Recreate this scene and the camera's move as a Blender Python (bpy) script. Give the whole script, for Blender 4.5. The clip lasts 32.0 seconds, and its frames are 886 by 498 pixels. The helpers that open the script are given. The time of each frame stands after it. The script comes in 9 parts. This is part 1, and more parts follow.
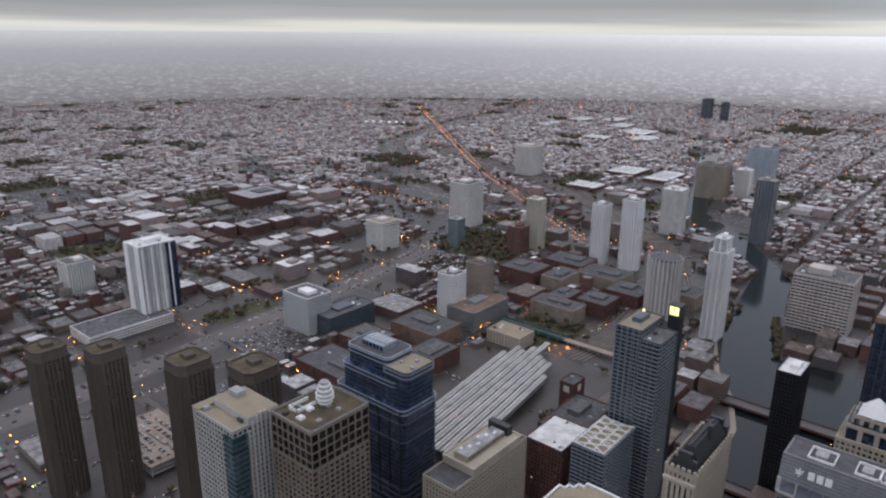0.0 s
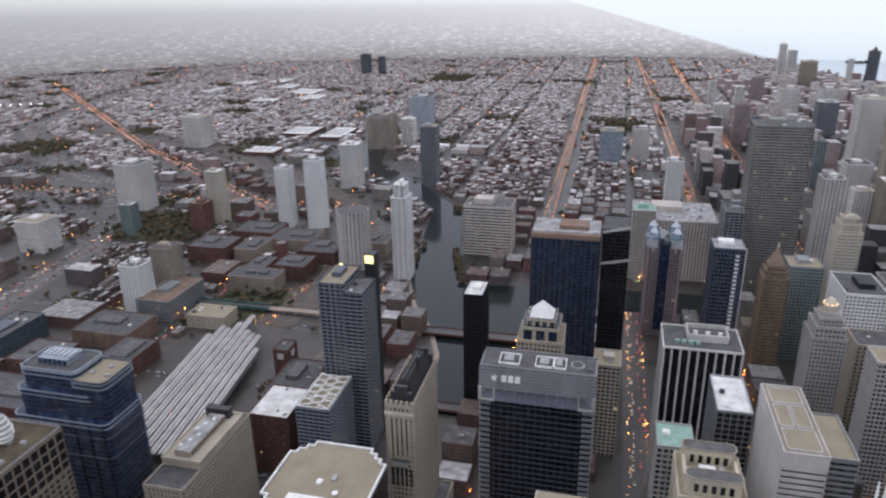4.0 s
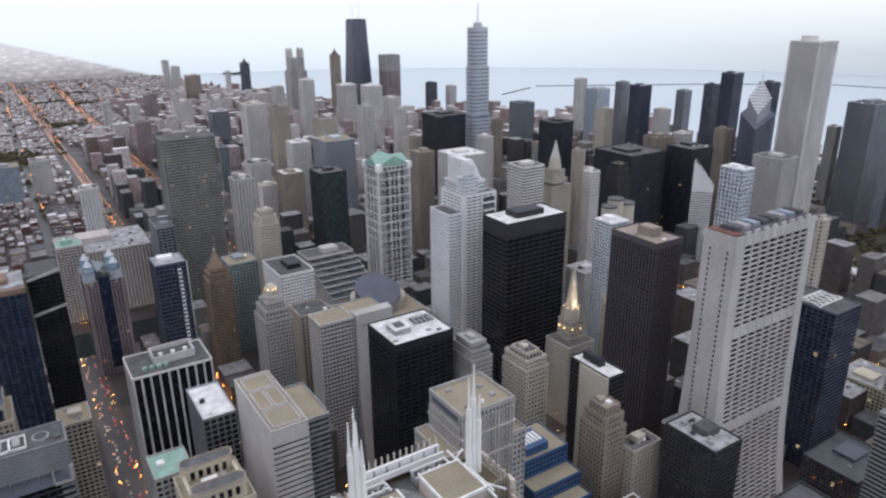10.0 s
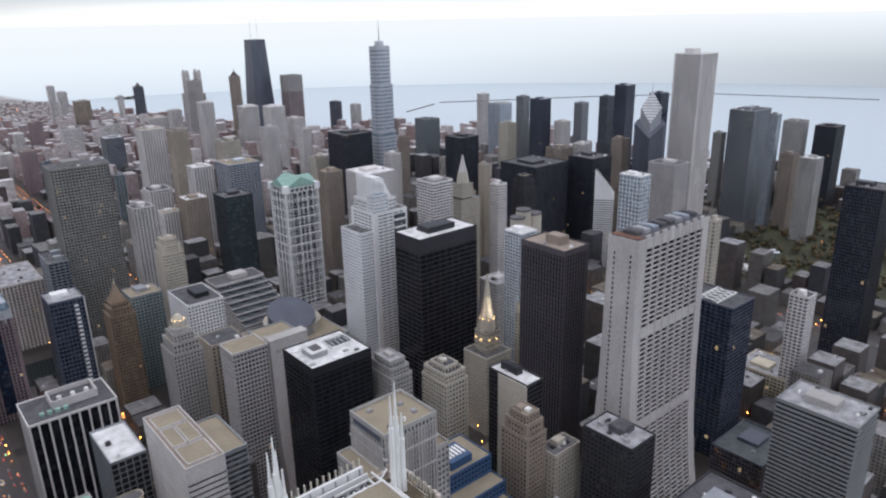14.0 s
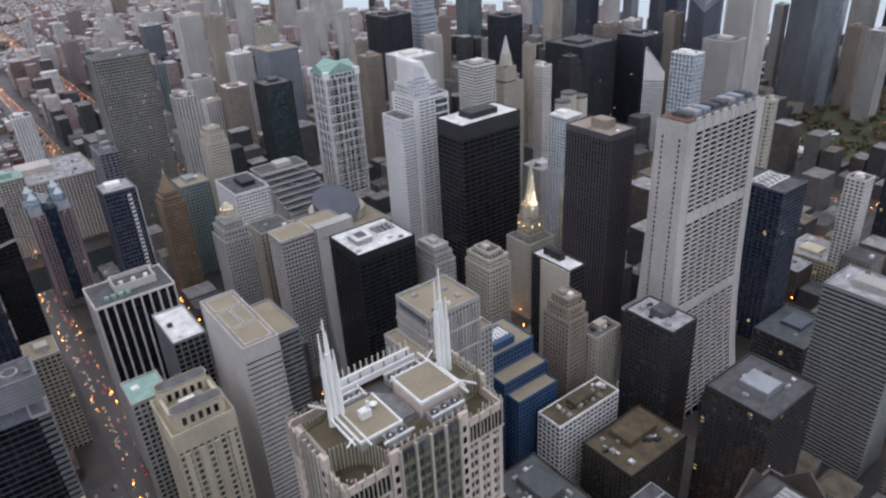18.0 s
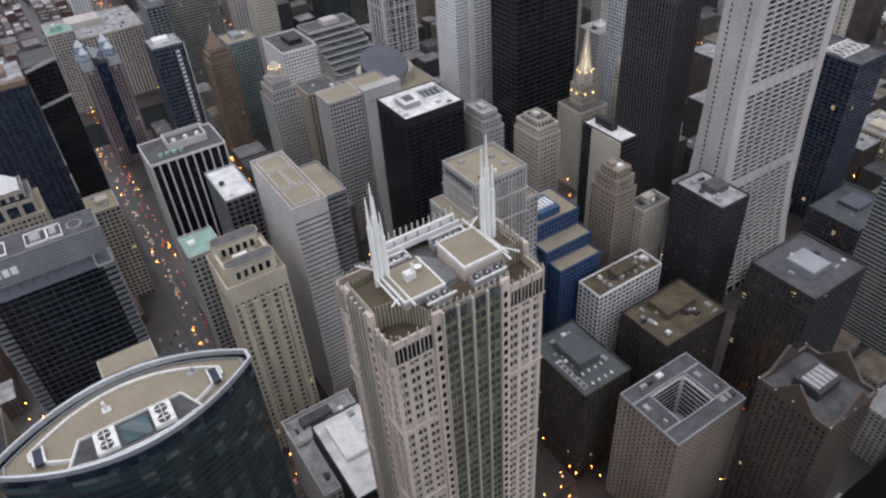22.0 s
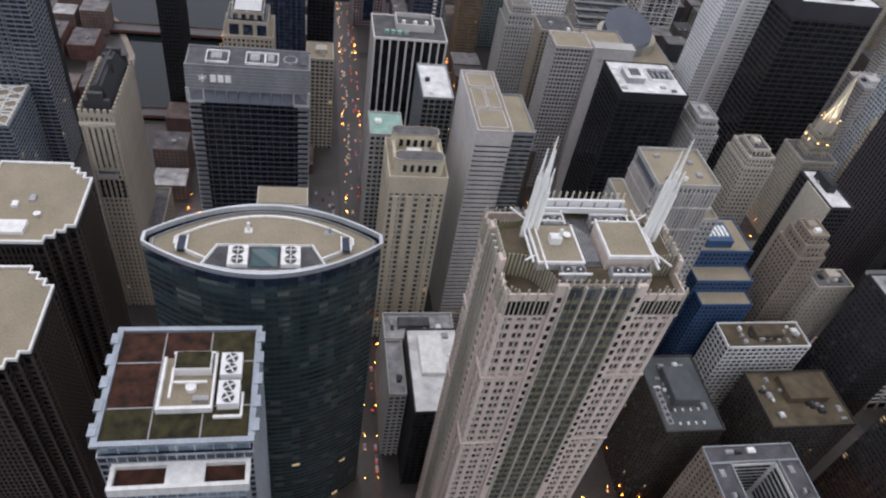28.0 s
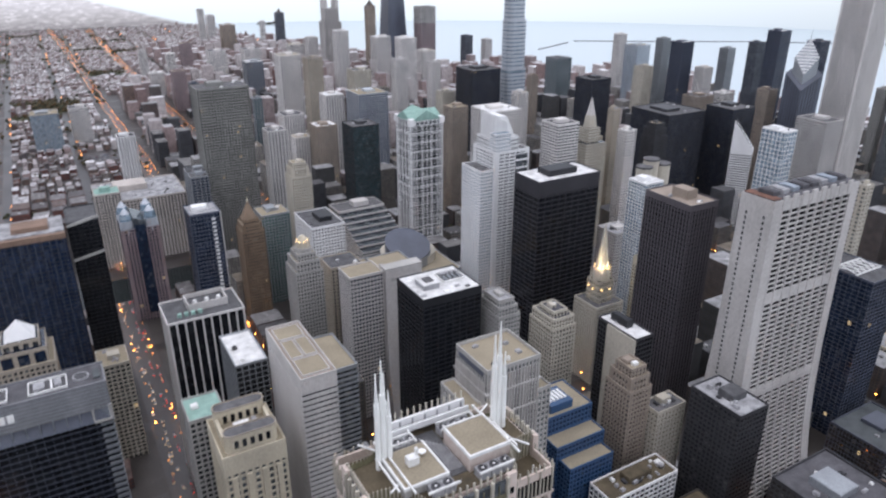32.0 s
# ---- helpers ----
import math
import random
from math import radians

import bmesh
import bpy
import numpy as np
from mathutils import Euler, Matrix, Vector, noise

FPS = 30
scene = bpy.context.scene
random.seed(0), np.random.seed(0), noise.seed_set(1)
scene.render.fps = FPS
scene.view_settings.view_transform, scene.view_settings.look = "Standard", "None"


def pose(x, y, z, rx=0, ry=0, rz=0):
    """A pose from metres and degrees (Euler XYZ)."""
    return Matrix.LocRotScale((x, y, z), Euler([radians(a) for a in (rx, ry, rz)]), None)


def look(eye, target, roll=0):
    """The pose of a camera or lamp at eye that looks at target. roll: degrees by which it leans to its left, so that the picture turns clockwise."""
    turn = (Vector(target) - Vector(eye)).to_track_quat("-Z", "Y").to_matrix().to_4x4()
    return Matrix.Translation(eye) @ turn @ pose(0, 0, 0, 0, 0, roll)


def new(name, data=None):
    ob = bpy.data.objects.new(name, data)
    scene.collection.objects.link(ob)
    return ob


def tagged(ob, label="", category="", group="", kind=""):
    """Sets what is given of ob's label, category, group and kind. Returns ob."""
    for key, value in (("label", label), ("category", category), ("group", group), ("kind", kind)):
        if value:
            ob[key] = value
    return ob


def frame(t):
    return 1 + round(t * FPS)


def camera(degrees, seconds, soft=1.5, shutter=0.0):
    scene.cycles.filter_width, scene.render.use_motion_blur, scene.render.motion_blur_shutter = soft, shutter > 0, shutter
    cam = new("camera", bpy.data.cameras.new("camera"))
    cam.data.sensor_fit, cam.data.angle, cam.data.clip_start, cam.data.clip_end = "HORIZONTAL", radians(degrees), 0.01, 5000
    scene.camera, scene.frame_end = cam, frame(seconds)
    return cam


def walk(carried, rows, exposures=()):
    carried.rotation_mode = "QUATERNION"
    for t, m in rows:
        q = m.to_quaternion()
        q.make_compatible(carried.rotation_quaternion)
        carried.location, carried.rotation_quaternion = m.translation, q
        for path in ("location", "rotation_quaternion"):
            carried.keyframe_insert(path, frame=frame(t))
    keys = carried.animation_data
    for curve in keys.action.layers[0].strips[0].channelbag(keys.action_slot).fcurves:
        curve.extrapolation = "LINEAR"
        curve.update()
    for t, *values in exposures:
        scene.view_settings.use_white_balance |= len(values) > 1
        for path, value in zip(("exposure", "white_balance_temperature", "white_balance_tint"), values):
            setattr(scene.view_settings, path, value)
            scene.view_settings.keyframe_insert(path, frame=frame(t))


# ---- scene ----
cam = camera(65.03, 32.0, soft=2.2, shutter=0.5)


def aim(yaw, pitch, roll, back=0.0):
    return pose(0, -back, 412, 0, 0, yaw) @ pose(0, 0, 0, 90 + pitch) @ pose(0, 0, 0, 0, 0, roll)


PATH = [
    (0.0, aim(40.41, -17.42, 0.42)),
    (0.5, aim(38.53, -18.26, -0.02)),
    (1.0, aim(35.10, -18.93, 0.07)),
    (1.5, aim(30.74, -20.52, -0.28)),
    (2.0, aim(26.09, -21.53, 0.16)),
    (2.5, aim(23.19, -21.57, -0.22)),
    (4.5, aim(10.37, -20.57, -1.00)),
    (5.0, aim(6.10, -21.11, -0.85)),
    (5.5, aim(0.74, -22.20, -0.54)),
    (6.0, aim(-4.92, -22.27, 0.09)),
    (6.5, aim(-9.33, -21.82, 0.06)),
    (7.0, aim(-13.68, -21.61, -0.95)),
    (7.5, aim(-17.72, -22.34, -0.98)),
    (8.0, aim(-21.93, -21.26, -0.31)),
    (8.5, aim(-25.35, -20.30, -0.21)),
    (9.0, aim(-27.37, -21.16, -0.08)),
    (9.5, aim(-29.42, -21.19, -0.16)),
    (10.0, aim(-32.55, -19.77, -0.48)),
    (10.5, aim(-34.55, -18.96, -0.63)),
    (11.0, aim(-35.85, -19.07, -0.87)),
    (11.5, aim(-36.08, -19.95, -0.62)),
    (12.0, aim(-36.55, -20.18, -0.48)),
    (12.5, aim(-38.16, -18.74, -0.44)),
    (13.0, aim(-39.20, -18.42, -0.83)),
    (13.5, aim(-39.70, -18.46, -1.00)),
    (15.5, aim(-41.12, -18.86, -1.46)),
    (16.0, aim(-40.87, -20.43, -1.33)),
    (16.5, aim(-40.32, -22.11, -1.78)),
    (17.0, aim(-39.20, -23.41, -2.17)),
    (17.5, aim(-37.93, -25.09, -2.39)),
    (18.0, aim(-35.94, -27.65, -3.28)),
    (18.5, aim(-33.93, -29.90, -2.80)),
    (19.0, aim(-32.67, -31.61, -3.35)),
    (19.5, aim(-32.20, -32.55, -3.56)),
    (20.0, aim(-32.12, -33.48, -3.77)),
    (20.5, aim(-32.45, -34.17, -3.65)),
    (21.0, aim(-32.45, -34.87, -3.29)),
    (21.5, aim(-31.66, -36.11, -3.72)),
    (22.0, aim(-30.59, -38.32, -4.27)),
    (22.5, aim(-29.39, -40.00, -3.57, 0.025)),
    (23.0, aim(-27.21, -40.70, 2.72, 0.050)),
    (23.5, aim(-23.38, -41.03, 4.59, 0.070)),
    (24.0, aim(-19.12, -41.78, 7.17, 0.090)),
    (24.5, aim(-16.02, -42.81, 7.61, 0.103)),
    (25.0, aim(-15.19, -44.21, 7.73, 0.115)),
    (25.5, aim(-15.28, -45.42, 8.74, 0.115)),
    (27.5, aim(-15.43, -43.80, 11.28, 0.115)),
    (28.0, aim(-15.14, -43.38, 11.19, 0.115)),
    (28.5, aim(-15.41, -43.11, 10.77, 0.115)),
    (29.0, aim(-15.64, -41.71, 8.99, 0.115)),
    (29.5, aim(-17.40, -39.94, 7.47, 0.099)),
    (30.0, aim(-20.30, -36.88, 6.34, 0.083)),
    (30.5, aim(-23.51, -32.17, 5.04, 0.066)),
    (31.0, aim(-26.40, -28.09, 3.87, 0.050)),
    (31.5, aim(-28.05, -25.70, 2.02, 0.025)),
    (32.0, aim(-29.87, -23.36, 0.10)),
]
EXPOSE = [(t_, s_, 6230 + 180 * min(max((t_ - 17.0) / 5.0, 0), 1, max((31.5 - t_) / 3.0, 0)), 10) for t_, s_ in ((0.0, -0.22), (2.5, -0.05), (5.0, 0.06), (7.0, 0.14), (10.0, 0.05), (13.0, 0.02), (16.0, -0.1), (17.0, 0.0), (20.0, 0.08), (24.0, 0.08), (28.0, 0.06), (30.0, 0.22), (32.0, 0.28))]
walk(cam, PATH, EXPOSE)

# ---- world, sun ----
world = bpy.data.worlds.new("world")
scene.world = world
world.use_nodes = True
WN, WL = world.node_tree.nodes, world.node_tree.links
WN.clear()
w_out = WN.new("ShaderNodeOutputWorld")
w_bg = WN.new("ShaderNodeBackground")
w_co = WN.new("ShaderNodeTexCoord")
w_sep = WN.new("ShaderNodeSeparateXYZ")
w_ramp = WN.new("ShaderNodeValToRGB")
w_noise = WN.new("ShaderNodeTexNoise")
w_sky = WN.new("ShaderNodeTexSky")
w_sky.sky_type, w_sky.sun_disc = "NISHITA", False
w_sky.sun_elevation, w_sky.sun_rotation = radians(60), radians(-35)
w_map = WN.new("ShaderNodeMapping")
w_map.inputs["Scale"].default_value = (2.2, 2.2, 45)
w_add = WN.new("ShaderNodeMath")
w_add.operation = "MULTIPLY_ADD"
w_add.inputs[1].default_value = 0.024
w_mix = WN.new("ShaderNodeMix")
w_mix.data_type, w_mix.blend_type = "RGBA", "ADD"
w_mix.inputs[0].default_value = 0.03
WL.new(w_co.outputs["Generated"], w_sep.inputs[0])
WL.new(w_co.outputs["Generated"], w_map.inputs["Vector"])
WL.new(w_map.outputs[0], w_noise.inputs["Vector"])
w_noise.inputs["Scale"].default_value = 1.4
w_noise.inputs["Detail"].default_value = 5
WL.new(w_noise.outputs["Fac"], w_add.inputs[0])
WL.new(w_sep.outputs["Z"], w_add.inputs[2])
WL.new(w_add.outputs[0], w_ramp.inputs[0])
w_ramp_e = WN.new("ShaderNodeValToRGB")
WL.new(w_add.outputs[0], w_ramp_e.inputs[0])
for node, stops in ((w_ramp, ((0.0, (0.50, 0.52, 0.56)), (0.008, (0.62, 0.63, 0.65)), (0.018, (0.74, 0.72, 0.66)), (0.028, (0.34, 0.35, 0.38)),
                              (0.044, (0.20, 0.21, 0.245)), (0.35, (0.58, 0.57, 0.62)), (1.0, (0.90, 0.86, 0.91)))),
                    (w_ramp_e, ((0.0, (0.80, 0.85, 0.90)), (0.006, (0.97, 0.99, 1.0)), (0.024, (1.0, 1.0, 1.0)), (0.040, (0.68, 0.72, 0.77)),
                                (0.08, (0.62, 0.67, 0.74)), (0.35, (0.60, 0.61, 0.66)), (1.0, (0.90, 0.86, 0.91))))):
    el_ = node.color_ramp.elements
    el_[0].position, el_[0].color = stops[0][0], (*stops[0][1], 1)
    el_[1].position, el_[1].color = stops[-1][0], (*stops[-1][1], 1)
    for at, col in stops[1:-1]:
        el_.new(at).color = (*col, 1)
w_side = WN.new("ShaderNodeMapRange")
w_side.inputs["From Min"].default_value, w_side.inputs["From Max"].default_value = -0.25, 0.4
WL.new(w_sep.outputs["X"], w_side.inputs[0])
w_we = WN.new("ShaderNodeMix")
w_we.data_type = "RGBA"
WL.new(w_side.outputs[0], w_we.inputs[0])
WL.new(w_ramp.outputs[0], w_we.inputs[6])
WL.new(w_ramp_e.outputs[0], w_we.inputs[7])
w_low = WN.new("ShaderNodeMapRange")
w_low.inputs["From Min"].default_value, w_low.inputs["From Max"].default_value = -0.35, 0.25
w_low.inputs["To Min"].default_value, w_low.inputs["To Max"].default_value = 1.5, 1.05
WL.new(w_sep.outputs["Y"], w_low.inputs[0])
w_high = WN.new("ShaderNodeMapRange")
w_high.inputs["From Min"].default_value, w_high.inputs["From Max"].default_value = 0.2, 0.85
WL.new(w_sep.outputs["Z"], w_high.inputs[0])
w_max = WN.new("ShaderNodeMath")
w_max.operation = "MAXIMUM"
WL.new(w_low.outputs[0], w_max.inputs[0])
WL.new(w_high.outputs[0], w_max.inputs[1])
w_dim = WN.new("ShaderNodeMix")
w_dim.data_type, w_dim.blend_type = "RGBA", "MULTIPLY"
w_dim.inputs[0].default_value = 1.0
WL.new(w_we.outputs[2], w_dim.inputs[6])
WL.new(w_max.outputs[0], w_dim.inputs[7])
WL.new(w_dim.outputs[2], w_mix.inputs[6])
WL.new(w_sky.outputs[0], w_mix.inputs[7])
WL.new(w_mix.outputs[2], w_bg.inputs[0])
WL.new(w_bg.outputs[0], w_out.inputs[0])
w_bg.inputs[1].default_value = 1.0
sun = new("sun", bpy.data.lights.new("sun", "SUN"))
sun.data.energy, sun.data.angle, sun.data.color = 0.3, radians(40), (1.0, 0.95, 0.9)
sun.matrix_world = look((-500, 700, 1500), (0, 0, 0))


# ---- materials ----
def nodes_of(name):
    m = bpy.data.materials.new(name)
    m.use_nodes = True
    nt = m.node_tree
    return m, nt.nodes, nt.links, nt.nodes["Principled BSDF"]


def scaled(c, k):
    return (min(c[0] * k, 1), min(c[1] * k, 1), min(c[2] * k, 1), 1)


def plain(name, col, rough=0.8, scale=0.05, vary=0.25, bump=0.0, metal=0.0, rand=0.0, fine=1.2):
    """A matt surface with broad stains and fine grain; rand varies it from piece to piece."""
    m, n, l, b = nodes_of(name)
    co = n.new("ShaderNodeTexCoord")
    t1, t2 = n.new("ShaderNodeTexNoise"), n.new("ShaderNodeTexNoise")
    t1.inputs["Scale"].default_value, t1.inputs["Detail"].default_value = scale, 6
    t2.inputs["Scale"].default_value, t2.inputs["Detail"].default_value = fine, 4
    mp = n.new("ShaderNodeMapping")
    mp.inputs["Scale"].default_value = (1, 1, 0.35)
    l.new(co.outputs["Object"], mp.inputs[0])
    for t in (t1, t2):
        l.new(mp.outputs[0], t.inputs["Vector"])
    r = n.new("ShaderNodeValToRGB")
    r.color_ramp.elements[0].position, r.color_ramp.elements[1].position = 0.3, 0.7
    r.color_ramp.elements[0].color, r.color_ramp.elements[1].color = scaled(col, 1 - vary), scaled(col, 1 + vary * 0.7)
    l.new(t1.outputs["Fac"], r.inputs[0])
    g = n.new("ShaderNodeMix")
    g.data_type, g.blend_type = "RGBA", "OVERLAY"
    g.inputs[0].default_value = 0.35
    l.new(r.outputs[0], g.inputs[6])
    l.new(t2.outputs["Fac"], g.inputs[7])
    out = g.outputs[2]
    if rand:
        oi = n.new("ShaderNodeObjectInfo")
        h = n.new("ShaderNodeHueSaturation")
        mr = n.new("ShaderNodeMapRange")
        mr.inputs["To Min"].default_value, mr.inputs["To Max"].default_value = 1 - rand, 1 + rand
        l.new(oi.outputs["Random"], mr.inputs[0])
        l.new(mr.outputs[0], h.inputs["Value"])
        l.new(out, h.inputs["Color"])
        out = h.outputs[0]
    l.new(out, b.inputs["Base Color"])
    b.inputs["Roughness"].default_value, b.inputs["Metallic"].default_value = rough, metal
    if bump:
        bp = n.new("ShaderNodeBump")
        bp.inputs["Strength"].default_value = bump
        l.new(t2.outputs["Fac"], bp.inputs["Height"])
        l.new(bp.outputs[0], b.inputs["Normal"])
    return m


def glass(name, col, bay=3.0, floor=3.8, lit=0.0015, rough=0.12, blind=0.3, spec=0.5, glow=0.5):
    """Window glass: each pane has its own shade (blinds, rooms behind), and a few rooms are lit."""
    m, n, l, b = nodes_of(name)
    co, sp = n.new("ShaderNodeTexCoord"), n.new("ShaderNodeSeparateXYZ")
    l.new(co.outputs["Object"], sp.inputs[0])
    ad = n.new("ShaderNodeMath")
    l.new(sp.outputs["X"], ad.inputs[0])
    l.new(sp.outputs["Y"], ad.inputs[1])
    cells = []
    for src, step in ((ad.outputs[0], bay), (sp.outputs["Z"], floor)):
        d, f = n.new("ShaderNodeMath"), n.new("ShaderNodeMath")
        d.operation, f.operation = "DIVIDE", "FLOOR"
        d.inputs[1].default_value = step
        l.new(src, d.inputs[0])
        l.new(d.outputs[0], f.inputs[0])
        cells.append(f.outputs[0])
    cb = n.new("ShaderNodeCombineXYZ")
    l.new(cells[0], cb.inputs[0])
    l.new(cells[1], cb.inputs[1])
    wn = n.new("ShaderNodeTexWhiteNoise")
    l.new(cb.outputs[0], wn.inputs["Vector"])
    r = n.new("ShaderNodeValToRGB")
    r.color_ramp.elements[0].color, r.color_ramp.elements[1].color = scaled(col, 0.6), scaled(col, 1.5)
    e = r.color_ramp.elements.new(0.82)
    e.color = scaled(col, 1.2)
    e = r.color_ramp.elements.new(0.9)
    e.color = (col[0] + blind * 0.5, col[1] + blind * 0.5, col[2] + blind * 0.45, 1)
    l.new(wn.outputs["Value"], r.inputs[0])
    l.new(r.outputs[0], b.inputs["Base Color"])
    b.inputs["Roughness"].default_value = rough
    b.inputs["Specular IOR Level"].default_value = spec
    if lit:
        s2, gt = n.new("ShaderNodeSeparateColor"), n.new("ShaderNodeMath")
        l.new(wn.outputs["Color"], s2.inputs[0])
        gt.operation = "LESS_THAN"
        gt.inputs[1].default_value = lit
        l.new(s2.outputs[0], gt.inputs[0])
        mu = n.new("ShaderNodeMath")
        mu.operation = "MULTIPLY"
        mu.inputs[1].default_value = glow
        l.new(gt.outputs[0], mu.inputs[0])
        l.new(mu.outputs[0], b.inputs["Emission Strength"])
        b.inputs["Emission Color"].default_value = (1.0, 0.72, 0.38, 1)
    bp, nz = n.new("ShaderNodeBump"), n.new("ShaderNodeTexNoise")
    nz.inputs["Scale"].default_value = 0.25
    l.new(co.outputs["Object"], nz.inputs["Vector"])
    bp.inputs["Strength"].default_value = 0.06
    l.new(nz.outputs["Fac"], bp.inputs["Height"])
    l.new(bp.outputs[0], b.inputs["Normal"])
    return m


def islands(name, cols, rough=0.85, windows=False, vary=0.2, spec=0.5):
    """Many small separate pieces in one mesh: each takes one of the colours."""
    m, n, l, b = nodes_of(name)
    ge = n.new("ShaderNodeNewGeometry")
    r = n.new("ShaderNodeValToRGB")
    r.color_ramp.interpolation = "CONSTANT"
    el = r.color_ramp.elements
    el[0].color = (*cols[0], 1)
    el[1].position, el[1].color = 1.0, (*cols[-1], 1)
    for i, c in enumerate(cols[1:], 1):
        el.new(i / len(cols)).color = (*c, 1)
    l.new(ge.outputs["Random Per Island"], r.inputs[0])
    co, t = n.new("ShaderNodeTexCoord"), n.new("ShaderNodeTexNoise")
    t.inputs["Scale"].default_value, t.inputs["Detail"].default_value = 0.12, 5
    l.new(co.outputs["Object"], t.inputs["Vector"])
    mr, h = n.new("ShaderNodeMapRange"), n.new("ShaderNodeHueSaturation")
    mr.inputs["From Min"].default_value, mr.inputs["From Max"].default_value = 0.3, 0.7
    mr.inputs["To Min"].default_value, mr.inputs["To Max"].default_value = 1 - vary * 1.6, 1 + vary
    l.new(t.outputs["Fac"], mr.inputs[0])
    l.new(mr.outputs[0], h.inputs["Value"])
    l.new(r.outputs[0], h.inputs["Color"])
    out = h.outputs[0]
    if windows:
        sp, ad = n.new("ShaderNodeSeparateXYZ"), n.new("ShaderNodeMath")
        l.new(co.outputs["Object"], sp.inputs[0])
        l.new(sp.outputs["X"], ad.inputs[0])
        l.new(sp.outputs["Y"], ad.inputs[1])
        ins = []
        for src, step, part_ in ((ad.outputs[0], 3.4, 0.55), (sp.outputs["Z"], 3.6, 0.5)):
            fr, gt = n.new("ShaderNodeMath"), n.new("ShaderNodeMath")
            fr.operation, gt.operation = "FRACT", "LESS_THAN"
            d = n.new("ShaderNodeMath")
            d.operation = "DIVIDE"
            d.inputs[1].default_value = step
            l.new(src, d.inputs[0])
            l.new(d.outputs[0], fr.inputs[0])
            l.new(fr.outputs[0], gt.inputs[0])
            gt.inputs[1].default_value = part_
            ins.append(gt.outputs[0])
        mu = n.new("ShaderNodeMath")
        mu.operation = "MULTIPLY"
        l.new(ins[0], mu.inputs[0])
        l.new(ins[1], mu.inputs[1])
        mx = n.new("ShaderNodeMix")
        mx.data_type = "RGBA"
        mx.inputs[7].default_value = (0.05, 0.055, 0.065, 1)
        l.new(mu.outputs[0], mx.inputs[0])
        l.new(out, mx.inputs[6])
        out = mx.outputs[2]
    l.new(out, b.inputs["Base Color"])
    b.inputs["Roughness"].default_value, b.inputs["Specular IOR Level"].default_value = rough, spec
    return m


def glow(name, col, power):
    m, n, l, b = nodes_of(name)
    b.inputs["Base Color"].default_value = (*col, 1)
    b.inputs["Emission Color"].default_value, b.inputs["Emission Strength"].default_value = (*col, 1), power
    return m


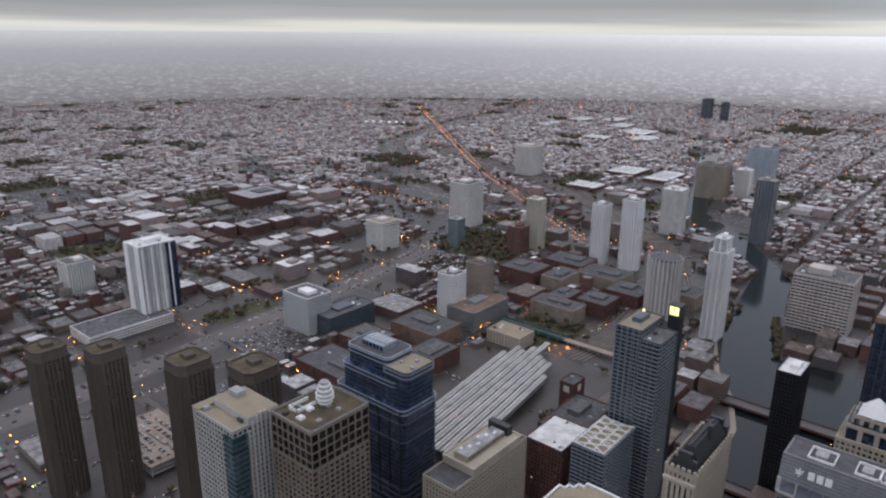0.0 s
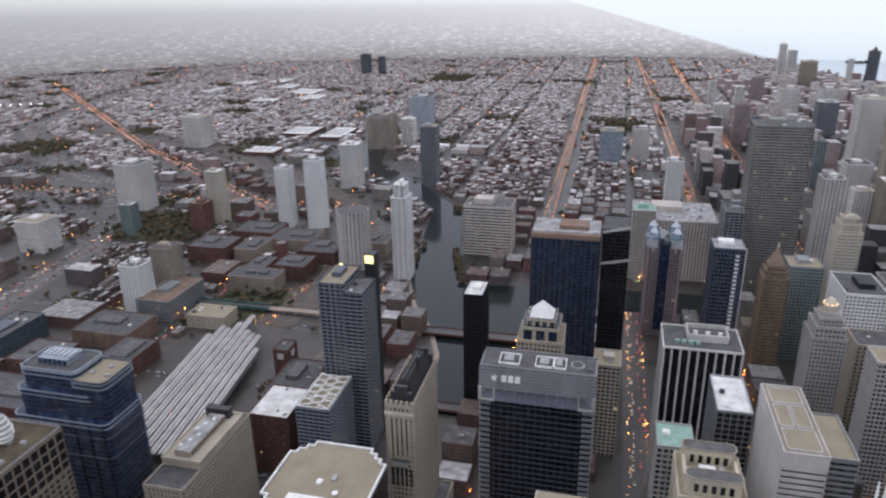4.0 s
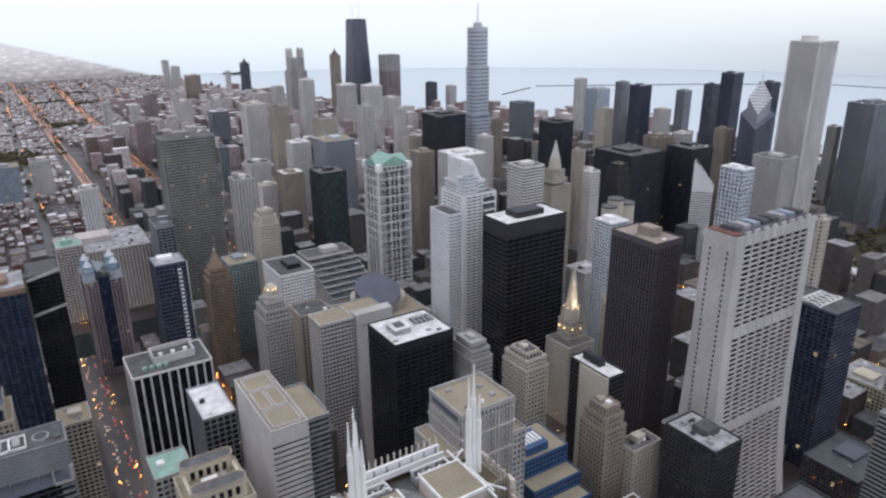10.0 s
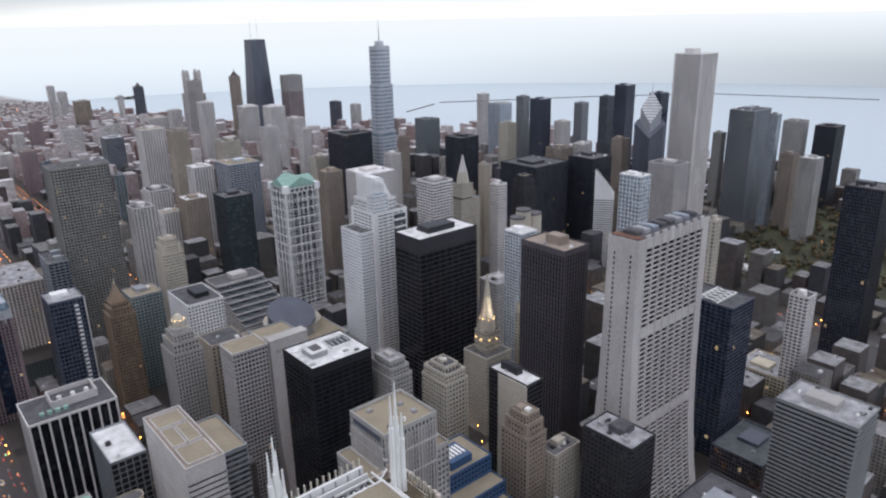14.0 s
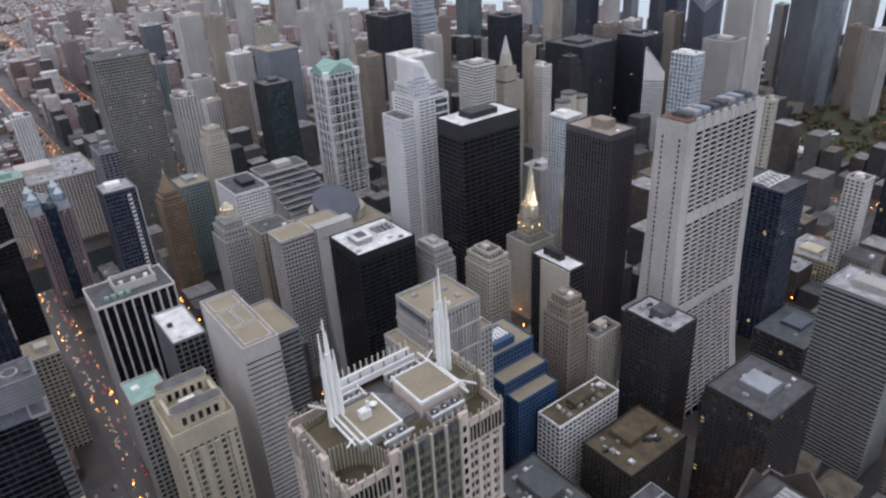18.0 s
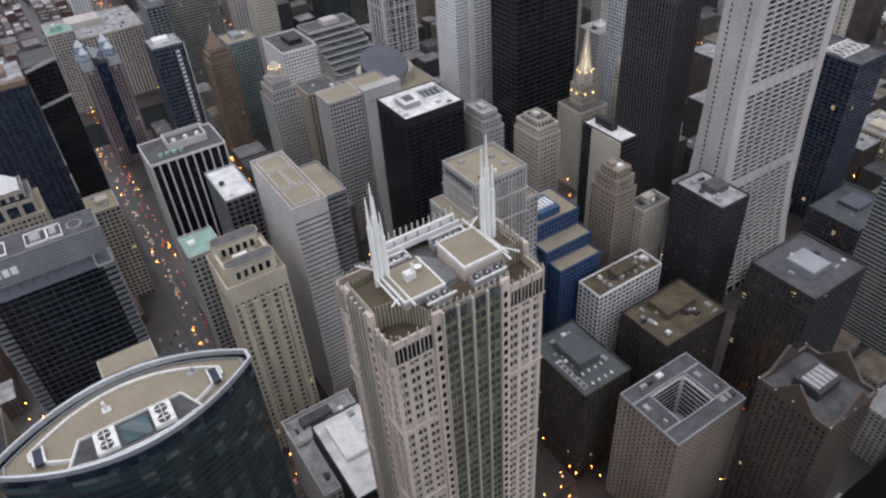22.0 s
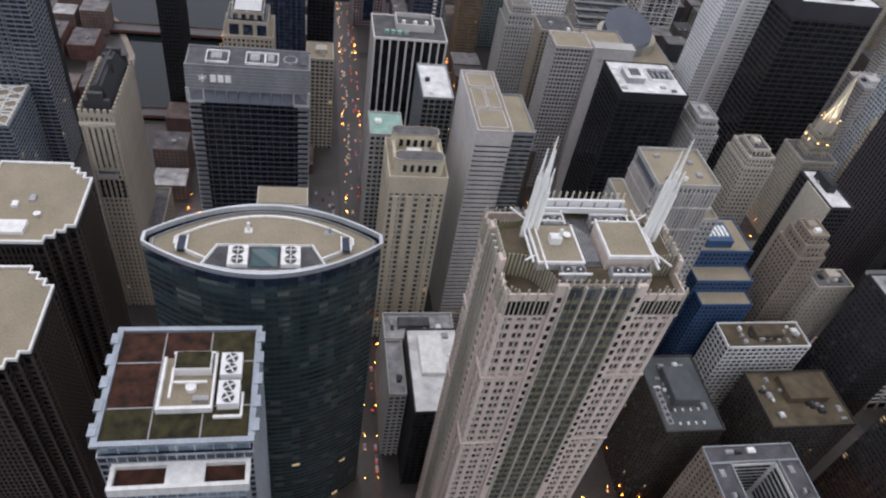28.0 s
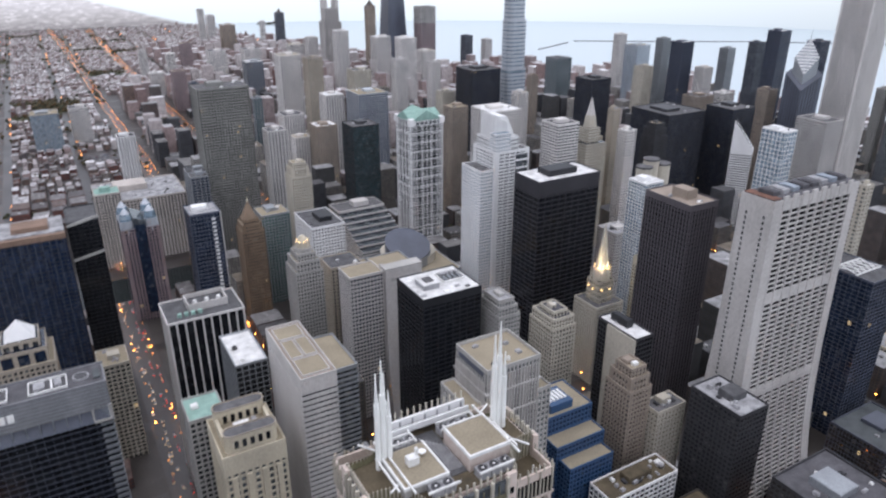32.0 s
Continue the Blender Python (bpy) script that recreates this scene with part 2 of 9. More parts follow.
M = {
    "limestone": plain("limestone", (0.42, 0.37, 0.30), 0.85, 0.04, 0.2, rand=0.06),
    "cream": plain("cream_stone", (0.49, 0.455, 0.38), 0.85, 0.04, 0.2, rand=0.05),
    "pink": plain("pink_granite", (0.63, 0.535, 0.475), 0.7, 0.05, 0.18, rand=0.07),
    "browncon": plain("brown_concrete", (0.092, 0.073, 0.060), 0.85, 0.05, 0.2, rand=0.05),
    "slate": plain("slate_blue_metal", (0.085, 0.095, 0.125), 0.35, 0.05, 0.2),
    "rose": plain("rose_grey_marble", (0.27, 0.21, 0.215), 0.5, 0.05, 0.2),
    "dirtyroof": plain("worn_pale_roof", (0.34, 0.34, 0.35), 0.85, 0.12, 0.5),
    "edge": plain("blue_grey_aluminium", (0.30, 0.34, 0.39), 0.4, 0.1, 0.2, metal=0.3),
    "tan": plain("tan_concrete", (0.30, 0.25, 0.205), 0.85, 0.05, 0.2, rand=0.05),
    "concrete": plain("grey_concrete", (0.40, 0.39, 0.37), 0.85, 0.05, 0.2, rand=0.06),
    "pale": plain("pale_concrete", (0.52, 0.50, 0.48), 0.8, 0.05, 0.16, rand=0.05),
    "white": plain("white_cladding", (0.80, 0.80, 0.795), 0.6, 0.05, 0.12, rand=0.04),
    "steel": plain("grey_steel", (0.34, 0.36, 0.38), 0.4, 0.05, 0.2, metal=0.5),
    "silver": plain("silver_metal", (0.55, 0.58, 0.62), 0.35, 0.05, 0.15, metal=0.6),
    "black": plain("black_steel", (0.015, 0.016, 0.020), 0.5, 0.05, 0.3),
    "charcoal": plain("charcoal_metal", (0.04, 0.04, 0.045), 0.5, 0.05, 0.3),
    "bronze": plain("brown_bronze", (0.085, 0.066, 0.056), 0.5, 0.05, 0.25),
    "brick": plain("red_brick", (0.115, 0.052, 0.042), 0.9, 0.08, 0.3, rand=0.15),
    "brownbrick": plain("brown_brick", (0.20, 0.135, 0.10), 0.9, 0.08, 0.3, rand=0.15),
    "blue": plain("blue_cladding", (0.032, 0.078, 0.17), 0.4, 0.05, 0.2),
    "copper": plain("green_copper", (0.27, 0.42, 0.365), 0.8, 0.2, 0.2),
    "gravel": plain("tan_roof_gravel", (0.29, 0.25, 0.18), 0.95, 0.08, 0.13, bump=0.2),
    "greyroof": plain("grey_roof", (0.12, 0.118, 0.122), 0.9, 0.15, 0.4, bump=0.2),
    "darkroof": plain("dark_tar_roof", (0.09, 0.09, 0.095), 0.9, 0.15, 0.4),
    "whiteroof": plain("white_roof_membrane", (0.68, 0.68, 0.67), 0.8, 0.12, 0.3),
    # This and the next lean bluish, with haze put into their colour.
    "courtblack": plain("black_brown_steel", (0.034, 0.033, 0.040), 0.55, 0.05, 0.25),
    "rib": plain("mauve_brown_rib", (0.088, 0.079, 0.088), 0.6, 0.05, 0.2),
    "brownroof": plain("olive_brown_roof", (0.10, 0.08, 0.05), 0.95, 0.12, 0.45, bump=0.2),
    "slateroof": plain("slate_green_roof", (0.085, 0.095, 0.10), 0.85, 0.1, 0.3),
    "mauveroof": plain("grey_mauve_roof", (0.09, 0.088, 0.097), 0.85, 0.15, 0.35),
    "attic": plain("ribbed_grey_attic_metal", (0.21, 0.215, 0.23), 0.45, 0.1, 0.2, metal=0.2),
    "warmstone": plain("yellow_buff_stone", (0.60, 0.545, 0.42), 0.85, 0.05, 0.25, rand=0.05),
    "sedumred": plain("red_brown_sedum_bed", (0.046, 0.017, 0.009), 1.0, 0.25, 0.8, bump=0.4, fine=2.5),
    # Brighter copy of the white paint, for skylight the masts would catch.
    "mastwhite": plain("lifted_white_paint", (0.93, 0.94, 0.91), 0.5, 0.3, 0.06),
    "screen": plain("olive_beige_screen", (0.20, 0.19, 0.115), 0.35, 0.2, 0.25),
    # Base raised for the haze in front of a distant tower.
    "greenbrown": plain("grey_green_brown_cladding", (0.24, 0.24, 0.225), 0.6, 0.05, 0.2),
    "granite": plain("dark_rose_brown_granite", (0.058, 0.045, 0.047), 0.5, 0.05, 0.2),
    # Dark stone, its base lowered further for deep canyon shade.
    "darkstone": plain("shade_dark_stone", (0.055, 0.048, 0.042), 0.8, 0.05, 0.3),
    "brightsteel": plain("bright_silver_cladding", (0.50, 0.53, 0.57), 0.3, 0.05, 0.12, metal=0.25),
    "midgrey": plain("mid_grey_cladding", (0.26, 0.27, 0.275), 0.6, 0.05, 0.15),
    "shedroof": plain("weathered_white_shed_roof", (0.46, 0.455, 0.45), 0.8, 0.08, 0.3),
    "palestone": plain("grey_cream_limestone", (0.52, 0.475, 0.435), 0.85, 0.05, 0.2),
    "umber": plain("umber_stone", (0.20, 0.162, 0.122), 0.8, 0.05, 0.2),
    # Lighter copy of the pale concrete, with distance haze put into its base.
    "lightcon": plain("haze_lifted_concrete", (0.66, 0.635, 0.61), 0.8, 0.05, 0.16, rand=0.08),
    "rust": plain("rust_brown_roof", (0.17, 0.085, 0.06), 0.9, 0.1, 0.4),
    "sedum": plain("green_brown_sedum", (0.036, 0.031, 0.011), 1.0, 0.3, 0.7, bump=0.4, fine=2.5),
    "unit": plain("grey_machine_metal", (0.34, 0.34, 0.35), 0.6, 0.4, 0.25),
    "whitepaint": plain("white_paint", (0.80, 0.80, 0.78), 0.6, 0.3, 0.15),
    "gold": plain("gold_brown_stone", (0.22, 0.16, 0.11), 0.7, 0.1, 0.25),
    "g_dark": glass("dark_glass", (0.030, 0.034, 0.040)),
    "g_black": glass("black_glass", (0.012, 0.013, 0.016), lit=0.0008, blind=0.03, spec=0.3),
    "g_blue": glass("blue_glass", (0.018, 0.034, 0.075), lit=0.0015, blind=0.1, rough=0.08),
    "g_navy": glass("navy_glass", (0.016, 0.026, 0.05), lit=0.006, blind=0.1, rough=0.1),
    "g_teal": glass("teal_glass", (0.035, 0.075, 0.085), lit=0.002, blind=0.2, rough=0.08),
    "g_green": glass("green_glass", (0.05, 0.13, 0.12), lit=0.006, blind=0.15),
    "g_grey": glass("grey_glass", (0.08, 0.09, 0.10), blind=0.3),
    "g_sky": glass("pale_blue_glass", (0.20, 0.27, 0.33), lit=0.003, blind=0.3, rough=0.1),
    "g_warm": glass("half_lit_glass", (0.045, 0.043, 0.04), lit=0.012, glow=0.5),
    # Near-black base puts the darkness of the unlit room into the colour.
    "inside": plain("unlit_interior_shade", (0.006, 0.006, 0.006), 1.0, 0.5, 0.2),
    "nearlamp": glow("sodium_lamp", (1.0, 0.25, 0.03), 48),
    "lamp": glow("warm_lamp", (1.0, 0.34, 0.08), 3.6),
    "yellowlamp": glow("yellow_lamp", (1.0, 0.62, 0.22), 5),
    "headlight": glow("headlight", (1.0, 0.70, 0.40), 1.3),
    "taillight": glow("taillight", (1.0, 0.06, 0.02), 1.6),
    "flood": glow("floodlight_white", (0.95, 1.0, 0.9), 3),
    "greenlamp": glow("green_signal", (0.2, 1.0, 0.4), 2),
}
M["inside"].node_tree.nodes["Principled BSDF"].inputs["Specular IOR Level"].default_value = 0.0


# ---- building helpers ----
def box_mesh(name, boxes):
    """One mesh of many boxes (x0, x1, y0, y1, z0, z1)."""
    b = np.array(boxes, float).reshape(-1, 6)
    v = b[:, [[0, 2, 4], [1, 2, 4], [1, 3, 4], [0, 3, 4], [0, 2, 5], [1, 2, 5], [1, 3, 5], [0, 3, 5]]].reshape(-1, 3)
    f = np.array([[0, 3, 2, 1], [4, 5, 6, 7], [0, 1, 5, 4], [1, 2, 6, 5], [2, 3, 7, 6], [3, 0, 4, 7]])
    f = (f[None] + 8 * np.arange(len(b))[:, None, None]).reshape(-1, 4)
    me = bpy.data.meshes.new(name)
    me.from_pydata(v.tolist(), [], f.tolist())
    return me


def poly_mesh(name, pts, z0, z1):
    """An upright prism over a plan outline."""
    n = len(pts)
    v = [(x, y, z0) for x, y in pts] + [(x, y, z1) for x, y in pts]
    f = [list(range(n))[::-1], list(range(n, 2 * n))] + [[i, (i + 1) % n, n + (i + 1) % n, n + i] for i in range(n)]
    me = bpy.data.meshes.new(name)
    me.from_pydata(v, [], f)
    return me


def rim_mesh(name, pts, width, z0, z1):
    """A low wall of that width round a plan outline, inside it."""
    n = len(pts)
    cx, cy = sum(p[0] for p in pts) / n, sum(p[1] for p in pts) / n
    inner = []
    for x, y in pts:
        d = math.hypot(x - cx, y - cy)
        k = max(d - width * 1.3, 0.1) / d
        inner.append((cx + (x - cx) * k, cy + (y - cy) * k))
    v = [(x, y, z) for z in (z0, z1) for ring in (pts, inner) for x, y in ring]
    f = []
    for i in range(n):
        j = (i + 1) % n
        f += [[i, j, 2 * n + j, 2 * n + i], [n + j, n + i, 3 * n + i, 3 * n + j],
              [2 * n + i, 2 * n + j, 3 * n + j, 3 * n + i], [j, i, n + i, n + j]]
    me = bpy.data.meshes.new(name)
    me.from_pydata(v, [], f)
    return me


def rounded(w, d, r, n=5, cx=0.0, cy=0.0):
    """A plan rectangle with rounded corners."""
    out = []
    for sx, sy, a0 in ((1, 1, 0), (-1, 1, 90), (-1, -1, 180), (1, -1, 270)):
        for i in range(n + 1):
            a = radians(a0 + 90 * i / n)
            out.append((cx + sx * (w / 2 - r) + r * math.cos(a), cy + sy * (d / 2 - r) + r * math.sin(a)))
    return out


def wedge_mesh(name, x0, x1, y0, y1, z0, za, zb):
    """A block whose top slopes from za at x0 to zb at x1."""
    v = [(x0, y0, z0), (x1, y0, z0), (x1, y1, z0), (x0, y1, z0), (x0, y0, za), (x1, y0, zb), (x1, y1, zb), (x0, y1, za)]
    me = bpy.data.meshes.new(name)
    me.from_pydata(v, [], [[0, 3, 2, 1], [4, 5, 6, 7], [0, 1, 5, 4], [1, 2, 6, 5], [2, 3, 7, 6], [3, 0, 4, 7]])
    return me


def cone_mesh(name, r0, r1, z0, z1, n=16, cx=0.0, cy=0.0):
    v = [(cx + r * math.cos(2 * math.pi * i / n), cy + r * math.sin(2 * math.pi * i / n), z) for r, z in ((r0, z0), (r1, z1)) for i in range(n)]
    f = [list(range(n))[::-1], list(range(n, 2 * n))] + [[i, (i + 1) % n, n + (i + 1) % n, n + i] for i in range(n)]
    me = bpy.data.meshes.new(name)
    me.from_pydata(v, [], f)
    return me


def part(name, me, material, parent, label="", at=None, kind=""):
    """A mesh as one object under a thing or a part."""
    if isinstance(me, list):
        me = box_mesh(name, me)
    if not me.materials:
        me.materials.append(M[material] if isinstance(material, str) else material)
    ob = new(name, me)
    ob.parent = parent
    if at:
        ob.location = at
    return tagged(ob, label, kind=kind)


def thing(name, label, category, x=0.0, y=0.0, z=0.0, group="", kind=""):
    ob = new(name)
    ob.location = (x, y, z)
    ob.empty_display_size = 1
    return tagged(ob, label, category, group, kind)


TAKEN = []


def tier(b, w, d, z0, z1, wall="concrete", pane="g_dark", bay=4.0, floor=3.9, pier=0.3, band=0.35, proud=0.4,
         hero=False, cx=0.0, cy=0.0, corner=0.0, crown=0.0, skip=0.0):
    """One storey block of a building: glass core, corner posts, piers and floor bands in front of it, for each face."""
    x0, x1, y0, y1 = cx - w / 2, cx + w / 2, cy - d / 2, cy + d / 2
    part("glazing", [(x0 + proud, x1 - proud, y0 + proud, y1 - proud, z0, z1 - 0.4)], pane, b)
    zs = []
    k = max(1, round((z1 - z0) / floor))
    fh = (z1 - z0) / k
    if band:
        zs = [z0 + fh * (i + 1) - fh * band for i in range(k)]
    ring = [(x0 + .02, x1 - .02, y0 + .02, y0 + proud + .1, 0, fh * band), (x0 + .02, x0 + proud + .1, y0 + proud + .1, y1 - proud - .1, 0, fh * band),
            (x1 - proud - .1, x1 - .02, y0 + proud + .1, y1 - proud - .1, 0, fh * band), (x0 + .02, x1 - .02, y1 - proud - .1, y1 - .02, 0, fh * band)]
    nx, ny = max(1, round((w - 2 * corner) / bay)), max(1, round((d - 2 * corner) / bay))
    bx, by = (w - 2 * corner) / nx, (d - 2 * corner) / ny
    top = z1 - crown
    px, py = bx * pier, by * pier
    sx = [x0 + corner + bx * i for i in range(nx + 1)]
    sy = [y0 + corner + by * i for i in range(ny + 1)]
    e = 0.12 if band else 0.0
    px0 = [(max(x - px / 2, x0), min(x + px / 2, x1)) for x in sx] if pier else []
    py0 = [(max(y - py / 2, y0 + proud), min(y + py / 2, y1 - proud)) for y in sy] if pier else []
    if hero:
        me = None
        for z in zs:
            if me is None:
                me = box_mesh("spandrel", ring)
            part("spandrel", me, wall, b, at=(0, 0, z))
        ms, mw, mn = None, None, []
        if pier:
            ms = box_mesh("pier", [(-px / 2, px / 2, y0 - e, y0 + proud, z0, top)])
            mw = box_mesh("pier", [(x0 - e, x0 + proud, -py / 2, py / 2, z0, top)])
            me_ = box_mesh("pier", [(x1 - proud, x1 + e, -py / 2, py / 2, z0, top)])
            for x in sx:
                part("pier", ms, wall, b, at=(min(max(x, x0 + px / 2), x1 - px / 2), 0, 0))
                mn.append((max(x - px / 2, x0), min(x + px / 2, x1), y1 - proud, y1 + e, z0, top))
            for y in sy[1:-1]:
                part("pier", mw, wall, b, at=(0, y, 0))
                part("pier", me_, wall, b, at=(0, y, 0))
            part("facade_grid", mn, wall, b, kind="stuff")
    else:
        bx_ = [(p[0], p[1], p[2], p[3], z + p[4], z + p[5]) for z in zs for p in ring]
        for a, c in px0:
            bx_ += [(a, c, y0 - e, y0 + proud, z0, top), (a, c, y1 - proud, y1 + e, z0, top)]
        for a, c in py0:
            bx_ += [(x0 - e, x0 + proud, a, c, z0, top), (x1 - proud, x1 + e, a, c, z0, top)]
        if bx_:
            part("facade_grid", bx_, wall, b, kind="stuff")
    if corner:
        for cx_ in (x0, x1 - corner):
            for cy_ in (y0, y1 - corner):
                part("corner_pier", [(cx_ - .05, cx_ + corner + .05, cy_ - .05, cy_ + corner + .05, z0, z1)], wall, b)
    if crown:
        part("crown_band", [(x0 - .05, x1 + .05, y0 - .05, y1 + .05, z1 - crown, z1 - 0.2)], wall, b)


def roof_on(b, w, d, z, roof="greyroof", wall="concrete", cx=0.0, cy=0.0, parapet=1.2, pent=0.0, units=0, seed=1, thick=0.6, pent_mat=None):
    """Roof deck with a parapet, a plant room and machines on it."""
    rnd = random.Random(seed)
    x0, x1, y0, y1 = cx - w / 2, cx + w / 2, cy - d / 2, cy + d / 2
    part("roof", [(x0 + thick, x1 - thick, y0 + thick, y1 - thick, z - 0.5, z + 0.1)], roof, b)
    if parapet:
        part("parapet", [(x0 - .08, x1 + .08, y0 - .08, y0 + thick, z - .6, z + parapet), (x0 - .08, x1 + .08, y1 - thick, y1 + .08, z - .6, z + parapet),
                         (x0 - .08, x0 + thick, y0 + thick, y1 - thick, z - .6, z + parapet), (x1 - thick, x1 + .08, y0 + thick, y1 - thick, z - .6, z + parapet)], wall, b)
    if pent:
        pw, pd = w * rnd.uniform(0.3, 0.5), d * rnd.uniform(0.3, 0.5)
        ox, oy = cx + rnd.uniform(-.12, .12) * w, cy + rnd.uniform(-.05, .15) * d
        p = part("penthouse", [(ox - pw / 2, ox + pw / 2, oy - pd / 2, oy + pd / 2, z, z + pent), (ox - pw / 2 + .5, ox + pw / 2 - .5, oy - pd / 2 + .5, oy + pd / 2 - .5, z + pent, z + pent + .3)], pent_mat or wall, b)
    for i in range(units):
        uw, ud, uh = rnd.uniform(1.5, 4.5), rnd.uniform(1.5, 4.5), rnd.uniform(0.8, 2.4)
        ux, uy = rnd.uniform(x0 + 3, x1 - 3 - uw) if w > 12 else cx, rnd.uniform(y0 + 3, y1 - 3 - ud) if d > 12 else cy
        part("rooftop_unit", [(ux, ux + uw, uy, uy + ud, z + .1, z + uh), (ux + uw * .2, ux + uw * .8, uy + ud * .2, uy + ud * .8, z + uh, z + uh + .4)], rnd.choice(["unit", "unit", "charcoal", "whitepaint"]), b)


COUNT = [0]


def tower(name, label, x0, x1, y0, y1, h, roof="greyroof", parapet=1.2, pent=4.0, units=4, pent_mat=None, group="", **k):
    """A plain rectangular high building."""
    COUNT[0] += 1
    TAKEN.append((x0, x1, y0, y1))
    b = thing(name, label, "building", (x0 + x1) / 2, (y0 + y1) / 2, 0, group)
    tier(b, x1 - x0, y1 - y0, 0, h, **k)
    roof_on(b, x1 - x0, y1 - y0, h, roof, k.get("wall", "concrete"), parapet=parapet, pent=pent, units=units, seed=COUNT[0], pent_mat=pent_mat)
    return b


# ---- ground, water, distance ----
def flat(name, pts, z, material, label, kind="structure", parent=None):
    me = bpy.data.meshes.new(name)
    me.from_pydata([(x, y, z) for x, y in pts], [], [list(range(len(pts)))])
    me.materials.append(M[material] if isinstance(material, str) else material)
    ob = new(name, me)
    return tagged(ob, label, kind=kind)


M["freeway"] = plain("worn_pale_concrete_road", (0.11, 0.10, 0.096), 0.55, 0.02, 0.25, fine=0.3)
M["asphalt"] = plain("wet_asphalt", (0.066, 0.060, 0.058), 0.35, 0.02, 0.3, fine=0.4)
# Low ground roughness brightens far streets at grazing angles, in place of haze.
M["ground"] = plain("glossy_city_ground", (0.055, 0.049, 0.047), 0.35, 0.012, 0.75, fine=0.2)
M["pave"] = plain("pavement_concrete", (0.056, 0.049, 0.045), 0.5, 0.03, 0.3, fine=0.5)
M["grass"] = plain("autumn_grass", (0.060, 0.064, 0.032), 0.95, 0.01, 0.5, fine=0.3)
M["river"], _n, _l, _b = nodes_of("river_water")
_b.inputs["Base Color"].default_value, _b.inputs["Roughness"].default_value = (0.010, 0.015, 0.016, 1), 0.1
_b.inputs["Specular IOR Level"].default_value = 0.33
_t, _bp = _n.new("ShaderNodeTexNoise"), _n.new("ShaderNodeBump")
_t.inputs["Scale"].default_value, _t.inputs["Detail"].default_value = 220, 4
_bp.inputs["Strength"].default_value = 0.25
_l.new(_t.outputs["Fac"], _bp.inputs["Height"])
_l.new(_bp.outputs[0], _b.inputs["Normal"])
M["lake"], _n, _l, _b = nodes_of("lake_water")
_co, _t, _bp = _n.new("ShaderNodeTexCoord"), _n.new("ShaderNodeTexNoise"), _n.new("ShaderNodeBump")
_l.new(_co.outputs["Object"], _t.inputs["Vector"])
# The pale base carries haze and sky sheen over the water.
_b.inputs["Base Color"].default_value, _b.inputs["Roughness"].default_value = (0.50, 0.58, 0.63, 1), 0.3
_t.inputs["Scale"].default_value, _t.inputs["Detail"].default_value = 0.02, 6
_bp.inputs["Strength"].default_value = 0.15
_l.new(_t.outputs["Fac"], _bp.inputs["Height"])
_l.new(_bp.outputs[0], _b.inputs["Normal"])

RING = 4550.0
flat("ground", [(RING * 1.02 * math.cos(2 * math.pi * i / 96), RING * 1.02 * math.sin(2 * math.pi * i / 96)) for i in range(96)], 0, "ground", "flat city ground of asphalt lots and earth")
LAKE = [(1420, -1500), (1460, 300), (1700, 560), (1760, 1050), (1720, 1700), (1560, 2050), (1380, 2330), (1160, 2560), (1060, 3000), (990, 3600), (915, 4220), (815, 4480), (780, 4620), (4640, 4620), (4640, -1500)]
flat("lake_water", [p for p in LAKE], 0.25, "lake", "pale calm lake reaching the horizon")


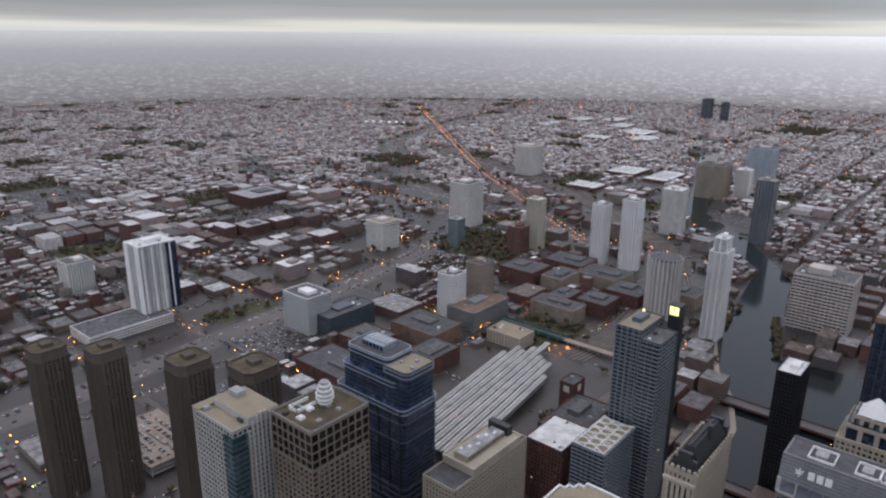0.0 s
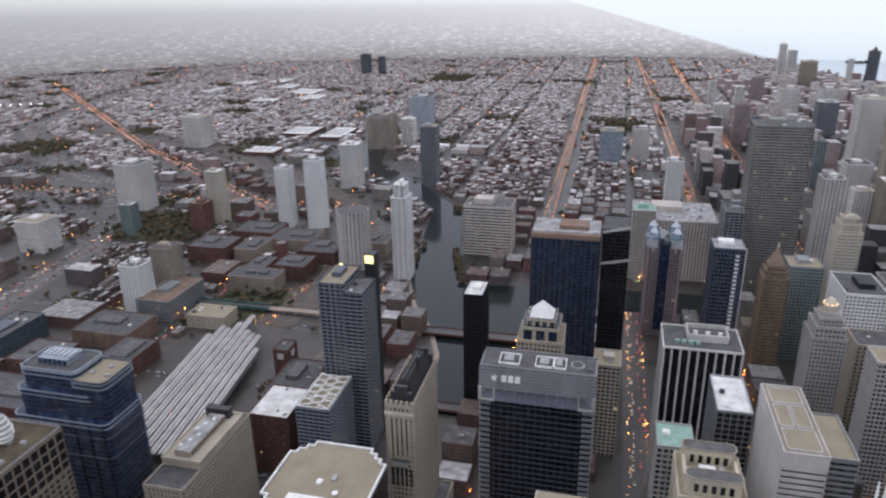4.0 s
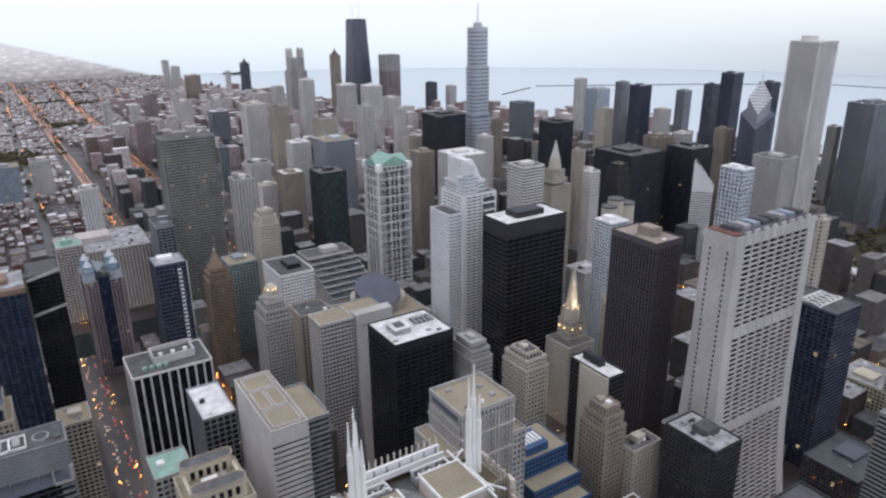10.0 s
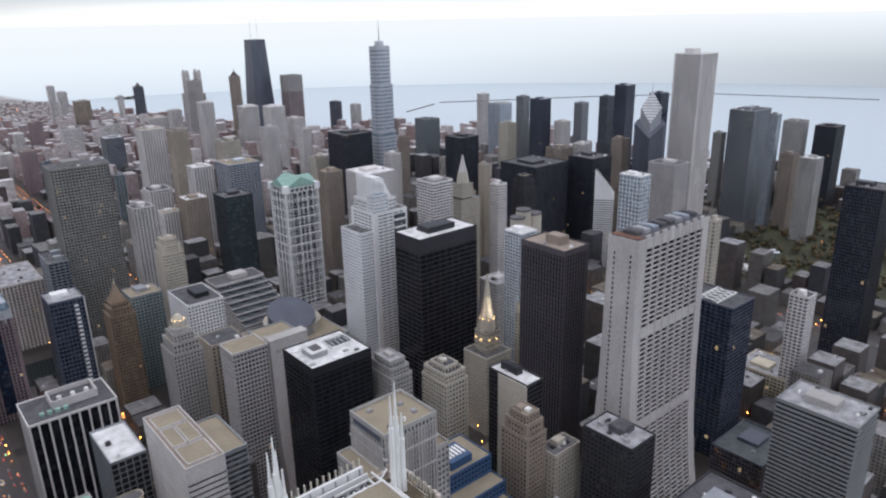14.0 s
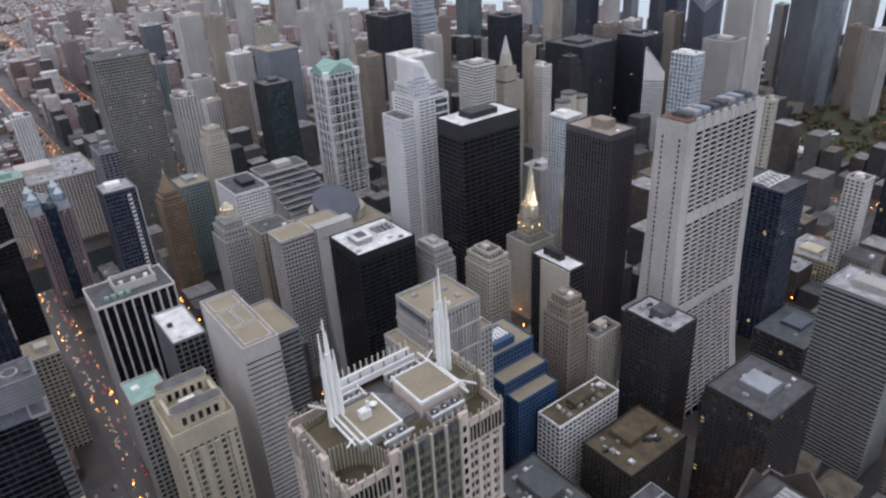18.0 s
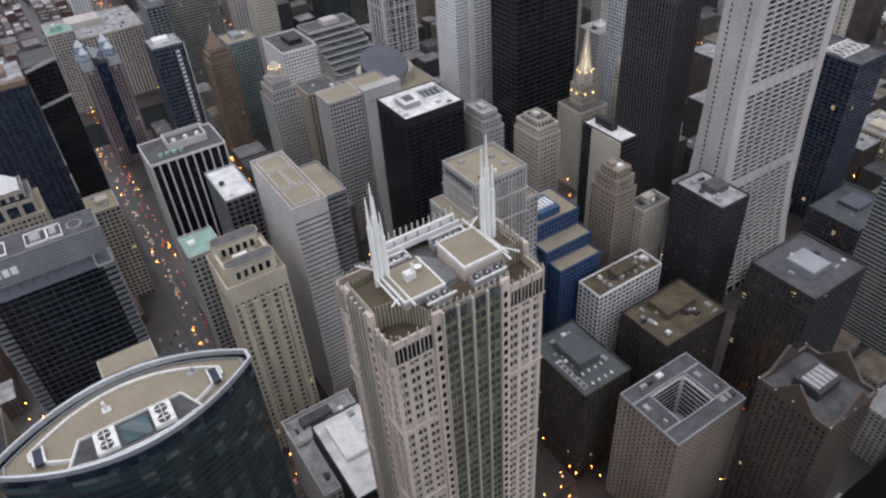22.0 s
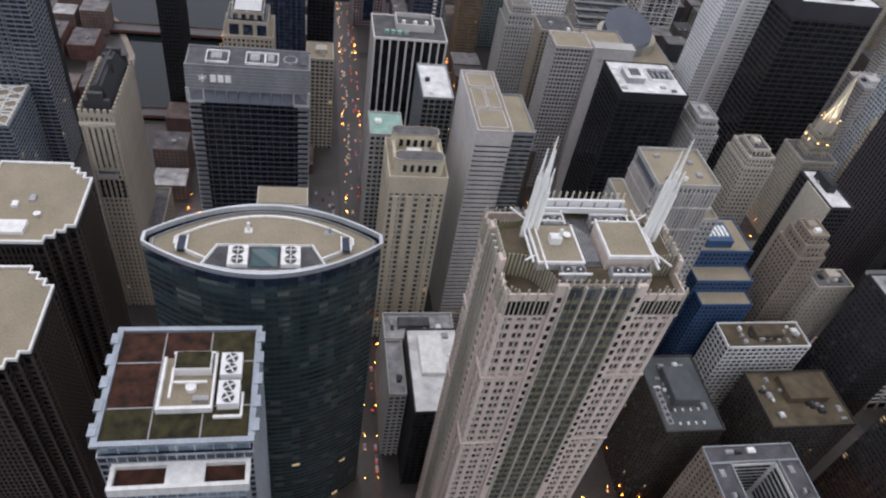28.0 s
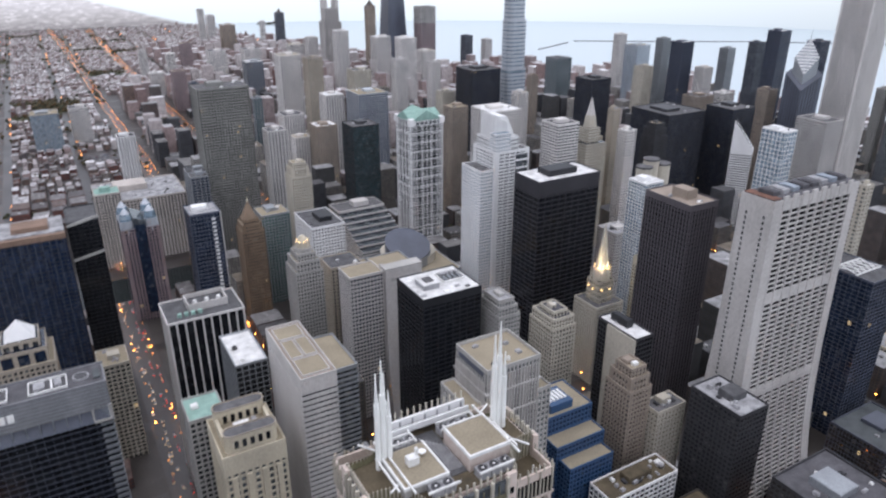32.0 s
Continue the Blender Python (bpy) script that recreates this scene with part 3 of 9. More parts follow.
def far_backdrop():
    """Glowing ring behind everything, painted with hazy distance: land to the west and north, open water to the east.
    """
    n, r = 128, RING
    v = [(r * math.sin(2 * math.pi * i / n), r * math.cos(2 * math.pi * i / n), z) for z in (-2.0, 399.0) for i in range(n)]
    f = [[i, (i + 1) % n, n + (i + 1) % n, n + i] for i in range(n)]
    me = bpy.data.meshes.new("backdrop")
    me.from_pydata(v, [], f)
    m, nn, l, b = nodes_of("painted_distant_haze")
    nn.remove(b)
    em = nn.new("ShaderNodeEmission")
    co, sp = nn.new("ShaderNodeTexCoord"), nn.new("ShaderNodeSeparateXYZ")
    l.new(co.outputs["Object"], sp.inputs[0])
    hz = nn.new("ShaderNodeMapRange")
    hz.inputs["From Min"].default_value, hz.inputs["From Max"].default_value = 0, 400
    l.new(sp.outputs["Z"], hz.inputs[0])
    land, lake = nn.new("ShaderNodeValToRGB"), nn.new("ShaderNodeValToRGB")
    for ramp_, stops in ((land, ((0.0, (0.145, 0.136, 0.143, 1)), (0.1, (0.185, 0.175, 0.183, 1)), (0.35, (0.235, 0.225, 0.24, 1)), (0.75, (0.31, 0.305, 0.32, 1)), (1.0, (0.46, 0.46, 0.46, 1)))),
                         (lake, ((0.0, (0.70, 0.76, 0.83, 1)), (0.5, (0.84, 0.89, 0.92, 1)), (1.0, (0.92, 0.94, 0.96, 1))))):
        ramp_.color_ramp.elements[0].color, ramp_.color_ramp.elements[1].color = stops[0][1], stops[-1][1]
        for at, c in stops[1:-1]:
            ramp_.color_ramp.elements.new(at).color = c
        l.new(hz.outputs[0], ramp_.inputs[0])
    # ground beyond the ring, laid out in true perspective: x and y grow as 1 / (eye height - z)
    fall, far_, ks = nn.new("ShaderNodeMath"), nn.new("ShaderNodeMath"), nn.new("ShaderNodeVectorMath")
    fall.operation, far_.operation, ks.operation = "SUBTRACT", "DIVIDE", "SCALE"
    fall.inputs[0].default_value, far_.inputs[0].default_value = 416.0, 412.0
    l.new(sp.outputs["Z"], fall.inputs[1])
    l.new(fall.outputs[0], far_.inputs[1])
    l.new(co.outputs["Object"], ks.inputs[0])
    l.new(far_.outputs[0], ks.inputs["Scale"])
    flat_ = nn.new("ShaderNodeMapping")
    flat_.inputs["Scale"].default_value = (0.011, 0.008, 0.0)
    l.new(ks.outputs[0], flat_.inputs[0])
    tx = nn.new("ShaderNodeTexNoise")
    l.new(flat_.outputs[0], tx.inputs["Vector"])
    tx.inputs["Scale"].default_value, tx.inputs["Detail"].default_value = 1.0, 8
    tx.inputs["Roughness"].default_value = 0.72
    mr, hs = nn.new("ShaderNodeMapRange"), nn.new("ShaderNodeHueSaturation")
    mr.inputs["From Min"].default_value, mr.inputs["From Max"].default_value = 0.3, 0.7
    mr.inputs["To Min"].default_value, mr.inputs["To Max"].default_value = -0.5, 0.45
    l.new(tx.outputs["Fac"], mr.inputs[0])
    # roofs far off: small pale and dark specks round the ring
    turn, cell, vor = nn.new("ShaderNodeMath"), nn.new("ShaderNodeCombineXYZ"), nn.new("ShaderNodeTexVoronoi")
    turn.operation = "ARCTAN2"
    l.new(sp.outputs["X"], turn.inputs[0])
    l.new(sp.outputs["Y"], turn.inputs[1])
    wide, high = nn.new("ShaderNodeMath"), nn.new("ShaderNodeMath")
    wide.operation = high.operation = "MULTIPLY"
    wide.inputs[1].default_value, high.inputs[1].default_value = 4550 / 26.0, 1 / 9.0
    l.new(turn.outputs[0], wide.inputs[0])
    l.new(sp.outputs["Z"], high.inputs[0])
    l.new(wide.outputs[0], cell.inputs[0])
    l.new(high.outputs[0], cell.inputs[1])
    l.new(cell.outputs[0], vor.inputs["Vector"])
    vor.inputs["Scale"].default_value = 1.0
    pick, speck = nn.new("ShaderNodeSeparateColor"), nn.new("ShaderNodeValToRGB")
    l.new(vor.outputs["Color"], pick.inputs[0])
    l.new(pick.outputs[0], speck.inputs[0])
    speck.color_ramp.elements[0].color, speck.color_ramp.elements[1].color = (0.0, 0.0, 0.0, 1), (1.0, 1.0, 1.0, 1)
    speck.color_ramp.elements.new(0.72).color = (0.32, 0.32, 0.32, 1)
    both, fade, mild, grain = nn.new("ShaderNodeMath"), nn.new("ShaderNodeMapRange"), nn.new("ShaderNodeMath"), nn.new("ShaderNodeMath")
    both.operation, mild.operation, grain.operation = "MULTIPLY_ADD", "MULTIPLY", "ADD"
    both.inputs[1].default_value = 1.0
    l.new(speck.outputs[0], both.inputs[0])
    l.new(mr.outputs[0], both.inputs[2])
    fade.inputs["From Min"].default_value, fade.inputs["From Max"].default_value = 0.0, 250.0
    fade.inputs["To Min"].default_value, fade.inputs["To Max"].default_value = 0.6, 0.04
    l.new(sp.outputs["Z"], fade.inputs[0])
    l.new(both.outputs[0], mild.inputs[0])
    l.new(fade.outputs[0], mild.inputs[1])
    l.new(mild.outputs[0], grain.inputs[0])
    grain.inputs[1].default_value = 0.86
    # the painted haze brightens from the west to the north
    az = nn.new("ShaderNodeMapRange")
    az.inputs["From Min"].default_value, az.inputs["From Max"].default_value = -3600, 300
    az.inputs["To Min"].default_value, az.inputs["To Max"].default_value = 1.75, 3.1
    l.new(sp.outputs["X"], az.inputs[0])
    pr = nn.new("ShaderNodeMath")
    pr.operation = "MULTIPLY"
    # nearer ground below gets less of the painted veil
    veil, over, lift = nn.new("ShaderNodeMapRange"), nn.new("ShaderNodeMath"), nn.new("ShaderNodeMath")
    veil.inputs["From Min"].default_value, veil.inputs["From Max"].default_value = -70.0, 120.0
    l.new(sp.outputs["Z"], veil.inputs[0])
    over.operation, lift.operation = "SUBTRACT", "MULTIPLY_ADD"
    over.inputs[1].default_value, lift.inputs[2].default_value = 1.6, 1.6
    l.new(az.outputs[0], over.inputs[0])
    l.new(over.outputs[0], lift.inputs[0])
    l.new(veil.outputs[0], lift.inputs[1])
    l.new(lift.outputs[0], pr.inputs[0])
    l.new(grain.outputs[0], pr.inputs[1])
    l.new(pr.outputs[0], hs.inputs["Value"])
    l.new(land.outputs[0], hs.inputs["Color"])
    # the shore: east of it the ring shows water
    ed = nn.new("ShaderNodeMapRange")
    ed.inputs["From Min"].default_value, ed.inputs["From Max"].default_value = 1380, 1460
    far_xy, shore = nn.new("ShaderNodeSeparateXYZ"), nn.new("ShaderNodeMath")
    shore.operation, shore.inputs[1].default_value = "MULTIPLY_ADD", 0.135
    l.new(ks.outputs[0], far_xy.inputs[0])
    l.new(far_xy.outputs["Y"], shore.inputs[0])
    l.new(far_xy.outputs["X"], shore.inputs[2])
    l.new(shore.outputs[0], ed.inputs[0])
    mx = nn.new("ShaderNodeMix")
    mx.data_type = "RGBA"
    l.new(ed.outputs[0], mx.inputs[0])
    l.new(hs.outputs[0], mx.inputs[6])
    # painted lake brightness falls off to the east, less so near the horizon
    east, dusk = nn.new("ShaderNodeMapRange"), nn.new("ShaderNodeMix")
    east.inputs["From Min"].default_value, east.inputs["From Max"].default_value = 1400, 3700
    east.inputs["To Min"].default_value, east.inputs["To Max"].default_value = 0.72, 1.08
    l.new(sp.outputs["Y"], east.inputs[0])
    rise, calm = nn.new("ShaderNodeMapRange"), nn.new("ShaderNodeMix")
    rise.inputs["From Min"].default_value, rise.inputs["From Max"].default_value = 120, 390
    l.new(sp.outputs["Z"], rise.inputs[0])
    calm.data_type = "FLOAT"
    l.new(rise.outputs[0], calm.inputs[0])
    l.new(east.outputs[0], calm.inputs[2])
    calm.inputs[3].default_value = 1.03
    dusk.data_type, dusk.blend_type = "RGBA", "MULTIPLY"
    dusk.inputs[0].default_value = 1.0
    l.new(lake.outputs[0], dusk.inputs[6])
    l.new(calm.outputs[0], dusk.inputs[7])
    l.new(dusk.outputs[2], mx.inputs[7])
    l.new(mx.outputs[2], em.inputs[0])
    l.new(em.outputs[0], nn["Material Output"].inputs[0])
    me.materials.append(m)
    tagged(new("backdrop", me), "glowing backdrop painted with hazy suburbs and lake under low cloud", kind="structure")


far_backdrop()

# river: south branch, fork and north branch, east arm
RIVER = [(-205, -300), (-152, -300), (-152, 470), (-140, 590), (-112, 650), (-96, 730), (-80, 815), (60, 885), (400, 905), (900, 960), (1500, 1040), (1500, 1090), (900, 1010),
         (400, 960), (60, 955), (-100, 940), (-200, 925), (-232, 1040), (-275, 1260), (-395, 1440), (-565, 1635), (-640, 1900), (-850, 2500), (-880, 2560), (-925, 2520), (-700, 1900),
         (-620, 1590), (-445, 1400), (-340, 1290), (-312, 1080), (-292, 940), (-248, 836), (-211, 778), (-185, 711), (-176, 640), (-185, 560), (-203, 470)]


def river_reach(name, left, right):
    """Water between two banks that are given point by point."""
    v = [(x, y, 0.12) for a, b in zip(left, right) for x, y in (a, b)]
    me = bpy.data.meshes.new(name)
    me.from_pydata(v, [], [[2 * i, 2 * i + 1, 2 * i + 3, 2 * i + 2] for i in range(len(left) - 1)])
    me.materials.append(M["river"])
    tagged(new(name, me), "dark green-grey river between stone quays", kind="structure")


river_reach("river_water_south", [(-205, -300), (-203, 470), (-185, 560), (-176, 640), (-185, 711), (-211, 778), (-248, 836), (-292, 950)], [(-152, -300), (-152, 470), (-140, 590), (-112, 650), (-96, 730), (-86, 780), (-80, 815), (-200, 925)])
river_reach("river_water_north", [(-292, 950), (-312, 1080), (-340, 1290), (-445, 1400), (-620, 1590), (-700, 1900), (-925, 2520)], [(-200, 925), (-232, 1040), (-275, 1260), (-395, 1440), (-565, 1635), (-640, 1900), (-860, 2540)])
river_reach("river_water_far", [(-925, 2520), (-1150, 2800), (-1450, 3300), (-1930, 4090)], [(-860, 2540), (-1100, 2770), (-1400, 3260), (-1880, 4060)])
river_reach("river_water_east", [(-200, 925), (-100, 940), (60, 955), (400, 960), (900, 1010), (1500, 1090)], [(-80, 815), (-10, 860), (60, 885), (400, 905), (900, 960), (1500, 1040)])


def in_poly(x, y, pts):
    c = False
    for (x0, y0), (x1, y1) in zip(pts, pts[1:] + pts[:1]):
        if (y0 > y) != (y1 > y) and x < (x1 - x0) * (y - y0) / (y1 - y0) + x0:
            c = not c
    return c


def near_line(x, y, line, r):
    for (x0, y0), (x1, y1) in zip(line, line[1:]):
        dx, dy = x1 - x0, y1 - y0
        k = max(0, min(1, ((x - x0) * dx + (y - y0) * dy) / (dx * dx + dy * dy)))
        if math.hypot(x - x0 - k * dx, y - y0 - k * dy) < r:
            return True
    return False


def strip(name, line, width, z, material, label):
    """A road or rail bed along a line."""
    v, f = [], []
    for i, (x, y) in enumerate(line):
        a, c = line[max(i - 1, 0)], line[min(i + 1, len(line) - 1)]
        d = Vector((c[0] - a[0], c[1] - a[1])).normalized()
        v += [(x - d.y * width / 2, y + d.x * width / 2, z), (x + d.y * width / 2, y - d.x * width / 2, z)]
        if i:
            f.append([2 * i - 2, 2 * i - 1, 2 * i + 1, 2 * i])
    me = bpy.data.meshes.new(name)
    me.from_pydata(v, [], f)
    me.materials.append(M[material])
    return tagged(new(name, me), label, kind="structure")


FREEWAY = [(-790, -400), (-800, 300), (-830, 700), (-900, 1100), (-1100, 1350), (-1282, 1376), (-1600, 1650), (-1892, 1906), (-2150, 2700), (-2199, 3190), (-2500, 3800), (-2600, 4100)]
RAIL = [(-420, 740), (-400, 900), (-420, 1100), (-520, 1300), (-760, 1500), (-1100, 1720), (-1700, 1900)]
strip("road_freeway", FREEWAY, 46, 0.29, "freeway", "wide grey freeway with evening traffic")
M["ballast"] = plain("rail_ballast", (0.075, 0.062, 0.055), 0.9, 0.05, 0.4, fine=0.5)
M["track"] = plain("rail_track_bed", (0.16, 0.14, 0.125), 0.6, 0.05, 0.3, fine=0.5)
strip("rail_yard", RAIL, 60, 0.27, "ballast", "dark rail yard with many tracks")
for i_ in range(9):
    strip("rail_track_%d" % i_, [(x + 6.2 * (i_ - 4), y + 2 * (i_ - 4)) for x, y in RAIL], 1.8, 0.32, "track", "pair of steel rails on ballast")
AVENUES = [[(-108, 1150), (-127, 2935), (-135, 4400)], [(166, 1100), (120, 3800), (100, 4480)], [(300, 1000), (283, 4386)],
           [(41, 400), (42, 880)], [(-1290, 1690), (-2729, 2979)], [(-500, 1250), (-980, 1250), (-1500, 1250)], [(945, -300), (945, 900)], [(-1294, 1692), (-640, 1200)]]
for i_, av in enumerate(AVENUES):
    strip("road_avenue_%d" % i_, av, 27 if i_ == 3 else 15, 0.34 + 0.01 * i_, "asphalt", "straight city avenue of worn asphalt")

strip("road_riverside", [(-335, 1110), (-312, 1000), (-282, 890), (-258, 820), (-238, 760), (-222, 690), (-214, 620)], 13, 0.36, "freeway", "curving pale riverside road")
strip("quay_wall", [(-316, 1080), (-296, 945), (-252, 838), (-215, 780), (-189, 713), (-180, 640), (-189, 560)], 6, 0.30, "tan", "stone quay along the river")
STREET_X = [-4400 + 120 * i for i in range(15)] + [-2600, -2480, -2360, -2240, -2120, -2000, -1880, -1760, -1640, -1520, -1400, -1280, -1160, -1040, -945, -870, -740, -650, -545, -430, -315, -90, 41, 150, 283, 404, 520, 650, 800, 945, 1060, 1180, 1300, 1420, 1560, 1700]
STREET_Y = [-330, -220, -110, 40, 180, 322, 467, 600, 744, 850] + [980 + 98 * i for i in range(36)]


# ---- the near towers ----
def spire_mast(b, x, y, z0, z1):
    for dx, dy, f in ((-2.1, 0, 0.90), (2.0, -.6, 0.74), (0, 0, 1.0), (-.6, 2.0, 0.66), (1.5, 1.8, 0.86)):
        zt = z0 + (z1 - z0) * f
        zm = z0 + (zt - z0) * 0.72
        part("mast", cone_mesh("mast", 1.05, 0.95, z0, zm, 8, x + dx, y + dy), "mastwhite", b)
        part("mast_tip", cone_mesh("mast_tip", 0.7, 0.25, zm, zt, 6, x + dx, y + dy), "mastwhite", b)


def spired_tower():
    """The near tower: full square shaft, octagonal top, open corner terraces and two pairs of masts."""
    b = thing("spired_tower", "pink-beige granite tower with white roof masts", "building", 98.4, 171)
    TAKEN.append((64, 133, 148, 194))
    w, d = 66, 42
    x0, y0 = -w / 2, -d / 2
    tier(b, w, d, 0, 240, "pink", "g_dark", bay=5.5, floor=5.0, pier=0.34, band=0.34, hero=True, proud=0.7)
    for z in (148, 196, 232.5):
        part("belt_course", [(x0 - .6, -x0 + .6, y0 - .6, -y0 + .6, z, z + 1.0)], "pink", b)
    for face, half, off in (("s", w / 2, y0), ("n", w / 2, -y0), ("w", d / 2, x0), ("e", d / 2, -x0)):
        seen = face in "sw"
        sgn = -1 if off < 0 else 1

        def put(name, u0, u1, p0, p1, z0, z1, mat, label=""):
            a, c = sorted((off + sgn * p0, off + sgn * p1))
            bx = (u0, u1, a, c, z0, z1) if face in "sn" else (a, c, u0, u1, z0, z1)
            return part(name, [bx], mat, b, label)
        cw = 12.5 if face in "sn" else 6.5
        put("centre_glazing", -cw, cw, -.3, .7, 0, 247, "g_grey")
        for i in range(9):
            u = -cw + 2 * cw * i / 8
            hw_ = .42 if i % 2 == 0 else .16
            put("centre_fin", u - hw_, u + hw_, .6, 1.9 if i % 2 == 0 else 1.1, 0, 249 if i % 2 == 0 else 246, "cream" if i % 2 == 0 else "screen")
        for i in range(49 if seen else 0):
            put("centre_spandrel", -cw, cw, .6, .85, 5.0 * i, 5.0 * i + 1.7, "screen")
        for s in (-1, 1):
            u0, u1 = sorted((s * cw, s * (cw + 3.8)))
            put("flank_pier", u0, u1, -.3, 1.2, 0, 249.5, "pink")
            if face in "sw":
                for i in range(22, 49):
                    if i % 10 == 9:
                        put("flank_band", u0 - .1, u1 + .1, 1.1, 1.5, 5.0 * i + .2, 5.0 * i + 1.2, "cream")
                    put("flank_window", (u0 + u1) / 2 - .8, (u0 + u1) / 2 + .8, 1.0, 1.26, 5.0 * i + 1, 5.0 * i + 3.7, "g_black")
        # tall loggia windows under the corner terraces
        for s in (-1, 1):
            u0, u1 = sorted((s * (cw + 3.8), s * half))
            nb_ = 3 if half > 30 else 2
            for i in range(nb_ if seen else 0):
                u = u0 + (u1 - u0) * (i + .5) / nb_
                put("mullion", u - .28, u + .28, -.5, .05, 0, 233, "cream")
            u0, u1 = sorted((s * (cw + 4.4), s * (half - .8)))
            put("loggia_glazing", u0, u1, -.2, .25, 233.6, 240.6, "g_black")
            for i in range(10):
                u = u0 + (u1 - u0) * i / 9
                put("loggia_fin", u - .16, u + .16, .1, .75 if i % 3 else 1.0, 233.6, 244.4 if i % 3 == 0 else 240.6, "cream")
    # terraces and the octagon behind their curved screens
    part("terrace_deck", [(x0 + .5, -x0 - .5, y0 + .5, -y0 - .5, 239.8, 240.3)], "brownroof", b)
    part("terrace_wall", [(x0 - .1, -x0 + .1, y0 - .1, y0 + .7, 238.8, 244.0), (x0 - .1, -x0 + .1, -y0 - .7, -y0 + .1, 238.8, 244.0), (x0 - .1, x0 + .7, y0 + .7, -y0 - .7, 238.8, 244.0), (-x0 - .7, -x0 + .1, y0 + .7, -y0 - .7, 238.8, 244.0)], "pink", b)
    def corner_curve(sx, sy, k, inset):
        """A point of the concave corner screen, k from the long side to the short side."""
        bow = math.sin(math.pi * k) * 4.6
        return sx * (17 + (-x0 - 17.8) * k - bow * .62 - inset), sy * (-y0 - .8 - (-y0 - 9) * k - bow * .78 - inset)
    octo = []
    for sx, sy, ks in ((1, -1, range(13)), (1, 1, range(12, -1, -1)), (-1, 1, range(13)), (-1, -1, range(12, -1, -1))):
        octo += [corner_curve(sx, sy, k / 12, .5) for k in ks]
    part("top_block", poly_mesh("top_block", octo, 240, 247.6), "pink", b)
    part("roof", poly_mesh("roof", [(x * .98, y * .98) for x, y in octo], 247.6, 248.0), "brownroof", b)
    for sx in (-1, 1):
        for sy in (-1, 1):
            for i in range(17):
                px, py = corner_curve(sx, sy, i / 16, -.1)
                part("screen_fin", [(px - .16, px + .16, py - .16, py + .16, 240.2, 251)], "cream", b)
            sv, n_ = [], 12
            for i in range(n_ + 1):
                sv += [(*corner_curve(sx, sy, i / n_, .25), z) for z in (240.2, 250.2)]
            me = bpy.data.meshes.new("curved_screen")
            me.from_pydata(sv, [], [[2 * i, 2 * i + 2, 2 * i + 3, 2 * i + 1] for i in range(n_)])
            part("curved_screen", me, "screen", b, "curved olive-beige screen wall")
            for k in range(5):
                part("terrace_light", cone_mesh("terrace_light", .3, .3, 240.3, 241.2, 8, sx * (27 + 1.1 * k), sy * (17 - 1.2 * (k % 3))), "whitepaint", b)
            part("corner_buttress", [(sx * 32.6 - .5, sx * 32.6 + .5, sy * 9.6 - .5, sy * 9.6 + .5, 240, 250)], "pink", b)
            for k in range(5):
                part("pinnacle", [(sx * (18.5 + 3.5 * k) - .25, sx * (18.5 + 3.5 * k) + .25, sy * 20.9 - .25, sy * 20.9 + .25, 243, 246.4)], "cream", b)
                if k < 4:
                    part("pinnacle", [(sx * 32.9 - .25, sx * 32.9 + .25, sy * (10.5 + 3.2 * k) - .25, sy * (10.5 + 3.2 * k) + .25, 243, 246.4)], "cream", b)
    for i in range(13):
        x = -16 + 32 * i / 12
        for y in (y0 + .4, -y0 - .4):
            part("pinnacle", [(x - .28, x + .28, y - .28, y + .28, 247, 250.8)], "cream", b)
    for i in range(11):
        y = -9 + 18 * i / 10
        for x in (x0 + .4, -x0 - .4):
            part("pinnacle", [(x - .28, x + .28, y - .28, y + .28, 247, 250.8)], "cream", b)
    # plant on the roof
    part("plant_room", [(3, 19.5, -13, 5, 248, 254)], "pink", b)
    part("plant_roof", [(3.5, 19, -12.5, 4.5, 254, 254.4)], "gravel", b)
    part("roof_edge", [(2.8, 19.7, -13.3, -12.6, 253.6, 254.9), (2.8, 19.7, 4.6, 5.2, 253.6, 254.9), (2.8, 3.5, -12.6, 4.6, 253.6, 254.9), (19, 19.7, -12.6, 4.6, 253.6, 254.9)], "whitepaint", b)
    part("plant_room", [(-22, -5.5, -13.5, 5.5, 248, 251.5)], "concrete", b)
    part("plant_roof", [(-21.5, -6, -13, 5, 251.5, 251.9)], "gravel", b)
    part("roof_edge", [(-22.2, -5.3, -13.8, -13.1, 251.2, 252.3), (-6, -5.3, -13.1, 5.5, 251.2, 252.3), (-22.2, -21.5, -13.1, 5.5, 251.2, 252.3)], "whitepaint", b)
    part("roof_well", [(-5.3, 2.8, -12, 13, 248, 248.3)], "darkroof", b)
    part("screen_wall", [(-15, 19, 17, 18, 248, 254)], "white", b)
    part("screen_wall", [(-15, 19, 13.6, 14.2, 250.5, 253)], "white", b)
    part("walkway", [(-15, 19, 14.2, 17, 250.6, 251)], "unit", b)
    for i in range(14):
        part("pinnacle", [(-15 + 2.55 * i, -14.5 + 2.55 * i, 18, 18.6, 251, 257)], "cream", b)
    for i in range(7):
        part("screen_post", [(-14 + 5.2 * i, -13.6 + 5.2 * i, 16.4, 17, 248, 253.6)], "unit", b)
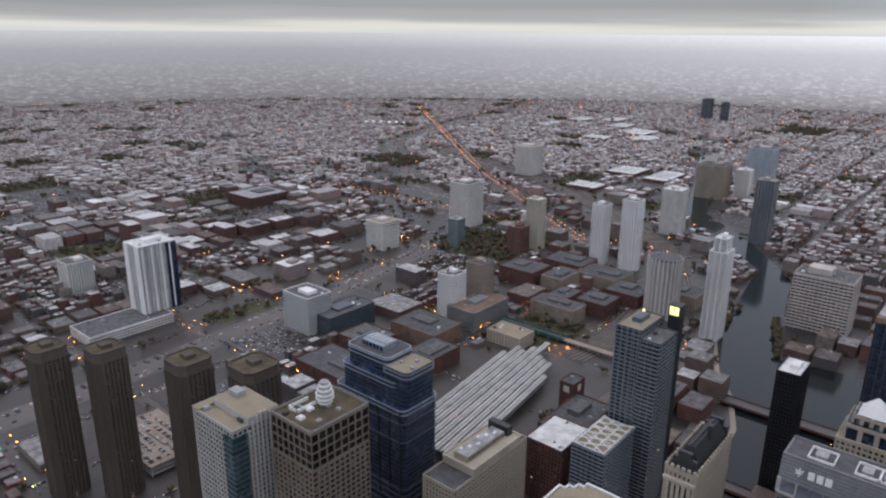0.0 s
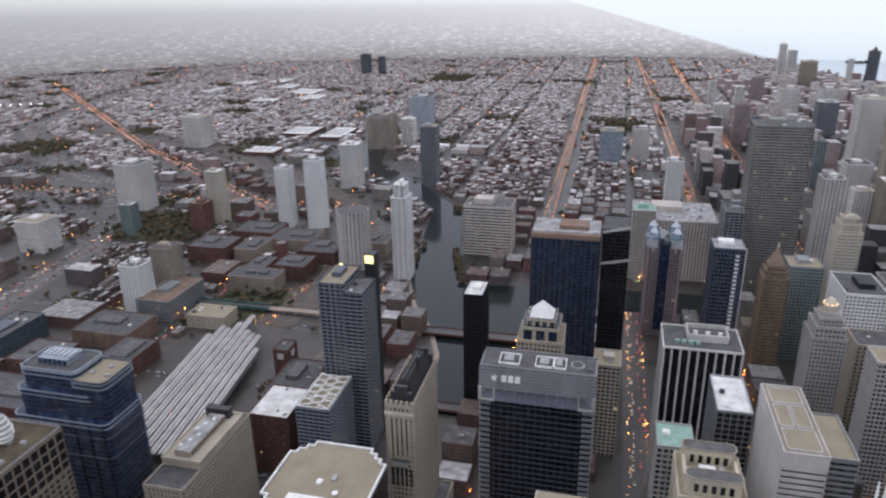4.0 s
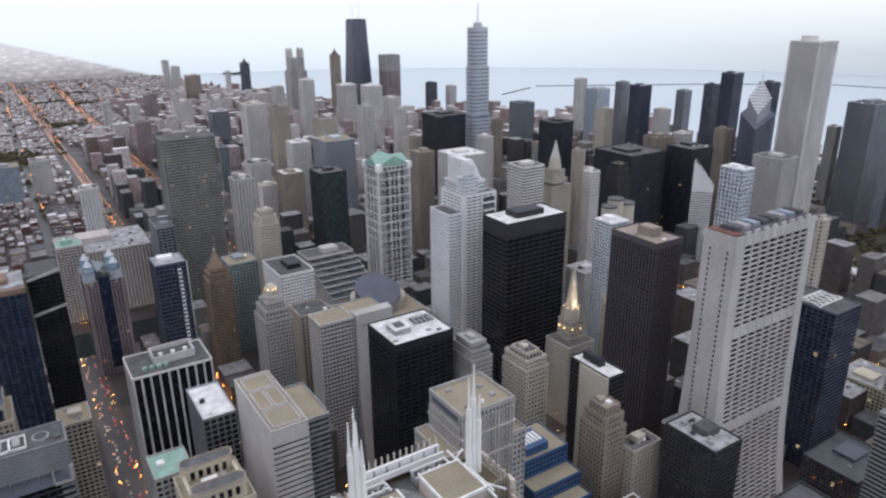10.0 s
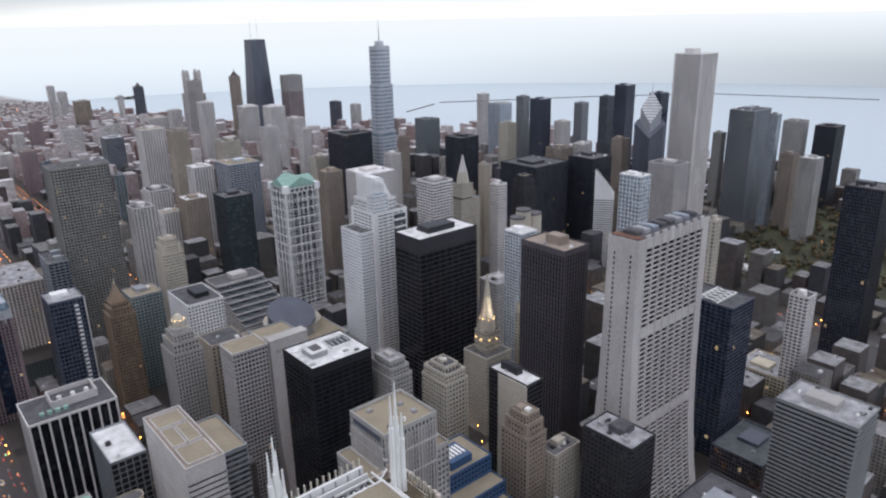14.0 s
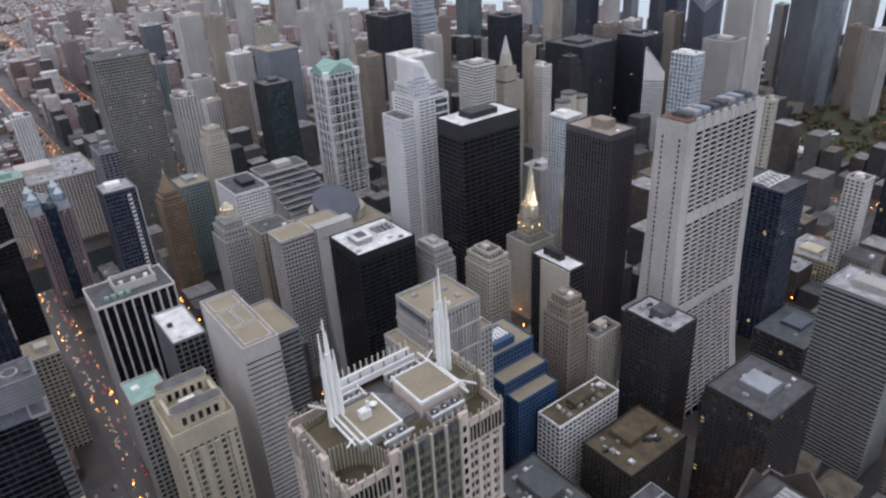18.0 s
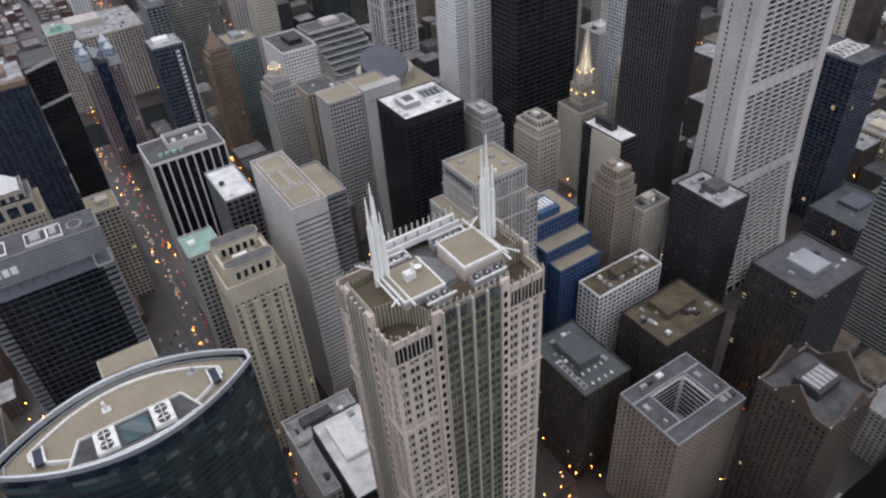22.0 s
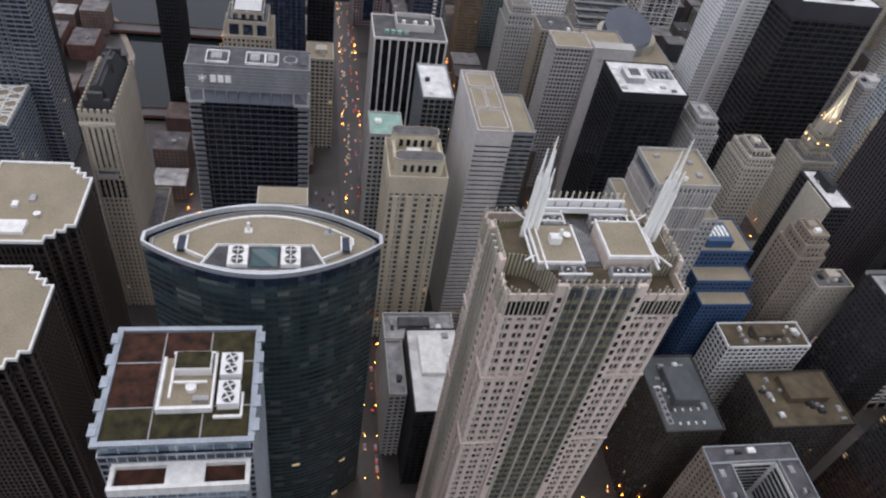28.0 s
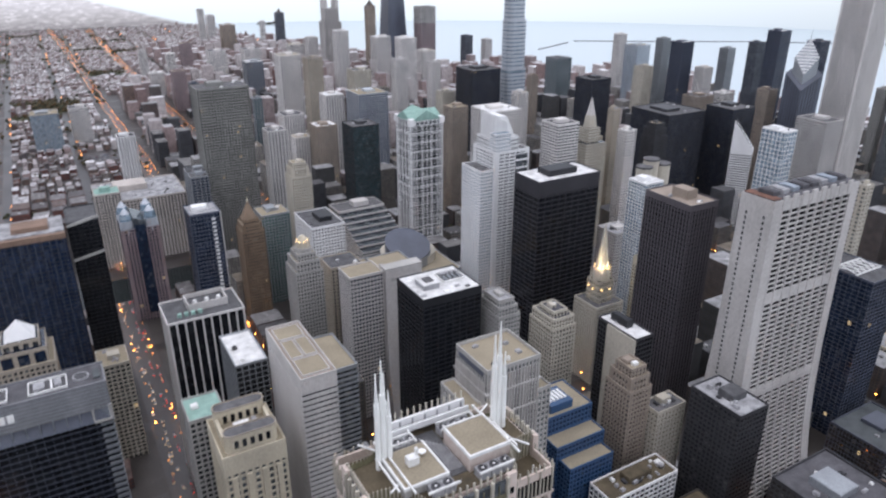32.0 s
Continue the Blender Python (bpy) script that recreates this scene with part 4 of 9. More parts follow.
    for x, y in ((-13, 9.4), (-8.4, 9.4), (5.5, 9.4), (10, 9.4), (14.4, 9.4), (-12, -16.2), (-7.5, -16.2), (6, -16.5), (10.5, -16.5), (15, -16.5)):
        u = part("cooling_unit", [(x - 2.1, x + 2.1, y - 2.2, y + 2.2, 248, 251)], "unit", b)
        part("fan", cone_mesh("fan", 1.7, 1.7, 251, 251.4, 16, x, y), "charcoal", u)
        part("fan_hub", cone_mesh("fan_hub", .4, .4, 251.4, 251.6, 8, x, y), "whitepaint", u)
    for q in ((-20, -19.4, -17, 14), (20.4, 21, -17, 14)):
        part("beam", [(q[0], q[1], q[2], q[3], 252, 252.7)], "whitepaint", b)
    for a0, ln, px, py in ((.7, 10, -23, -10), (-.7, 10, 24, -10), (.7, 10, 24, 11), (-.7, 10, -23, 11)):
        o = part("brace", [(-ln / 2, ln / 2, -.25, .25, 0, .6)], "whitepaint", b, at=(px, py, 251))
        o.rotation_euler = (0, .25, a0)
    for k, (px, py, lx, ly) in enumerate(((-14, 8, 14, .5), (-14, 11.8, 14, .5), (-20.6, 10, .5, 7), (-7.2, 10, .5, 7), (11, 7.4, 15, .5), (11, 11.8, 15, .5), (18, 9.6, .5, 5), (-10, -18.6, 12, .5), (10.5, -18.8, 14, .5), (22.5, -4, .6, 18), (-23.6, -4, .6, 18))):
        part("steel_frame", [(px - lx / 2, px + lx / 2, py - ly / 2, py + ly / 2, 251.2, 252.0)], "whitepaint", b)
    for k in range(8):
        part("roof_pipe", [(-4.6 + .9 * k, -4.2 + .9 * k, -10, 10 - k, 248.4, 249.2)], "unit", b)
    part("dish", cone_mesh("dish", 0.3, 1.5, 252, 253.4, 14, -9, -1), "whitepaint", b)
    part("antenna_box", [(-16, -12, -5, -2, 252, 255), (-13, -12, -4, -3, 255, 258)], "whitepaint", b)
    spire_mast(b, -21, 4, 244, 291)
    spire_mast(b, 25, 3, 244, 293)


def lens_tower():
    b = thing("lens_tower", "dark glass office tower with a lens-shaped roof", "building", -17.5, 215)
    TAKEN.append((-70, 36, 190, 242))
    n = 28
    hw, hd = 48, 21

    def outline(k):
        out = []
        for s in (-1, 1):
            for i in range(n + 1):
                u = -1 + 2 * i / n
                out.append((s * -u * hw * k, s * -k * (2.6 + (hd - 2.6) * (1 - u * u))))
        return out
    pts = outline(1.0)
    part("glazing", poly_mesh("glazing", pts, 0, 200), M_LENS, b)
    for i in range(50):
        z = 4 + 3.92 * i
        part("floor_band", LENS_BAND, "charcoal", b, at=(0, 0, z))
    for i, (x, y) in enumerate(pts):
        part("mullion", [(x - .1, x + .1, y - .1, y + .1, 0, 200)], "charcoal", b)
    part("crown_glass", rim_mesh("crown_glass", outline(1.0), 0.5, 199.5, 205.5), "g_navy", b)
    part("parapet", rim_mesh("parapet", outline(1.012), 1.0, 204.5, 207.0), "silver", b)
    part("roof", poly_mesh("roof", outline(0.965), 200, 203.2), "gravel", b)
    part("roof_curb", rim_mesh("roof_curb", outline(0.76), 0.7, 203.2, 205.2), "whitepaint", b)
    part("upper_deck", poly_mesh("upper_deck", outline(0.745), 203.2, 204.3), "gravel", b)
    part("window_track", rim_mesh("window_track", outline(0.94), 0.5, 203.2, 204.2), "steel", b)
    well = [(-24, -14.8), (-12, -18.4), (0, -19.4), (12, -18.4), (24, -14.8), (19, -3.6), (-19, -3.6)]
    # raised dark sheet stands in for the shaded depth of the well
    part("well_dark_sheet", poly_mesh("well_dark_sheet", well, 204.2, 205.3), "darkroof", b)
    part("well_curb", rim_mesh("well_curb", [(x * 1.02, y) for x, y in well], .5, 204.4, 206.6), "whitepaint", b)
    part("well_glass", [(-5.2, 5.2, -15.6, -5.4, 205.3, 205.7)], "g_teal", b)
    for s in (-1, 1):
        u = part("cooling_tower", [(s * 10.4 - 3.9, s * 10.4 + 3.9, -16, -5.2, 205.3, 207.4)], "whitepaint", b)
        for uy in (-13.3, -8.1):
            part("fan", cone_mesh("fan", 2.35, 2.35, 207.4, 207.7, 18, s * 10.4, uy), "charcoal", u)
            part("fan_blade", [(s * 10.4 - 2.3, s * 10.4 + 2.3, uy - .2, uy + .2, 207.7, 207.9), (s * 10.4 - .2, s * 10.4 + .2, uy - 2.3, uy + 2.3, 207.7, 207.9)], "whitepaint", u)
        part("end_glazing", [(s * 33 - 1.6, s * 33 + 1.6, -6, 2, 204.3, 205.6)], "g_navy", b)
        part("end_curb", [(s * 33 - 2.2, s * 33 - 1.6, -6, 2.5, 204.3, 206), (s * 33 + 1.6, s * 33 + 2.2, -6, 2.5, 204.3, 206)], "whitepaint", b)
    part("roof_crane", [(-8, -6.8, 6, 7.2, 203.4, 209), (-9, -5.8, 5, 8, 203.3, 205)], "whitepaint", b)
    part("roof_crane", [(26, 27, 6, 7, 203.4, 206.5), (24, 28, 5, 7.5, 203.3, 204.4)], "steel", b)
    part("mast", cone_mesh("mast", .15, .1, 204, 211, 6, -7, 9), "steel", b)
    part("plant_room", [(-5, 17, 21, 33, 196, 207)], "cream", b)
    part("plant_roof", [(-4.4, 16.4, 21.6, 32.4, 207, 207.4)], "gravel", b)
    part("lobby_block", [(-10, 22, 14, 34, 0, 196)], "g_navy", b)


def green_roof_tower():
    b = thing("green_roof_tower", "glass tower with a planted green and red-brown roof", "building", -41, 144)
    TAKEN.append((-68, -14, 100, 170))
    w, d, h = 48, 46, 206
    tier(b, w, d, 0, h - 6, "silver", "g_navy", bay=3, floor=4, pier=0.08, band=0.2, hero=True, proud=0.25)
    tier(b, w - 2, d - 2, h - 6, h, "silver", "g_sky", bay=6, floor=6, pier=0.06, band=0.1, proud=0.2)
    part("roof_frame", [(-24.6, 24.6, -23.6, -21.8, h, h + 1.4), (-24.6, 24.6, 21.8, 23.6, h, h + 1.4), (-24.6, -22.6, -21.8, 21.8, h, h + 1.4), (22.6, 24.6, -21.8, 21.8, h, h + 1.4)], "edge", b)
    for s in (-1, 1):
        for i in range(5):
            part("davit_bracket", [(s * 24.6 - 1.3, s * 24.6 + 1.3, -20 + i * 9, -15.5 + i * 9, h + .6, h + 1.8)], "edge", b)
    gx, gy = [-22.6, -8.0, 7.6, 22.6], [-21.8, -9.5, 8.5, 21.8]
    for i in range(3):
        for j in range(3):
            part("sedum_bed", [(gx[i] + .25, gx[i + 1] - .25, gy[j] + .25, gy[j + 1] - .25, h - .2, h + .35)], "sedumred" if i == 0 and j > 0 or (i, j) == (1, 2) else "sedum", b)
    for x in gx[1:3]:
        part("path_strip", [(x - .2, x + .2, -21.8, 21.8, h - .2, h + .5)], "unit", b)
    for y in gy[1:3]:
        part("path_strip", [(-22.6, 22.6, y - .2, y + .2, h - .2, h + .5)], "unit", b)
    part("plant_court", [(-6.5, 10, -11, 10, h + .3, h + .7)], "gravel", b)
    part("court_wall", [(-7, 10.5, -12, -10.8, h, h + 3), (-7, -6, -10.8, 9, h, h + 3), (9.8, 10.6, -10.8, 11, h, h + 3), (-4, 10.5, 10.2, 11, h, h + 3)], "whitepaint", b)
    part("stair_house", [(-3, 9, 2.5, 10, h, h + 4.6)], "white", b)
    part("stair_roof", [(-2.6, 8.6, 2.9, 9.6, h + 4.6, h + 5)], "sedum", b)
    part("crane_arm", [(-3.6, -2.8, -8, 4, h + 3, h + 3.8), (-3, 8, -2, -1.2, h + 2.5, h + 3.3)], "whitepaint", b)
    part("duct", [(4, 9, -8.4, -6.6, h + .7, h + 2.4)], "unit", b)
    part("tank", cone_mesh("tank", 1.8, 1.8, h + .7, h + 2.6, 14, 3, -3), "whitepaint", b)
    for y in (-6.5, 5.0):
        u = part("cooling_unit", [(12, 19, y - 4.6, y + 4.6, h + .4, h + 4)], "white", b)
        for uy in (-2.2, 2.2):
            part("fan", cone_mesh("fan", 2.0, 2.0, h + 4, h + 4.3, 16, 15.5, y + uy), "charcoal", u)
            o = part("fan_blade", [(-1.9, 1.9, -.22, .22, 0, .2), (-.22, .22, -1.9, 1.9, 0, .2)], "whitepaint", u, at=(15.5, y + uy, h + 4.3))
            o.rotation_euler = (0, 0, .5)
    part("pipe_rack", [(11, 20, -14.6, -13.6, h + .4, h + 1.4), (19.4, 20.2, -13.6, -5, h + .4, h + 1.4)], "whitepaint", b)
    # lower front wing with an open screen
    tier(b, 40, 9, 0, h - 14, "silver", "g_sky", bay=3, floor=4, pier=0.08, band=0.2, cy=-27.5, proud=0.25, cx=2)
    part("screen_frame", [(-20, 23, -32.6, -31.2, h - 14, h - 9.5), (-20, 23, -24.4, -23.2, h - 14, h - 10), (-20, -18.6, -31.2, -24.4, h - 14, h - 10), (21.6, 23, -31.2, -24.4, h - 14, h - 10), (-3, 9, -31.2, -24.4, h - 14, h - 10)], "whitepaint", b)
    for x0, x1 in ((-18.6, -3), (9, 21.6)):
        part("sedum_bed", [(x0, x1, -31.2, -24.4, h - 14, h - 12)], "sedumred", b)


def notched(w, d, c, steps=3):
    """A rectangle whose corners step back in small teeth."""
    q = []
    s = c / steps
    for i in range(steps):
        q += [(w / 2 - c + i * s, d / 2 - i * s), (w / 2 - c + (i + 1) * s, d / 2 - i * s)]
    q.append((w / 2, d / 2 - c))
    r = []
    for sx, sy, rev in ((1, 1, False), (1, -1, True), (-1, -1, False), (-1, 1, True)):
        p = [(x * sx, y * sy) for x, y in q]
        r += p[::-1] if rev else p
    return r


def exchange_tower(x, y):
    b = thing("exchange_tower", "dark red-brown granite tower with notched corners", "building", x, y, group="twin exchange towers")
    TAKEN.append((x - 34, x + 32, y - 34, y + 34))
    pts = notched(60, 62, 16, 4)[::-1]
    part("glazing", poly_mesh("glazing", [(u * .99, v * .99) for u, v in pts], 0, 150), "g_black", b)
    me = poly_mesh("floor_band", pts, 0, 1.7)
    for i in range(37):
        part("floor_band", me, "granite", b, at=(0, 0, 3.9 * i + 2.3))
    for i, (u, v) in enumerate(pts):
        part("pier", [(u - .5, u + .5, v - .5, v + .5, 0, 150)], "bronze", b)
    for s in (-1, 1):
        for k in range(-6, 7):
            part("pier", [(k * 2.3 - .3, k * 2.3 + .3, s * 31 - .45, s * 31 + .45, 0, 150)], "bronze", b)
            part("pier", [(s * 30 - .45, s * 30 + .45, k * 2.3 - .3, k * 2.3 + .3, 0, 150)], "bronze", b)
    part("top_band", poly_mesh("top_band", [(u * 1.012, v * 1.012) for u, v in pts], 149, 152.5), "black", b)
    part("roof", poly_mesh("roof", [(u * .96, v * .96) for u, v in pts], 152, 152.9), "gravel", b)
    part("parapet", rim_mesh("parapet", [(u * 1.015, v * 1.015) for u, v in pts], 0.95, 152, 153.8), "whitepaint", b)
    part("plant_court", [(-14, 8, -26, -17, 152.9, 155), (-12, -6, -24, -19, 155, 156)], "whitepaint", b)
    part("hatch", [(-3, 0, -6, -2, 152.9, 154.5)], "whitepaint", b)
    part("hatch", [(4, 7, -1, 4, 152.9, 154)], "unit", b)
    part("dish", cone_mesh("dish", .4, 1.8, 152.9, 155, 14, 11, -12), "whitepaint", b)


def bank_slab():
    """Office block with a sloping signed attic over a shallow slab."""
    b = thing("attic_office_block", "dark glass office block with grey signed attic", "building", -36, 384)
    TAKEN.append((-74, 2, 368, 400))
    w, d = 70, 24
    tier(b, w, d, 0, 170, "slate", "g_black", bay=4.5, floor=4.0, pier=0.04, band=0.14, hero=True, proud=0.3)
    for s in (-1, 1):
        me = box_mesh("balcony_band", [(s * (w / 2 - 3) - 3.4, s * (w / 2 - 3) + 3.4, -d / 2 - .8, d / 2 + .4, 0, 1.5)])
        for i in range(41):
            part("balcony_band", me, "steel", b, at=(0, 0, 4 * i + 6))
    x0, x1, y0, y1 = -w / 2 - .8, w / 2 + .8, -d / 2 - 1, d / 2 + 1
    # sloping skirt and glazed recess under the attic
    v = [(x0, y0 - 1.2, 170), (x1, y0 - 1.2, 170), (x1, y1, 170), (x0, y1, 170), (x0 + 9, y0 + 3, 178), (x1 - 9, y0 + 3, 178), (x1 - 9, y1 - 2, 178), (x0 + 9, y1 - 2, 178)]
    faces = [[0, 3, 2, 1], [4, 5, 6, 7], [0, 1, 5, 4], [1, 2, 6, 5], [2, 3, 7, 6], [3, 0, 4, 7]]
    me = bpy.data.meshes.new("metal_skirt")
    me.from_pydata(v, [], faces)
    part("metal_skirt", me, "slate", b)
    for s in (-1, 1):
        part("corner_frame", [(s * (w / 2) - 1, s * (w / 2) + 1, y0 - .8, y0 + .4, 169.5, 179)], "concrete", b)
        part("corner_frame", [(s * (w / 2 - 9) - .5, s * (w / 2 - 9) + .5, y0 - .8, y0 + .4, 171, 178)], "concrete", b)
        part("corner_ledge", [(min(s * w / 2, s * (w / 2 - 9)), max(s * w / 2, s * (w / 2 - 9)), y0 - 1.3, y0 + .6, 169.4, 171)], "concrete", b)
    for i in range(9):
        u = x0 + 10 + (w - 18.4) * i / 8
        part("skirt_rib", [(u - .2, u + .2, y0 - .4, y0 + .6, 170.6, 178)], "steel", b)
    v = [(x0, y0, 177.5), (x1, y0, 177.5), (x1, y1, 177.5), (x0, y1, 177.5), (x0, y0 + 2.2, 192), (x1, y0 + 2.2, 192), (x1, y1 - 1, 192), (x0, y1 - 1, 192)]
    me = bpy.data.meshes.new("attic")
    me.from_pydata(v, [], faces)
    part("attic", me, "attic", b)
    for i in range(7):
        part("attic_rib", [(x0 + .1, x1 - .1, y0 + .1 + i * .31, y0 + .4 + i * .31, 178.6 + i * 2, 178.85 + i * 2)], "steel", b)
    part("roof", [(x0 + 1, x1 - 1, y0 + 3.4, y1 - 2, 192, 192.3)], "mauveroof", b)
    part("roof_lip", [(x0, x1, y0 + 2.1, y0 + 3.0, 191.8, 193), (x0, x1, y1 - 1.8, y1 - 1, 191.8, 193)], "attic", b)
    for cx, cw in ((-18, 6), (4, 5.4), (13, 3.6)):
        part("roof_well", [(cx - cw, cx + cw, -6, 6, 192.3, 192.6)], "darkroof", b)
        part("well_curb", [(cx - cw - .5, cx + cw + .5, -6.6, -6, 192.2, 193.6), (cx - cw - .5, cx + cw + .5, 6, 6.6, 192.2, 193.6), (cx - cw - .5, cx - cw, -6, 6, 192.2, 193.6), (cx + cw, cx + cw + .5, -6, 6, 192.2, 193.6)], "whitepaint", b)
        part("rooftop_unit", [(cx - cw * .6, cx + cw * .4, -3.5, 3.5, 192.6, 194)], "unit", b)
    part("exhaust_drum", cone_mesh("exhaust_drum", 4.2, 4.2, 192.3, 193.6, 20, 24, 0), "unit", b)
    part("exhaust_fan", cone_mesh("exhaust_fan", 3.4, 3.4, 193.6, 193.8, 20, 24, 0), "charcoal", b)
    part("hatch", [(30, 33.5, -5, 4, 192.3, 193.4)], "slateroof", b)
    for sx, sw in ((-21.6, 3.2), (-17.4, 3.2), (-13.2, 3.2)):
        o = part("sign_mark", [(sx, sx + sw, -.35, 0, -2.2, 2.2)], "whitepaint", b, "white sign bar", at=(0, y0 + 1.1, 185.2))
        o.rotation_euler = (radians(-8.6), 0, 0)
    for i in range(3):
        o = part("sign_star", [(-.35, .35, -.35, 0, -2.4, 2.4)], "whitepaint", b, "white star-like sign shape", at=(-26, y0 + 1.1, 185.2))
        o.rotation_euler = (radians(-8.6), radians(60 * i), 0)


def parapet_crowned(name, label, x0, x1, y0, y1, h, wall, pane, cut=(.9, .96, .86, .66), roof="gravel", **k):
    """An older stone tower with set-back top storeys."""
    b = thing(name, label, "building", (x0 + x1) / 2, (y0 + y1) / 2)
    TAKEN.append((x0, x1, y0, y1))
    w, d = x1 - x0, y1 - y0
    k = dict(dict(bay=3.0, floor=3.8, pier=0.5, band=0.42), **k)
    z1, z2, k1, k2 = h * cut[0], h * cut[1], cut[2], cut[3]
    tier(b, w, d, 0, z1, wall, pane, **k)
    roof_on(b, w, d, z1, roof, wall, pent=0, units=0)
    k["hero"] = False
    tier(b, w * k1, d * k1, z1, z2, wall, pane, **k)
    roof_on(b, w * k1, d * k1, z2, roof, wall, pent=0)
    tier(b, w * k2, d * k2, z2, h, wall, pane, **k)
    roof_on(b, w * k2, d * k2, h, roof, wall, pent=2.5, units=2, seed=int(h))
    for s in (-1, 1):
        for t in (-1, 1):
            part("corner_turret", [(s * w * .38 - 1, s * w * .38 + 1, t * d * .38 - 1, t * d * .38 + 1, z1, z1 + (z2 - z1) * 1.08)], wall, b)
    return b


# Random paler teal panes imitate patches of reflected sky.
M_LENS = glass("lens_glass", (0.022, 0.054, 0.062), bay=5.2, floor=3.92, lit=0.006, rough=0.08, blind=0.22, glow=0.5, spec=0.7)


def lens_band():
    n, pts = 28, []
    for s in (-1, 1):
        for i in range(n + 1):
            u = -1 + 2 * i / n
            pts.append((s * -u * 48.25, s * -(2.8 + 18.4 * (1 - u * u))))
    return poly_mesh("floor_band", pts, 0, 1.15)


LENS_BAND = lens_band()
b_ = thing("observation_tower", "black bundled-tube skyscraper with the viewing deck", "building", 0, -38)
TAKEN.append((-70, 60, -130, 36))
tier(b_, 70, 69, 0, 408, "black", "g_black", bay=4.6, floor=4, pier=0.25, band=0.3)
part("sill", [(-4, 4, 37.0, 38.1, 411.42, 411.5)], "inside", b_, "dark window sill")
part("mullion", [(-1.25, -1.0, 38.12, 38.22, 409, 414)], "inside", b_, "dark window mullion")
spired_tower()
lens_tower()
green_roof_tower()
exchange_tower(-146, 297)
exchange_tower(-146, 218)
bank_slab()

tower("striped_pier_tower", "black office tower with white vertical piers", 47, 104, 490, 529, 156, roof="darkroof", pent=0, units=0, wall="lightcon", pane="g_black", bay=6.2, floor=3.9, pier=0.2, band=0, hero=True, proud=0.9)
b_ = thing("rooftop_plant_house", "pale open plant house on a dark roof", "plant house", 80, 514, 156)
part("wall", [(-15, 15, -10, -9, 0, 6), (-15, 15, 9, 10, 0, 6), (-15, -14, -9, 9, 0, 6), (14, 15, -9, 9, 0, 6)], "pale", b_)
part("floor_deck", [(-14, 14, -9, 9, .1, 2.5)], "darkroof", b_)
for i_ in range(3):
    part("tank", cone_mesh("tank", 1.5, 1.5, 2.5, 6.6, 12, -9 + 9 * i_, -5), "whitepaint", b_)
for i_ in range(4):
    part("rooftop_unit", [(-24 + 5 * i_, -21 + 5 * i_, -16, -13, .1, 2.6)], "copper", b_)
tower("banded_tower", "pale banded office slab with a tan roof", 96, 118, 330, 398, 185, roof="tan", wall="pale", pane="g_dark", bay=20, floor=3.7, pier=0, band=0.64, hero=True, proud=0.4, pent=0, units=0, parapet=1.2, crown=8)
b_ = bpy.data.objects["banded_tower"]
for i_, q_ in enumerate(((-8, 8, -30, -12), (-8, -1, -9, 12), (1, 8, -9, 12), (-8, 8, 15, 30))):
    part("roof_panel", [(*q_, 185.1, 185.7)], "gravel", b_)
    part("panel_curb", [(q_[0] - .5, q_[0], q_[2], q_[3], 185.1, 186.3), (q_[1], q_[1] + .5, q_[2], q_[3], 185.1, 186.3), (q_[0], q_[1], q_[2] - .5, q_[2], 185.1, 186.3), (q_[0], q_[1], q_[3], q_[3] + .5, 185.1, 186.3)], "pale", b_)
tower("banded_tower", "dark banded office slab with a tan roof", 120, 140, 352, 396, 170, roof="gravel", wall="steel", pane="g_dark", bay=20, floor=3.7, pier=0, band=0.45, hero=True, proud=0.4, pent=0, units=0)
tower("gridded_block", "grey gridded block with a white roof", 74, 95, 398, 442, 163, roof="whiteroof", wall="steel", pane="g_black", bay=4.5, floor=4, pier=0.14, band=0.14, pent=0, units=2)
tower("black_tower", "black steel tower with a white roof full of plant", 210, 260, 394, 437, 178, roof="whiteroof", wall="black", pane="g_black", bay=6.2, floor=3.9, pier=0.1, band=0.25, hero=True, crown=6, pent=0, units=0, parapet=0.9)
b_ = bpy.data.objects["black_tower"]
part("plant_house", [(-17, -4, -8, 7, 178.1, 182.4)], "unit", b_)
part("plant_house_roof", [(-17.6, -3.4, -8.6, 7.6, 182.4, 183)], "whiteroof", b_)
part("plant_house_hatch", [(-14, -7, -5, 3, 183, 183.8)], "greyroof", b_)
part("sunk_deck", [(3, 21, -3, 12, 178.1, 178.4)], "darkroof", b_)
part("deck_curb", [(2.6, 21.4, -3.5, -3, 178.1, 180), (2.6, 21.4, 12, 12.5, 178.1, 180), (2.6, 3, -3, 12, 178.1, 180), (21, 21.4, -3, 12, 178.1, 180)], "whitepaint", b_)
for i_ in range(4):
    part("cooling_drum", cone_mesh("cooling_drum", 1.7, 1.7, 178.4, 181.4, 14, 6.6 + 4 * i_, 7), "unit", b_)
    part("duct", [(5 + 4 * i_, 6.4 + 4 * i_, -1.6, 4.4, 178.4, 180.6)], "steel", b_)
for x_, y_, q_ in ((-20, 12, 5), (-6, 13, 6), (-21, -15, 4), (-2, -16, 5), (9, -12, 4), (16, -16, 3.4), (-12, 12, 2.6)):
    part("roof_curb", [(x_ - q_ / 2, x_ + q_ / 2, y_ - q_ * .35, y_ + q_ * .35, 178.1, 178.9)], ("greyroof", "unit", "whitepaint")[int(q_) % 3], b_)
tower("court_tower", "dark bronze court tower with a white roof", 412, 491, 525, 567, 198, roof="whiteroof", wall="courtblack", pane="g_black", bay=9, floor=5.2, pier=0.05, band=0.22, hero=True, crown=15, pent=6, units=4, pent_mat="black", parapet=1.0)
